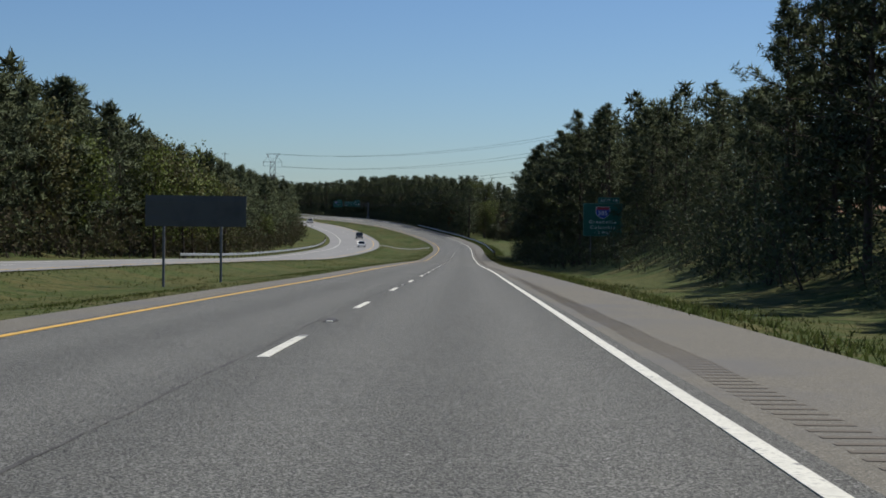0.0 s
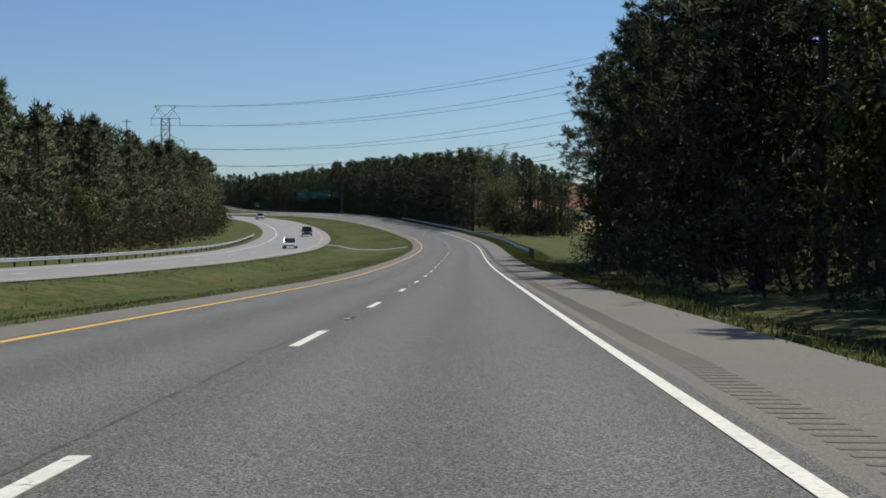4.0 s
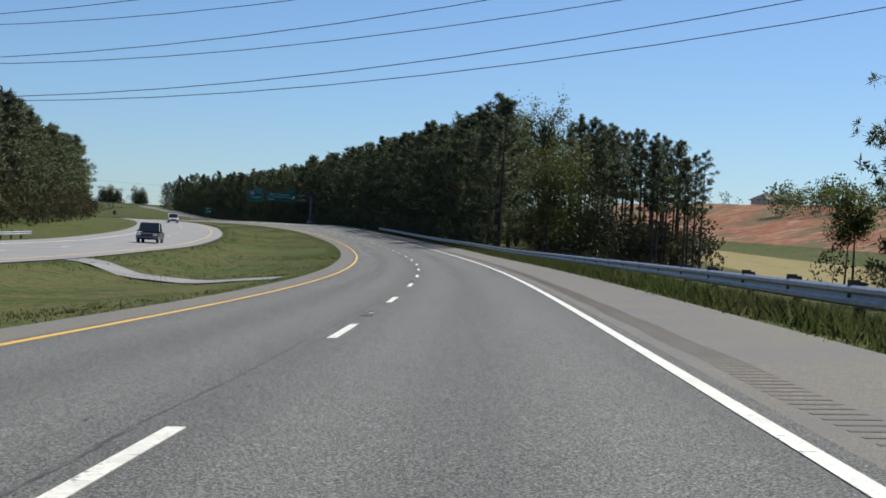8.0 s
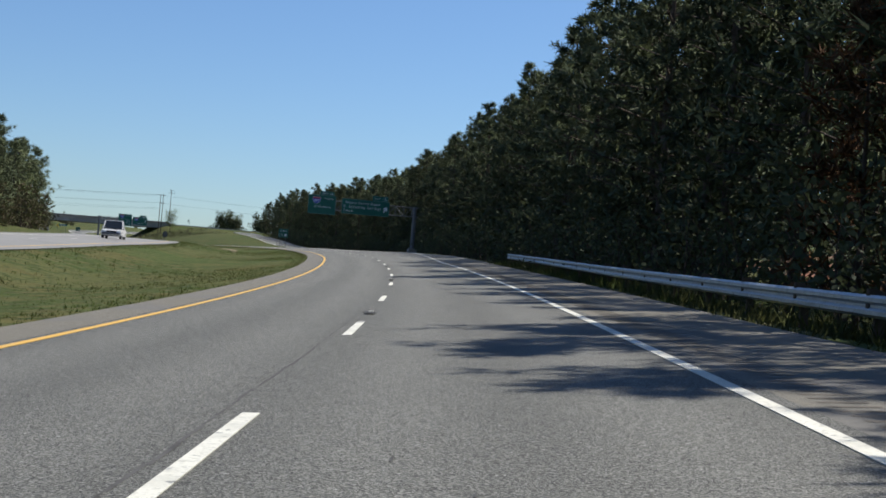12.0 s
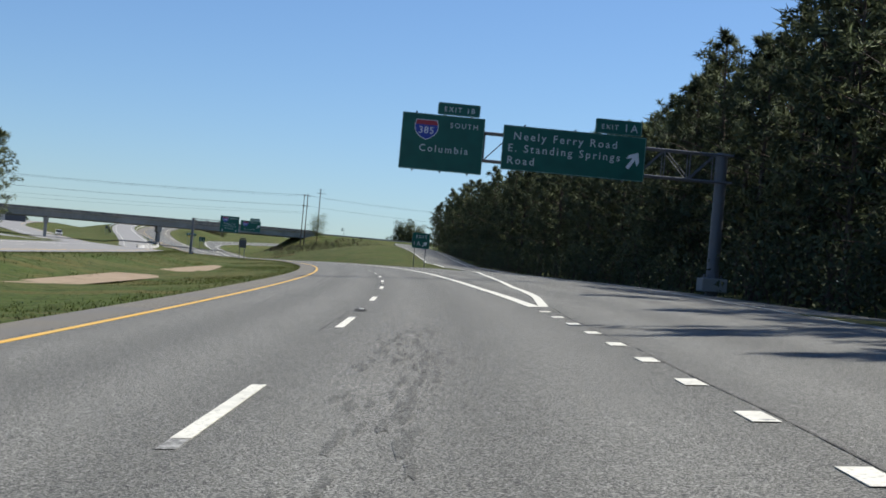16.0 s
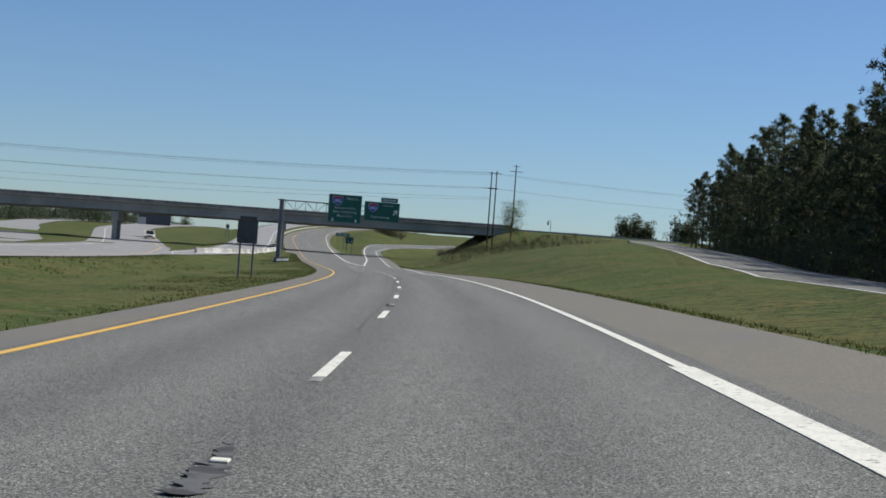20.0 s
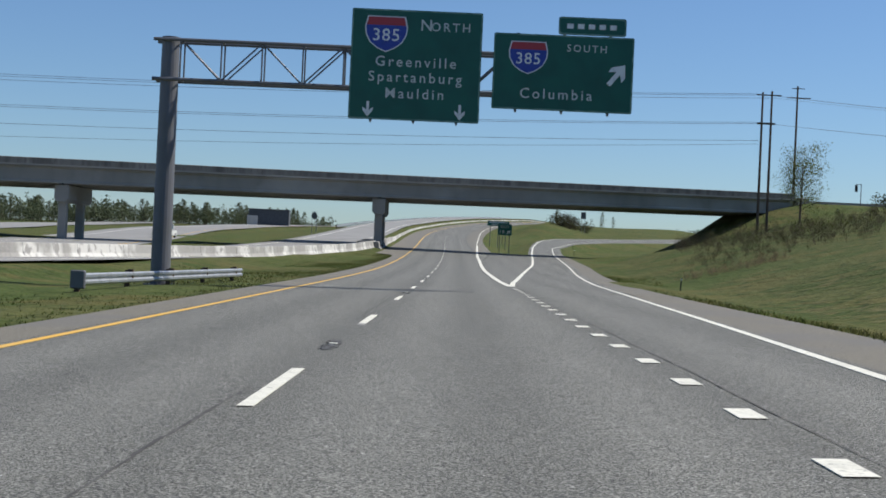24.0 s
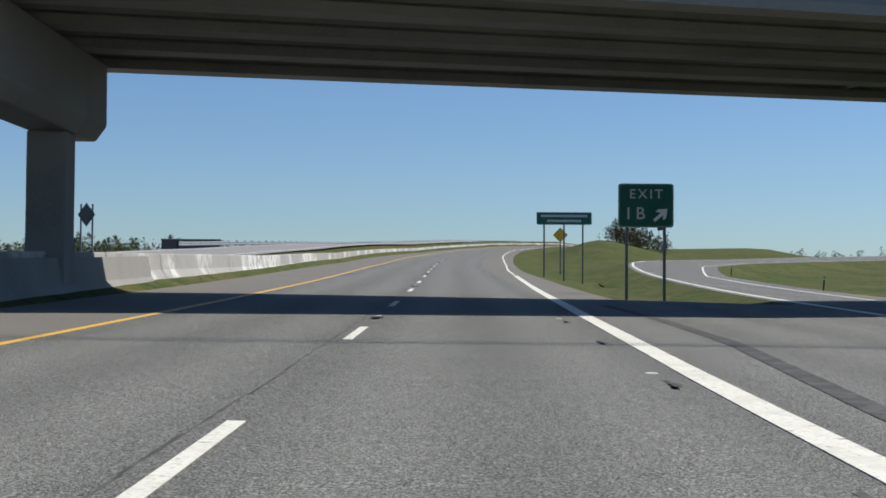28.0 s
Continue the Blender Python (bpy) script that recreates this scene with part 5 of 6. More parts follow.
# median drive across the grass
xs = np.linspace(-19.6, -7.2, 14)
v, f = [], []
for i, d in enumerate(xs):
    s = 347 + (d + 7) * -1.35
    for o in (-2.4, 2.4):
        v.append(spot(s + o, d, 0.04))
    if i:
        f.append([2 * i - 2, 2 * i, 2 * i + 1, 2 * i - 1])
put("median_crossing", mesh_of("median_crossing", v, f, PALE_ASPHALT), kind="structure", label="pale paved crossover through the median grass", category="crossing")
v, f = [], []
for i, s in enumerate(np.arange(716.5, 730, 1.5)):
    c, h = 7.6 + (s - 716) * 0.1, 1.5 * (1 - (s - 716.5) / 15) + 0.15 * math.sin(s * 3)
    v += [spot(s, c - h, 0.035), spot(s, c + h, 0.035)]
    if i:
        f.append([2 * i - 2, 2 * i - 1, 2 * i + 1, 2 * i])
put("gore_dirt_patch", mesh_of("gore_dirt_patch", v, f, DIRT), kind="structure", label="bare brown dirt at the tip of the gore grass", category="dirt")
v, f = [], []
for i, s in enumerate(np.arange(606, 700, 4.0)):
    wdt = 1.1 * math.sin((s - 604) / 98 * math.pi) + 0.2
    for o in (-1, 1):
        v.append(spot(s, -13.2 + o * wdt, 0.05))
    if i:
        f.append([2 * i - 2, 2 * i, 2 * i + 1, 2 * i - 1])
put("bare_dirt_patch", mesh_of("bare_dirt_patch", v, f, DIRT), kind="structure", label="bare sandy strip worn into the median", category="dirt")


# ---- guard rails and barrier ----
def guard_rail(s0, s1, d, label, face=-1, end=False, lift=0.0):
    rail = empty("guard_rail", Matrix(), label, "guard rail")
    prof = [(0.0, 0.78), (0.045, 0.74), (0.045, 0.68), (0.0, 0.64), (0.0, 0.6), (0.045, 0.56), (0.045, 0.5), (0.0, 0.46), (-0.012, 0.47), (0.03, 0.51), (0.03, 0.55), (-0.012, 0.6), (-0.012, 0.64), (0.03, 0.69), (0.03, 0.73), (-0.012, 0.77)]
    ss = np.arange(s0, s1, 4.0)
    for a in ss:
        seg = np.linspace(a, min(a + 4.0, s1), 3)
        v = []
        for s in seg:
            dd = float(d(s))
            z0 = float(surface(s, np.clip(dd, -8, 6))) - 0.12 + lift
            for o, h in prof:
                x, y = plan(s, dd + face * o)
                v.append((float(x), float(y), z0 + h))
        n = len(prof)
        f = [[i * n + j, i * n + (j + 1) % n, (i + 1) * n + (j + 1) % n, (i + 1) * n + j] for i in range(2) for j in range(n)]
        put("rail_beam", mesh_of("rail_beam", v, f, STEEL), rail, label="galvanised W-beam")
        s = float(a) + 0.4
        dd = float(d(s)) - face * 0.16
        x, y, z = spot(s, dd)
        ztop = float(surface(s, np.clip(dd, -8, 6))) + 0.7 + lift
        bm = bmesh.new()
        box(bm, (0.14, 0.1, max(ztop - z + 0.4, 0.5)), (x, y, (ztop + z - 0.4) / 2), Matrix.Rotation(radians(facing(s)), 4, "Z"))
        box(bm, (0.16, 0.14, 0.34), (x + face * 0.1 * math.cos(radians(facing(s))), y + face * 0.1 * math.sin(radians(facing(s))), ztop - 0.14), Matrix.Rotation(radians(facing(s)), 4, "Z"))
        part("rail_post", bm, WOOD, rail, "weathered timber post and block")
    if end:
        s = float(s0)
        dd = float(d(s))
        bm = bmesh.new()
        z0 = float(surface(s, np.clip(dd, -8, 6))) - 0.12 + lift
        x, y = plan(s, dd)
        box(bm, (0.4, 0.12, 0.5), (float(x), float(y), z0 + 0.62), Matrix.Rotation(radians(facing(s)), 4, "Z"), 0.03)
        part("end_terminal", bm, DARK_STEEL, rail, "dark boxed end terminal")
    return rail


guard_rail(270, 520, lambda s: np.interp(s, [270, 284, 310, 420, 480, 520], [6.2, 6.0, 5.8, 5.6, 5.6, 6.0]), "long galvanised steel guard rail on timber posts", end=True, lift=-0.1)
guard_rail(172, 420, lambda s: np.interp(s, [172, 420], [-34.4, -34.4]), "galvanised steel guard rail beside the far carriageway", face=1)
guard_rail(894.8, 912, lambda s: np.interp(s, [894, 912], [-10.3, -8.5]), "short steel guard rail shielding the gantry post", face=1, end=True, lift=-0.32)
guard_rail(1098, 1396, lambda s: side(PARALLEL, s, 2) - 1.0, "low steel guard rail along the far ramp's edge", face=1, lift=0.8)


def barrier_line(s):
    return np.interp(s, [915, 943, 956, 985, 1000, 1018, 1036, 1060, 1100, 1900], [-21.2, -17.2, -14.4, -11.9, -10.6, -9.6, -9.2, -8.9, -8.8, -8.8])


barrier = empty("concrete_barrier", Matrix(), "stained pale concrete safety barrier along the median", "barrier")
prof = [(-0.3, -0.25), (0.3, -0.25), (0.3, 0.08), (0.14, 0.34), (0.085, 0.79), (0.07, 0.82), (-0.07, 0.82), (-0.085, 0.79), (-0.14, 0.34), (-0.3, 0.08)]
for i, a in enumerate(np.arange(915.8, 1420, 6.1)):
    v = []
    for s in (a, a + 3.03, a + 6.06):
        dd = float(barrier_line(s))
        z0 = max(float(surface(s, -6.8)) - 0.15, spot(s, dd)[2] - 0.1)
        for o, h in prof:
            x, y = plan(s, dd + o)
            v.append((float(x), float(y), z0 + h))
    n = len(prof)
    f = [[k * n + j, k * n + (j + 1) % n, (k + 1) * n + (j + 1) % n, (k + 1) * n + j] for k in range(2) for j in range(n)] + [list(range(n))[::-1], [2 * n + j for j in range(n)]]
    put("barrier_section", mesh_of("barrier_section", v, f, WHITE_CONCRETE), barrier)
ss = np.linspace(1016, 1036, 5)
v = []
for s in ss:
    z0 = float(surface(s, -6.8)) - 0.05
    for o, h in ((-2.0, -0.3), (0.75, -0.3), (0.75, 0.1), (0.5, 0.36), (0.4, 0.95), (-2.0, 0.95)):
        x, y = plan(s, -9.45 + o)
        v.append((float(x), float(y), z0 + h))
f = [[k * 6 + j, k * 6 + (j + 1) % 6, (k + 1) * 6 + (j + 1) % 6, (k + 1) * 6 + j] for k in range(4) for j in range(6)] + [[5, 4, 3, 2, 1, 0], [24 + j for j in range(6)]]
put("pier_base", mesh_of("pier_base", v, f, CONCRETE), bridge, label="concrete crash wall round the pier columns")


def skid(points, width, label):
    """A faint tyre mark through places (s, d)."""
    pts = np.array(points, float)
    t = np.linspace(0, len(pts) - 1, 30)
    ss, dd = np.interp(t, range(len(pts)), pts[:, 0]), np.interp(t, range(len(pts)), pts[:, 1])
    x, y = plan(ss, dd)
    z = surface(ss, dd) + 0.007
    gx, gy = np.gradient(x), np.gradient(y)
    ln = np.hypot(gx, gy)
    v = []
    for k in range(30):
        for o in (-width / 2, width / 2):
            v.append((x[k] - gy[k] / ln[k] * o, y[k] + gx[k] / ln[k] * o, z[k]))
    put("skid_mark", mesh_of("skid_mark", v, [[2 * k, 2 * k + 1, 2 * k + 3, 2 * k + 2] for k in range(29)], SEAM), road, label=label)


for i in range(34):
    s = 971.6 + 6.1 * (i - 6) if i < 16 else 658.6 + 6.1 * (i - 22)
    thing = empty("road_marker", pose(*spot(s, 1.67, 0, False), 0, 0, facing(s)), "raised pavement marker and dark patch beside the gore line", "road marker", "markers along the gore line")
    if i % 2 == 0:
        bm = bmesh.new()
        box(bm, (0.12, 0.11, 0.03), (-0.02, 0.9, 0.018), None, 0.008)
        part("reflector", bm, WHITE, thing)
    part("tar_patch", ragged(18, -0.8, 0.09, 0.01, 0.055), SEAM, thing)
slope = []
for i in range(330):
    s = float(rng.uniform(956, 1012))
    d = float(np.interp(s, [956, 968, 985, 1012], [23, 20, 20, 24]) + 26 * rng.uniform() ** 1.3)
    slope.append((s, d, float(rng.uniform(0.16, 0.5))))
slope += [(float(rng.uniform(953, 972)), float(rng.uniform(17, 23)), float(rng.uniform(0.12, 0.28))) for i in range(70)]
thicket("slope_brush", slope, BRUSH, "low brown and olive brush on the grass slope by the overpass", 0.18, 150)
thicket("slope_shrubs", [(float(rng.uniform(962, 1008)), float(rng.uniform(24, 42)), float(rng.uniform(0.25, 0.55))) for i in range(60)], LEAVES, "small green shrubs scattered through the slope brush", 0.16, 170)
thicket("dry_grass", [(float(rng.uniform(947.5, 952.5)), float(rng.uniform(14.5, 21.5)), float(rng.uniform(0.1, 0.2))) for i in range(110)], DRY_GRASS, "pinkish dry grass at the foot of the slope", 0.22, 90)
skid([(695.4, 1.76), (696.9, 2.0), (698.4, 2.36), (702.4, 3.4), (707.4, 5.1), (714.5, 8.0)], 0.12, "dark curved tyre mark across the gore")
skid([(998.6, 2.64), (1005.7, 2.85), (1014, 3.44), (1021, 3.55), (1030, 3.4)], 0.24, "dark tyre mark beside the gore line")
# ---- signs ----
def level(s):
    return float(np.interp(s, ST, SZ))


def at_road(s, d, z):
    """Pose of a thing at s, d with its origin z above the lane's centre, facing the traffic."""
    x, y = plan(s, d)
    return pose(float(x), float(y), level(s) + z, 0, 0, facing(s))


def lettering(text, size, x, z, parent, material=None, align="CENTER", y=-0.034, label="", spread=1.33):
    cu = bpy.data.curves.new("lettering", "FONT")
    cu.body, cu.size, cu.align_x, cu.extrude, cu.resolution_u = text, size * 1.38, align, 0.003, 3
    cu.offset = 0.008 * size
    cu.space_character = spread
    tmp = new("lettering_curve", cu)
    me = bpy.data.meshes.new_from_object(tmp.evaluated_get(bpy.context.evaluated_depsgraph_get()))
    bpy.data.objects.remove(tmp)
    at = Matrix.Translation((x, y, z)) @ Matrix.Rotation(math.pi / 2, 4, "X")
    bm = bmesh.new()
    bm.from_mesh(me)
    bpy.data.meshes.remove(me)
    left, clumps = set(bm.verts), []
    while left:
        todo, island = [left.pop()], []
        while todo:
            v = todo.pop()
            island.append(v)
            for e in v.link_edges:
                w = e.other_vert(v)
                if w in left:
                    left.remove(w)
                    todo.append(w)
        lo, hi = min(v.co.x for v in island), max(v.co.x for v in island)
        clumps.append([lo, hi, island])
    clumps.sort(key=lambda c: c[0])
    letters = []
    for lo, hi, island in clumps:
        if letters and lo < letters[-1][1] - 0.3 * min(hi - lo, letters[-1][1] - letters[-1][0]):
            letters[-1][1] = max(letters[-1][1], hi)
            letters[-1][2] += island
        else:
            letters.append([lo, hi, list(island)])
    for lo, hi, verts in letters:
        keep = {v: n for n, v in enumerate(verts)}
        faces = [[keep[v] for v in f.verts] for f in bm.faces if f.verts[0] in keep]
        put("letter", mesh_of("letter", [v.co[:] for v in verts], faces, material or SIGN_WORN), parent, at, label=label or "white letter")
    bm.free()


def flat(points, y0, y1):
    """A bmesh plate with the outline points (x, z), between two depths."""
    bm = bmesh.new()
    a = [bm.verts.new((x, y0, z)) for x, z in points]
    b = [bm.verts.new((x, y1, z)) for x, z in points]
    bm.faces.new(a)
    bm.faces.new(b[::-1])
    for i in range(len(a)):
        j = (i + 1) % len(a)
        bm.faces.new((a[j], a[i], b[i], b[j]))
    bmesh.ops.recalc_face_normals(bm, faces=bm.faces)
    return bm


def rounded(x0, x1, z0, z1, r=0.18):
    pts = []
    for cx, cz, a0 in ((x1 - r, z1 - r, 0), (x0 + r, z1 - r, 90), (x0 + r, z0 + r, 180), (x1 - r, z0 + r, 270)):
        for k in range(4):
            a = radians(a0 + 30 * k)
            pts.append((cx + r * math.cos(a), cz + r * math.sin(a)))
    return pts


def panel(parent, x0, x1, z0, z1, r=0.05, name="panel"):
    part(name, flat(rounded(x0, x1, z0, z1, r), -0.02, 0.02), SIGN_GREEN, parent, "green sign panel")
    out, inn = rounded(x0 + 0.015, x1 - 0.015, z0 + 0.015, z1 - 0.015, r), rounded(x0 + 0.05, x1 - 0.05, z0 + 0.05, z1 - 0.05, r)
    n = len(out)
    v = [(x, -0.025, z) for x, z in out] + [(x, -0.025, z) for x, z in inn]
    put("border", mesh_of("border", v, [[i, (i + 1) % n, n + (i + 1) % n, n + i] for i in range(n)], SIGN_EDGE), parent, label="thin dulled border")


def shield(parent, x, z, h):
    w = h * 1.22
    body = [(-0.44, 0.5), (0.44, 0.5), (0.5, 0.2), (0.48, -0.02), (0.38, -0.25), (0.2, -0.42), (0, -0.52), (-0.2, -0.42), (-0.38, -0.25), (-0.48, -0.02), (-0.5, 0.2)]
    part("shield_edge", flat([(x + a * w, z + b * h) for a, b in body], -0.03, -0.021), SIGN_WHITE, parent, "white shield edge")
    part("shield", flat([(x + a * w * 0.94, z + b * h * 0.94) for a, b in body], -0.036, -0.0305), SIGN_BLUE, parent, "blue route shield")
    part("shield_band", flat([(x + a * w * 0.94, z + b * h * 0.94) for a, b in ((-0.44, 0.5), (0.44, 0.5), (0.49, 0.26), (-0.49, 0.26))], -0.041, -0.0365), SIGN_RED, parent, "red band")
    lettering("385", h * 0.36, x, z - 0.2 * h, parent, y=-0.042, label="white route digit", material=SIGN_WHITE, spread=1.1)


def arrow(parent, x, z, size, turn):
    pts = [(-0.09, -0.5), (0.09, -0.5), (0.09, 0.08), (0.33, -0.12), (0.33, 0.1), (0, 0.5), (-0.33, 0.1), (-0.33, -0.12), (-0.09, 0.08)]
    c, s = math.cos(radians(turn)), math.sin(radians(turn))
    part("arrow", flat([(x + size * (a * c + b * s), z + size * (-a * s + b * c)) for a, b in pts], -0.034, -0.025), SIGN_WHITE, parent, "white arrow")


def dashes(parent, x0, x1, z, h, n):
    """Writing that cannot be made out."""
    w = (x1 - x0) / n
    for i in range(n):
        bm = bmesh.new()
        box(bm, (w * 0.6, 0.006, h), (x0 + (i + 0.5) * w, -0.03, z))
        part("faded_mark", bm, SIGN_WHITE, parent, "faded white mark")


def post_pair(parent, xs, z0, z1, r=0.06, material=None):
    for x in xs:
        bm = bmesh.new()
        box(bm, (r * 1.6, r * 2, z1 - z0), (x, 0.09, (z0 + z1) / 2), None, 0.008)
        part("post", bm, material or DARK_STEEL, parent, "steel sign post")


def gantry(s, pole_d, arm_end, zt, zb, base, label):
    """A cantilever: pole, two-plane truss arm. Origin at the pole's foot."""
    g = empty("sign_gantry", at_road(s, pole_d, 0), label, "sign gantry", "cantilever gantries")
    bm = bmesh.new()
    rod(bm, (0, 0.45, base - 0.8), (0, 0.45, zt + 0.12), 0.33, 0.29, 20)
    part("pole", bm, DARK_STEEL, g, "thick round steel pole")
    bm = bmesh.new()
    box(bm, (1.3, 1.3, 0.7), (0, 0.45, base - 0.25), None, 0.04)
    part("footing", bm, CONCRETE, g, "concrete footing")
    bm = bmesh.new()
    rod(bm, (0, 0.45, base + 0.1), (0, 0.45, base + 0.16), 0.55, 0.55, 20)
    for k in range(8):
        a = k * math.pi / 4
        rod(bm, (0.47 * math.cos(a), 0.45 + 0.47 * math.sin(a), base + 0.1), (0.47 * math.cos(a), 0.45 + 0.47 * math.sin(a), base + 0.3), 0.025, None, 6)
    part("base_plate", bm, DARK_STEEL, g)
    span = arm_end - pole_d
    way = 1 if span > 0 else -1
    n = max(int(abs(span) / 1.35), 1)
    for y in (0.12, 0.78):
        for z in (zt, zb):
            bm = bmesh.new()
            rod(bm, (-0.5 * way, y, z), (span, y, z), 0.06, None, 8)
            part("chord", bm, DARK_STEEL, g, "dull grey truss chord")
    for i in range(n + 1):
        x = way * 0.4 + (span - way * 0.4) * i / n
        bm = bmesh.new()
        for y in (0.12, 0.78):
            rod(bm, (x, y, zb), (x, y, zt), 0.03, None, 6)
            if i < n:
                x2 = way * 0.4 + (span - way * 0.4) * (i + 1) / n
                a, b = (zb, zt) if i % 2 else (zt, zb)
                rod(bm, (x, y, a), (x2, y, b), 0.028, None, 6)
        for z in (zb, zt):
            rod(bm, (x, 0.12, z), (x, 0.78, z), 0.028, None, 6)
        part("truss_web", bm, DARK_STEEL, g, "dull grey truss web")
    return g


def hung_sign(s, d, z, label):
    return empty("overhead_sign", at_road(s, d, z), label, "road sign", "overhead guide signs")


def hangers(parent, xs, z0, z1):
    for x in xs:
        bm = bmesh.new()
        box(bm, (0.09, 0.1, z1 - z0), (x, 0.07, (z0 + z1) / 2))
        box(bm, (0.05, 0.25, 0.05), (x, -0.02, z0 - 0.02))
        part("bracket", bm, DARK_STEEL, parent, "vertical sign bracket")


gantry(650, 15.45, -0.9, 7.66, 6.25, 1.2, "tall grey cantilever gantry beside the exit lane")
sign = hung_sign(650, 0.93, 5.48, "green overhead sign with a route shield and worn lettering")
panel(sign, -2.1, 2.1, 0, 2.85)
panel(sign, -0.35, 1.8, 2.88, 3.5, 0.08, "exit_tab")
shield(sign, -0.85, 2.05, 1.0)
lettering("SOUTH", 0.26, 1.05, 2.25, sign)
lettering("Columbia", 0.36, 0.1, 0.95, sign)
lettering("EXIT 1B", 0.26, 0.75, 3.05, sign)
hangers(sign, (-1.4, 0, 1.4), -0.05, 2.95)
sign = hung_sign(650, 7.67, 5.88, "wide green overhead exit sign for a side road")
panel(sign, -3.68, 3.68, 0, 2.27)
panel(sign, 1.0, 3.4, 2.3, 3.05, 0.08, "exit_tab")
lettering("Neely Ferry Road", 0.4, -3.15, 1.57, sign, align="LEFT")
lettering("E. Standing Springs", 0.4, -3.4, 0.95, sign, align="LEFT")
lettering("Road", 0.4, -3.4, 0.32, sign, align="LEFT")
lettering("EXIT", 0.25, 1.3, 2.54, sign, align="LEFT")
lettering("1A", 0.4, 2.45, 2.48, sign, align="LEFT")
arrow(sign, 3.05, 1.05, 1.0, 32)
hangers(sign, (-2.6, 0, 2.6), -0.05, 2.35)

gantry(903.2, -9.9, 5.2, 7.78, 6.48, -0.4, "tall grey cantilever gantry standing in the median grass")
sign = hung_sign(903.2, -1.8, 5.45, "green overhead sign naming three northbound cities")
panel(sign, -2.13, 2.13, 0, 3.6)
shield(sign, -1.0, 2.8, 1.15)
lettering("N", 0.38, 0.1, 2.95, sign, align="LEFT")
lettering("ORTH", 0.29, 0.45, 2.95, sign, align="LEFT")
lettering("Greenville", 0.34, 0.0, 1.75, sign)
lettering("Spartanburg", 0.34, 0.0, 1.25, sign)
lettering("Mauldin", 0.34, 0.0, 0.72, sign)
arrow(sign, -1.5, 0.33, 0.5, 180)
arrow(sign, 1.5, 0.33, 0.5, 180)
hangers(sign, (-1.4, 0, 1.4), -0.04, 3.5)
sign = hung_sign(903.2, 3.0, 5.98, "green overhead exit sign with faded lettering")
panel(sign, -2.28, 2.28, 0, 2.47)
panel(sign, -0.2, 2.0, 2.5, 3.08, 0.08, "exit_tab")
shield(sign, -1.15, 1.7, 1.05)
lettering("SOUTH", 0.24, 0.75, 1.95, sign)
lettering("Columbia", 0.34, -0.2, 0.38, sign)
dashes(sign, 0.0, 1.75, 2.78, 0.16, 5)
arrow(sign, 1.75, 1.25, 0.85, 38)
hangers(sign, (-1.5, 0, 1.5), -0.05, 2.5)


def ground_sign(s, d, z0, w, h, label, posts=(-0.3, 0.3), top=None, name="roadside_sign"):
    """A panel of that size whose lower edge is z0 above the lane; origin at its foot."""
    foot = spot(s, d)[2] - level(s)
    ob = empty(name, at_road(s, d, 0), label, "road sign")
    post_pair(ob, [w * p for p in posts], foot - 0.4, z0 + h - 0.1)
    return ob


sign = ground_sign(135.5, 13.74, 2.95, 3.75, 3.15, "green roadside guide sign in front of dark pines", (-0.3, 0.3))
panel(sign, -1.87, 1.87, 2.95, 6.1)
panel(sign, -0.45, 1.6, 6.13, 6.68, 0.08, "exit_tab")
lettering("EXIT 1B", 0.26, 0.6, 6.28, sign)
shield(sign, 0.0, 5.22, 1.15)
lettering("Greenville", 0.34, 0.0, 4.17, sign)
lettering("Columbia", 0.34, 0.0, 3.65, sign)
lettering("1/2 MILE", 0.24, 0.0, 3.2, sign)
sign = ground_sign(749, 9.6, 2.75, 2.15, 1.9, "green exit sign on two posts in the gore", (-0.31, 0.31))
panel(sign, -1.07, 1.07, 2.72, 4.6, 0.12)
lettering("EXIT", 0.4, 0.05, 3.95, sign)
lettering("1A", 0.52, -0.5, 3.05, sign)
arrow(sign, 0.5, 3.25, 0.75, 48)
sign = ground_sign(1043, 6.2, 2.12, 1.87, 1.5, "green exit sign on two posts in the gore grass", (-0.34, 0.34))
panel(sign, -0.93, 0.93, 2.12, 3.6, 0.1)
lettering("EXIT", 0.32, 0.0, 3.1, sign)
lettering("1B", 0.42, -0.38, 2.4, sign)
arrow(sign, 0.5, 2.55, 0.6, 48)
sign = ground_sign(1086, 6.95, 3.0, 3.55, 0.8, "long narrow green name sign on three posts", (-0.36, 0.0, 0.34))
panel(sign, -1.77, 1.77, 3.0, 3.8, 0.08)
dashes(sign, -1.5, 1.5, 3.56, 0.16, 20)
dashes(sign, -1.1, 1.1, 3.24, 0.16, 14)
sign = ground_sign(1112, 8.6, 1.9, 0.9, 0.9, "yellow diamond warning sign on one post", (0.0,))
part("panel", flat([(0, 1.9), (0.62, 2.52), (0, 3.14), (-0.62, 2.52)], -0.02, 0.02), SIGN_YELLOW, sign, "yellow diamond plate")


def plain_sign(s, d, z0, z1, w, label, posts, material, outline=None, name="roadside_sign"):
    ob = ground_sign(s, d, z0, w, z1 - z0, label, posts, name=name)
    part("panel", flat(outline or [(-w / 2, z0), (w / 2, z0), (w / 2, z1), (-w / 2, z1)], -0.02, 0.02), material, ob)
    return ob


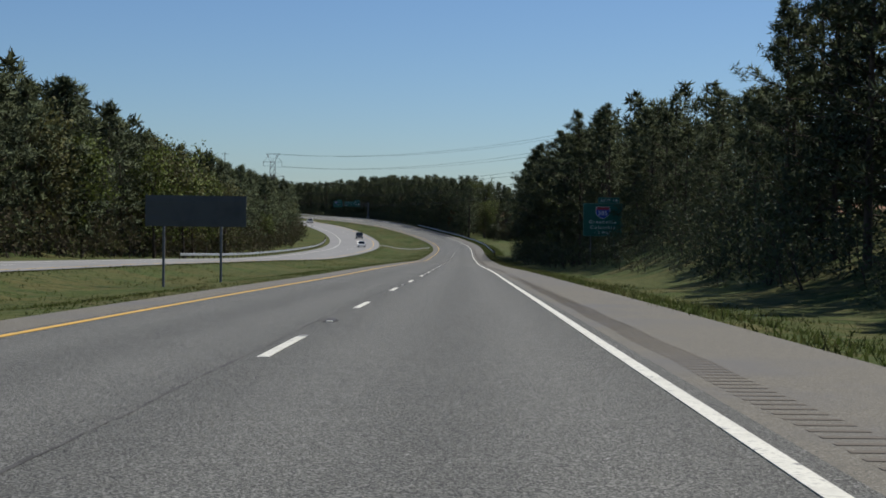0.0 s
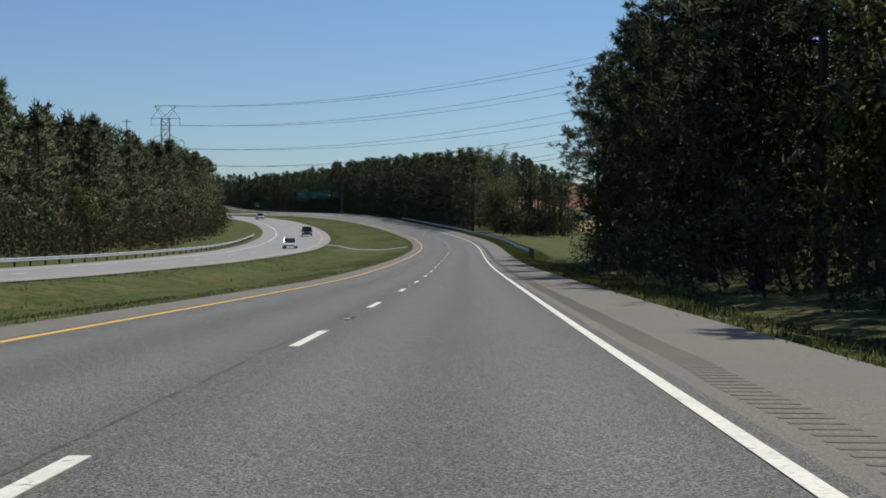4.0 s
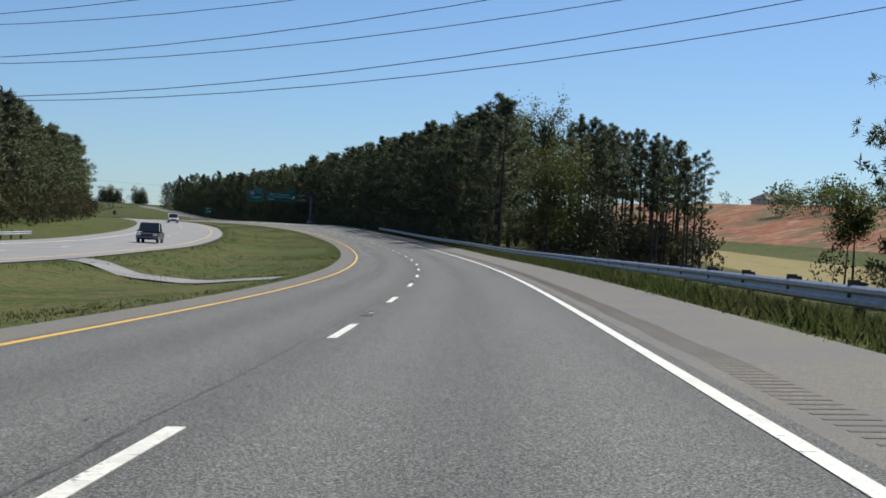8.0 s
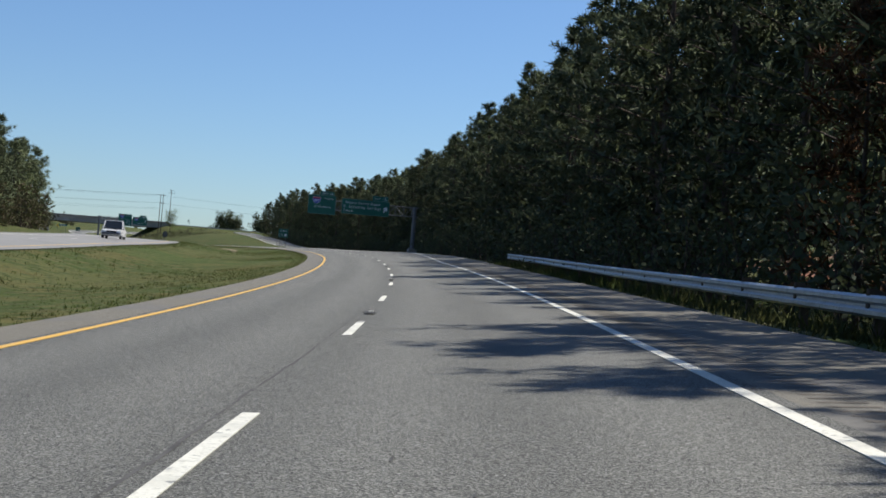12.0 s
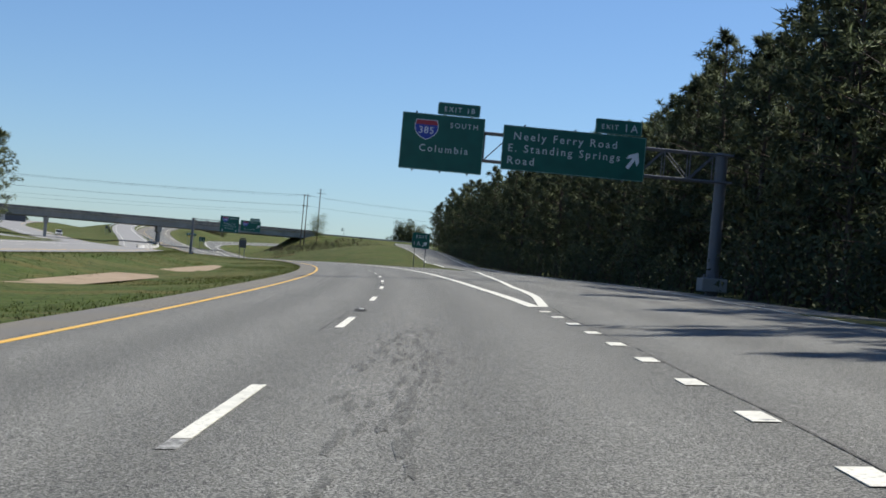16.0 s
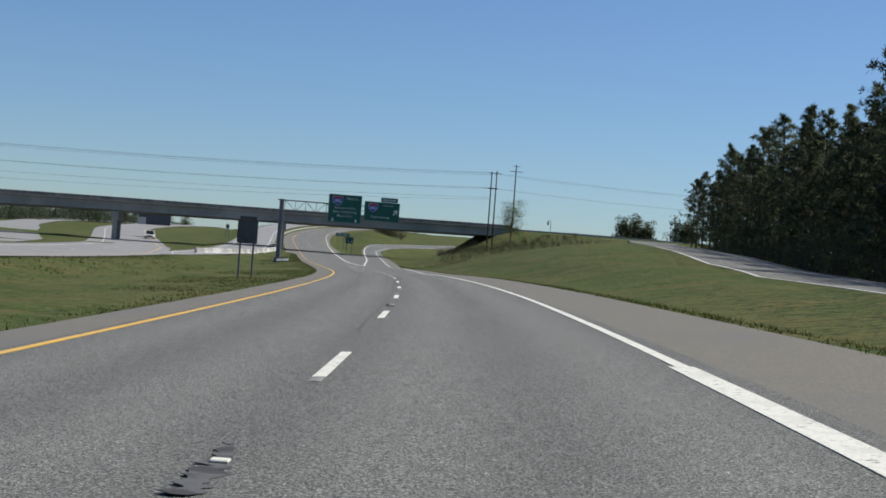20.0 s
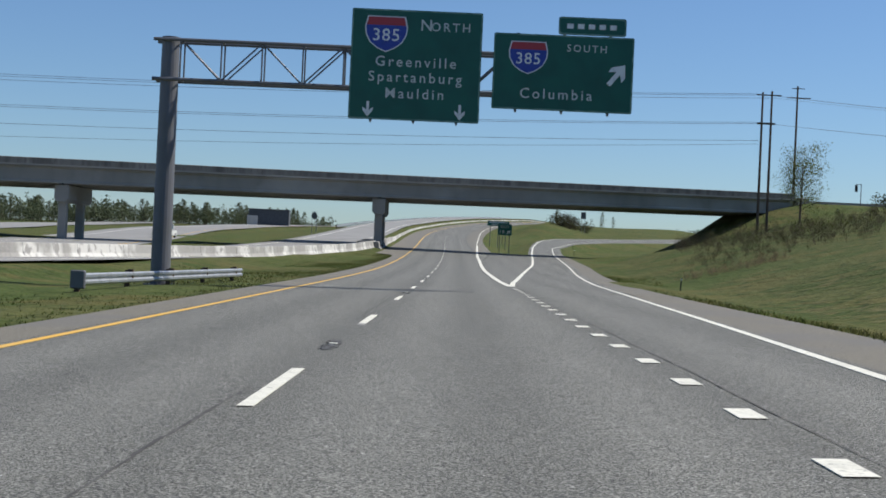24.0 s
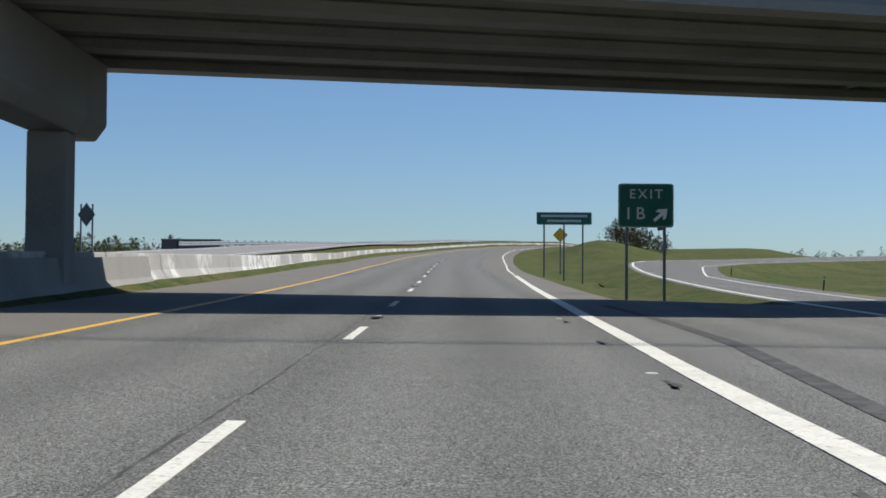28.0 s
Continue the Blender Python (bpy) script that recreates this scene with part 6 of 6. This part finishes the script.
b = plain_sign(61, -11.35, 2.08, 3.42, 4.4, "bare grey back of a wide sign on two posts", (-0.32, 0.25), SIGN_BACK, name="blank_sign")
for z in (2.35, 2.75, 3.15):
    bm = bmesh.new()
    box(bm, (4.3, 0.06, 0.09), (0, -0.05, z))
    part("stiffener", bm, SIGN_BACK, b, "aluminium stiffener rail")
b = plain_sign(798, -9.74, 1.2, 2.42, 1.1, "bare grey back of a square sign on two posts", (-0.33, 0.33), SIGN_BACK, name="blank_sign")
bm = bmesh.new()
box(bm, (0.9, 0.03, 0.2), (0, 0, 2.58))
part("top_plate", bm, SIGN_BACK, b)
plain_sign(1081, -22.5, 3.0, 4.1, 1.1, "grey back of a diamond warning sign", (-0.32, 0.32), SIGN_BACK, [(0, 2.6), (0.53, 3.34), (0, 4.08), (-0.53, 3.34)], name="blank_sign")
plain_sign(1233, 28.5, 3.5, 5.3, 1.3, "grey back of a tall square sign", (-0.3, 0.3), SIGN_BACK, name="blank_sign")


# ---- poles and wires ----
def wood_pole(parent, s, d, top, r=0.17):
    x, y = plan(s, d)
    z = spot(s, d)[2]
    bm = bmesh.new()
    rod(bm, (float(x), float(y), z - 1.0), (float(x), float(y), level(s) + top), r, r * 0.65, 10)
    part("pole", bm, WOOD, parent, "weathered wooden pole")
    return Vector((float(x), float(y), level(s) + top))


def arm(parent, s, d0, d1, z, size=0.12, name="crossarm"):
    a, b = plan(s, d0), plan(s, d1)
    a, b = Vector((float(a[0]), float(a[1]), level(s) + z)), Vector((float(b[0]), float(b[1]), level(s) + z))
    bm = bmesh.new()
    box(bm, ((b - a).length, size, size), (a + b) / 2, Matrix.Rotation(math.atan2(b.y - a.y, b.x - a.x), 4, "Z"))
    part(name, bm, WOOD, parent, "wooden crossarm")


h_pole = empty("utility_pole", Matrix(), "weathered wooden H-frame power pole on the embankment", "utility pole")
wood_pole(h_pole, 1020, 34.35, 20.2)
wood_pole(h_pole, 1020.4, 35.5, 20.4)
arm(h_pole, 1020, 33.6, 36.5, 19.9)
arm(h_pole, 1020, 33.8, 35.9, 16.6, 0.22)
t_pole = empty("utility_pole", Matrix(), "single wooden power pole with two crossarms", "utility pole")
wood_pole(t_pole, 1037, 42.5, 22.9)
arm(t_pole, 1037, 41.2, 44.2, 21.4)
arm(t_pole, 1037, 41.8, 43.4, 22.6, 0.09)
far_pole = empty("utility_pole", Matrix(), "distant wooden power pole above the trees", "utility pole")
x, y, z = -77.1, 495.1, 23.3
bm = bmesh.new()
rod(bm, (x, y, 0), (x, y, z), 0.18, 0.12, 8)
part("pole", bm, WOOD, far_pole)
bm = bmesh.new()
box(bm, (2.4, 0.12, 0.12), (x, y, z - 0.5))
part("crossarm", bm, WOOD, far_pole)


def wires(name, ends, label):
    """Sagging wires between pairs of points, each a thin tube of its own."""
    root = empty(name, Matrix(), label, "power line")
    for a, b, sag, r in ends:
        a, b = Vector(a), Vector(b)
        pts = [a.lerp(b, t / 24) - Vector((0, 0, sag * 4 * (t / 24) * (1 - t / 24))) for t in range(25)]
        w = (b - a).normalized()
        u = w.cross(Vector((0, 0, 1))).normalized()
        v, f = [], []
        for i, p in enumerate(pts):
            for k in range(4):
                v.append(p + u * (r * math.cos(k * math.pi / 2)) + Vector((0, 0, r * math.sin(k * math.pi / 2))))
            if i:
                f += [[4 * i - 4 + k, 4 * i - 4 + (k + 1) % 4, 4 * i + (k + 1) % 4, 4 * i + k] for k in range(4)]
        put("wire", mesh_of("wire", v, f, WIRE), root)
    return root


def rp(s, d, z):
    x, y = plan(s, d)
    return (float(x), float(y), level(s) + z)


line = []
for z, dd in ((20.0, 0), (19.9, 1.2), (19.6, 2.1), (16.7, 0), (16.6, 1.4)):
    line.append((rp(1020, 33.7 + dd, z), rp(990 + dd * 3, -190, z + 1.0), 3.2, 0.02))
    line.append((rp(1020, 33.7 + dd, z), rp(1060, 190, z + 5), 3.0, 0.012))
line.append((rp(1020, 34, 14.6), rp(985, -190, 14), 2.6, 0.02))
line.append((rp(1020, 34, 14.2), rp(995, -190, 13), 3.2, 0.018))
wires("power_lines", line, "thin dark power lines sagging over the overpass")

# lattice tower: narrow body with three pairs of arms, and its lines over the road
tower = empty("lattice_tower", Matrix.Translation(rp(406, -49.7, 0)) @ Matrix.Rotation(radians(facing(406)), 4, "Z"), "grey steel lattice power tower above the trees", "power tower")


def tower_bar(name, bars, label=""):
    bm = bmesh.new()
    for a, b, r in bars:
        rod(bm, a, b, r, None, 5)
    part(name, bm, DARK_STEEL, tower, label)


half = lambda z: 1.9 - 0.07 * z if z < 16 else 0.78 - 0.01 * (z - 16)
for sx, sy in ((1, 1), (1, -1), (-1, 1), (-1, -1)):
    tower_bar("leg", [((sx * half(-2), sy * half(-2), -2), (sx * half(16), sy * half(16), 16), 0.07), ((sx * half(16), sy * half(16), 16), (sx * half(21.5), sy * half(21.5), 21.5), 0.06)])
levels = [0, 3.5, 6.5, 9, 11.5, 13.8, 16, 17.8, 19.6, 21.5]
for a, b in zip(levels[:-1], levels[1:]):
    bars = []
    for sy in (1, -1):
        bars += [((half(a), sy * half(a), a), (-half(b), sy * half(b), b), 0.035), ((-half(a), sy * half(a), a), (half(b), sy * half(b), b), 0.035), ((half(b), sy * half(b), b), (-half(b), sy * half(b), b), 0.035)]
        bars += [((sy * half(a), half(a), a), (sy * half(b), -half(b), b), 0.035), ((sy * half(a), -half(a), a), (sy * half(b), half(b), b), 0.035)]
    tower_bar("lattice", bars)
for z, w in ((21.6, 2.6), (17.5, 3.3), (14.6, 2.6), (11.9, 2.2)):
    tower_bar("arm", [((-w, 0, z), (w, 0, z), 0.05), ((-w, 0, z), (-0.8, 0, z + 1.1 if z < 21 else z + 2.2), 0.045), ((w, 0, z), (0.8, 0, z + 1.1 if z < 21 else z + 2.2), 0.045)], "lattice arm")
    tower_bar("insulator", [((-w, 0, z), (-w, 0, z - 1.3), 0.06), ((w, 0, z), (w, 0, z - 1.3), 0.06)], "hanging insulator string")
tower_bar("peak", [((-1.9, 0, 23.9), (1.9, 0, 23.9), 0.05), ((-1.9, 0, 23.9), (-0.5, 0, 21.5), 0.05), ((1.9, 0, 23.9), (0.5, 0, 21.5), 0.05), ((-1.9, 0, 23.9), (0.7, 0, 21.5), 0.04), ((1.9, 0, 23.9), (-0.7, 0, 21.5), 0.04)])
line = []
for dd, z in ((-1.9, 23.9), (1.9, 23.9), (-2.6, 20.4), (2.6, 20.4), (-3.3, 16.2), (3.3, 16.2), (-2.6, 13.3), (2.6, 13.3), (-2.2, 10.6), (2.2, 10.6)):
    a = Vector(rp(406, -49.7 + dd, z))
    line.append((a, a + Vector((145.1, -97.9, 21.7)), 8.6, 0.024))
wires("tower_lines", line, "many thin power lines sagging across the road")


# ---- vehicles ----
def car(s, d, face, paint, label, kind="sedan"):
    """Face 1: drives the camera's way; -1: comes towards it."""
    x, y = plan(s, d)
    z = float(surface(s, d)) + (float(side(OPPOSITE, s, 3)) if d < -15 else (float(side(RAMP_B, s, 3)) if d > 8 else 0)) + 0.02
    root = empty("pickup_truck" if kind == "pickup" else "car", pose(float(x), float(y), z, 0, 0, facing(s) + (0 if face > 0 else 180)), label, "vehicle")
    L, W = (5.6, 1.98) if kind == "pickup" else ((4.7, 1.9) if kind == "suv" else (4.6, 1.8))
    h1, h2 = (1.02, 1.85) if kind == "pickup" else ((1.0, 1.75) if kind == "suv" else (0.85, 1.45))
    lower = [(-L / 2, 0.4), (-L / 2 + 0.05, h1 - 0.08), (-L / 2 + 0.25, h1), (L / 2 - 0.35, h1 - 0.12), (L / 2 - 0.05, h1 - 0.3), (L / 2, 0.42), (L / 2 - 0.2, 0.28), (-L / 2 + 0.2, 0.28)]
    if kind == "pickup":
        cab = [(-0.75, h1 - 0.02), (-0.6, h2 - 0.05), (0.55, h2), (1.35, h1 - 0.02)]
    elif kind == "suv":
        cab = [(-L / 2 + 0.1, h1 - 0.02), (-L / 2 + 0.35, h2 - 0.04), (0.35, h2), (1.15, h1 - 0.02)]
    else:
        cab = [(-1.75, h1 - 0.02), (-1.0, h2 - 0.04), (0.2, h2), (1.15, h1 - 0.02)]

    def hull(profile, w, inset):
        bm = bmesh.new()
        rows = []
        for side_x, k in ((-1, 1), (1, 1)):
            rows.append([bm.verts.new((side_x * w / 2 * (1 - (inset if z > h1 else 0)), yy, z)) for yy, z in profile])
        n = len(profile)
        bm.faces.new(rows[0])
        bm.faces.new(rows[1][::-1])
        for i in range(n):
            j = (i + 1) % n
            bm.faces.new((rows[0][j], rows[0][i], rows[1][i], rows[1][j]))
        bmesh.ops.recalc_face_normals(bm, faces=bm.faces)
        bmesh.ops.bevel(bm, geom=list(bm.edges), offset=0.05, segments=2, affect="EDGES")
        return bm

    part("body", hull(lower, W, 0), paint, root)
    part("cabin", hull(cab, W - 0.06, 0.14), CAR_GLASS, root, "dark tinted windows")
    roof = [(cab[1][0] - 0.02, h2 - 0.09), (cab[1][0] + 0.03, h2 + 0.0), (cab[2][0] - 0.03, h2 + 0.03), (cab[2][0] + 0.06, h2 - 0.07)]
    part("roof", hull(roof, W - 0.16, 0.12), paint, root)
    for sx in (-1, 1):
        bm = bmesh.new()
        for i in (0, 1):
            a, b = (cab[0], cab[1]) if i == 0 else (cab[3], cab[2])
            rod(bm, (sx * (W / 2 - 0.03), a[0], a[1]), (sx * (W / 2 * 0.86), b[0], b[1]), 0.045, None, 6)
        part("pillar", bm, paint, root)
        bm = bmesh.new()
        box(bm, (0.18, 0.12, 0.13), (sx * (W / 2 + 0.08), 0.95, h1 + 0.08), None, 0.03)
        part("mirror", bm, paint, root)
        bm = bmesh.new()
        box(bm, (0.36, 0.08, 0.16), (sx * (W / 2 - 0.26), L / 2 - 0.06, h1 - 0.3), None, 0.02)
        part("headlight", bm, LAMP_LENS, root, "clear headlight")
        bm = bmesh.new()
        box(bm, (0.22, 0.06, 0.3), (sx * (W / 2 - 0.18), -L / 2 + 0.01, h1 - 0.22), None, 0.02)
        part("tail_light", bm, RED_LENS, root, "red tail light")
        for yy in (-L / 2 + 0.95, L / 2 - 0.95):
            bm = bmesh.new()
            rod(bm, (sx * (W / 2 - 0.22), yy, 0.34), (sx * (W / 2 + 0.01), yy, 0.34), 0.34, None, 20)
            wheel = part("wheel", bm, RUBBER, root, "black tyre")
            bm = bmesh.new()
            rod(bm, (sx * (W / 2 + 0.0), yy, 0.34), (sx * (W / 2 + 0.025), yy, 0.34), 0.2, 0.17, 14)
            part("rim", bm, STEEL, wheel, "silver rim")
    for yy, zz in ((L / 2 - 0.01, 0.5), (-L / 2 + 0.01, 0.5)):
        bm = bmesh.new()
        box(bm, (W - 0.15, 0.12, 0.2), (0, yy, zz), None, 0.04)
        part("bumper", bm, DARK_STEEL if kind == "pickup" else paint, root)
    bm = bmesh.new()
    box(bm, (W * 0.5, 0.05, 0.2), (0, L / 2 - 0.03, h1 - 0.34), None, 0.02)
    part("grille", bm, RUBBER, root, "black grille")
    if kind == "pickup":
        bm = bmesh.new()
        box(bm, (W - 0.3, 1.75, 0.05), (0, -1.75, h1 + 0.005))
        part("cargo_bed", bm, RUBBER, root, "dark cargo bed")
    return root


car(345, -23.9, -1, CAR_WHITE, "white sedan coming along the far carriageway")
car(424, -24.2, -1, CAR_DARK, "dark blue pickup truck on the far carriageway", "pickup")
car(583, -25.6, -1, CAR_WHITE, "white pickup truck far along the other carriageway", "pickup")
car(1043, -38.5, -1, CAR_WHITE, "white pickup truck beyond the overpass", "pickup")
car(1305, 97, 1, CAR_DARK, "dark sport utility vehicle on the curving ramp", "suv")


# ridge_house: a house beyond the clay ridge
root = empty("house", pose(*spot(668, 164, -0.3), 0, 0, facing(598) + 8), "low house with a dark roof behind the clay ridge", "house")
bm = bmesh.new()
box(bm, (12.0, 8.0, 2.6), (0, 0, 1.3))
part("wall", bm, SIDING, root, "pale siding wall")
v = [(-6.5, -4.6, 2.5), (6.5, -4.6, 2.5), (6.5, 4.6, 2.5), (-6.5, 4.6, 2.5), (-4.2, 0, 4.6), (4.2, 0, 4.6), (-6.5, -4.6, 2.62), (6.5, -4.6, 2.62), (6.5, 4.6, 2.62), (-6.5, 4.6, 2.62)]
put("roof", mesh_of("roof", v, [[3, 2, 1, 0], [0, 1, 7, 6], [1, 2, 8, 7], [2, 3, 9, 8], [3, 0, 6, 9], [6, 7, 5, 4], [7, 8, 5], [8, 9, 4, 5], [9, 6, 4]], ROOFING), root, label="dark hipped roof")
for xx in (-4, -1.2, 2.4, 4.6):
    bm = bmesh.new()
    box(bm, (1.0, 0.08, 1.2), (xx, -4.02, 1.5))
    part("window", bm, CAR_GLASS, root, "dark window")
# warehouse on the skyline beyond the far ramps
root = empty("warehouse", pose(*spot(1304, -77, -0.3), 0, 0, facing(1100) + 4), "dark flat-roofed warehouse beyond the far ramps", "building")
bm = bmesh.new()
box(bm, (13.0, 10.0, 5.2), (0, 0, 2.6))
part("wall", bm, ROOFING, root, "dark metal wall")
bm = bmesh.new()
box(bm, (13.4, 10.4, 0.3), (0, 0, 5.35), None, 0.04)
part("roof", bm, SIGN_BACK, root, "flat roof edge")
bm = bmesh.new()
box(bm, (3.4, 0.12, 3.2), (-5.2, -5.03, 1.6))
part("loading_door", bm, SIDING, root, "pale loading door")

# cracks, joints and stains of the asphalt
def crack(s0, s1, d0, d1, wander, wide, label):
    """A thin wandering crack from (s0, d0) to (s1, d1)."""
    ss = np.arange(s0, s1, 0.22)
    n = len(ss)
    dd = np.linspace(d0, d1, n) + wander * np.sin(ss * 0.9 + s0) + np.cumsum(rng.normal(0, 0.012, n)) * wander * 6
    w = wide * rng.uniform(0.15, 1.0, n)
    v = []
    for s, d, h in zip(ss, dd, w):
        for o in (-h / 2, h / 2):
            x, y = plan(s, d + o)
            v.append((float(x), float(y), float(surface(s, d)) + 0.0065))
    put("asphalt_crack", mesh_of("asphalt_crack", v, [[2 * k, 2 * k + 1, 2 * k + 3, 2 * k + 2] for k in range(n - 1)], SEAM), road, label=label)


for s0, s1, d0, d1 in ((812, 824, 1.25, 1.2), (653.5, 663.5, 0.9, 1.2), (203, 217, 1.55, 1.5), (1000, 1030, 5.2, 5.6), (634, 662, 8.2, 9.4)):
    crack(s0, s1, d0, d1, 0.035, 0.018, "thin dark crack wandering along the asphalt")
for s0, s1, d0 in ((534, 606, 2.1), (826, 911, 2.1)):
    crack(s0, s1, d0, d0, 0.012, 0.02, "thin dark joint beside the exit lane")
# delineator posts beside the second ramp
for s, d in ((931.4, 11.6), (1062, 17.2), (1100, 20.4)):
    root = empty("delineator_post", pose(*spot(s, d, -0.05), 0, 4, facing(s)), "thin dark flexible delineator post in the verge grass", "marker post", "delineator posts")
    bm = bmesh.new()
    box(bm, (0.07, 0.018, 0.85), (0, 0, 0.425), None, 0.005)
    part("post", bm, RUBBER, root)
    bm = bmesh.new()
    box(bm, (0.055, 0.008, 0.11), (0, -0.0135, 0.75))
    part("reflector", bm, SIGN_WORN, root)
# signal post at the head of the first ramp
x, y, z = spot(1040, 52)
top = max(15.2, z + 2.8)
root = empty("signal_post", pose(x, y, z - 0.1, 0, 0, facing(1040)), "dark steel post with a small hanging signal head on the skyline", "signal")
bm = bmesh.new()
rod(bm, (0, 0, 0), (0, 0, top - z + 0.1), 0.06, 0.05, 8)
part("post", bm, DARK_STEEL, root)
bm = bmesh.new()
box(bm, (0.75, 0.07, 0.07), (-0.34, 0, top - z))
part("bracket", bm, DARK_STEEL, root)
bm = bmesh.new()
box(bm, (0.32, 0.22, 0.9), (-0.62, 0, top - z - 0.55), None, 0.03)
part("signal_head", bm, RUBBER, root, "black signal housing")
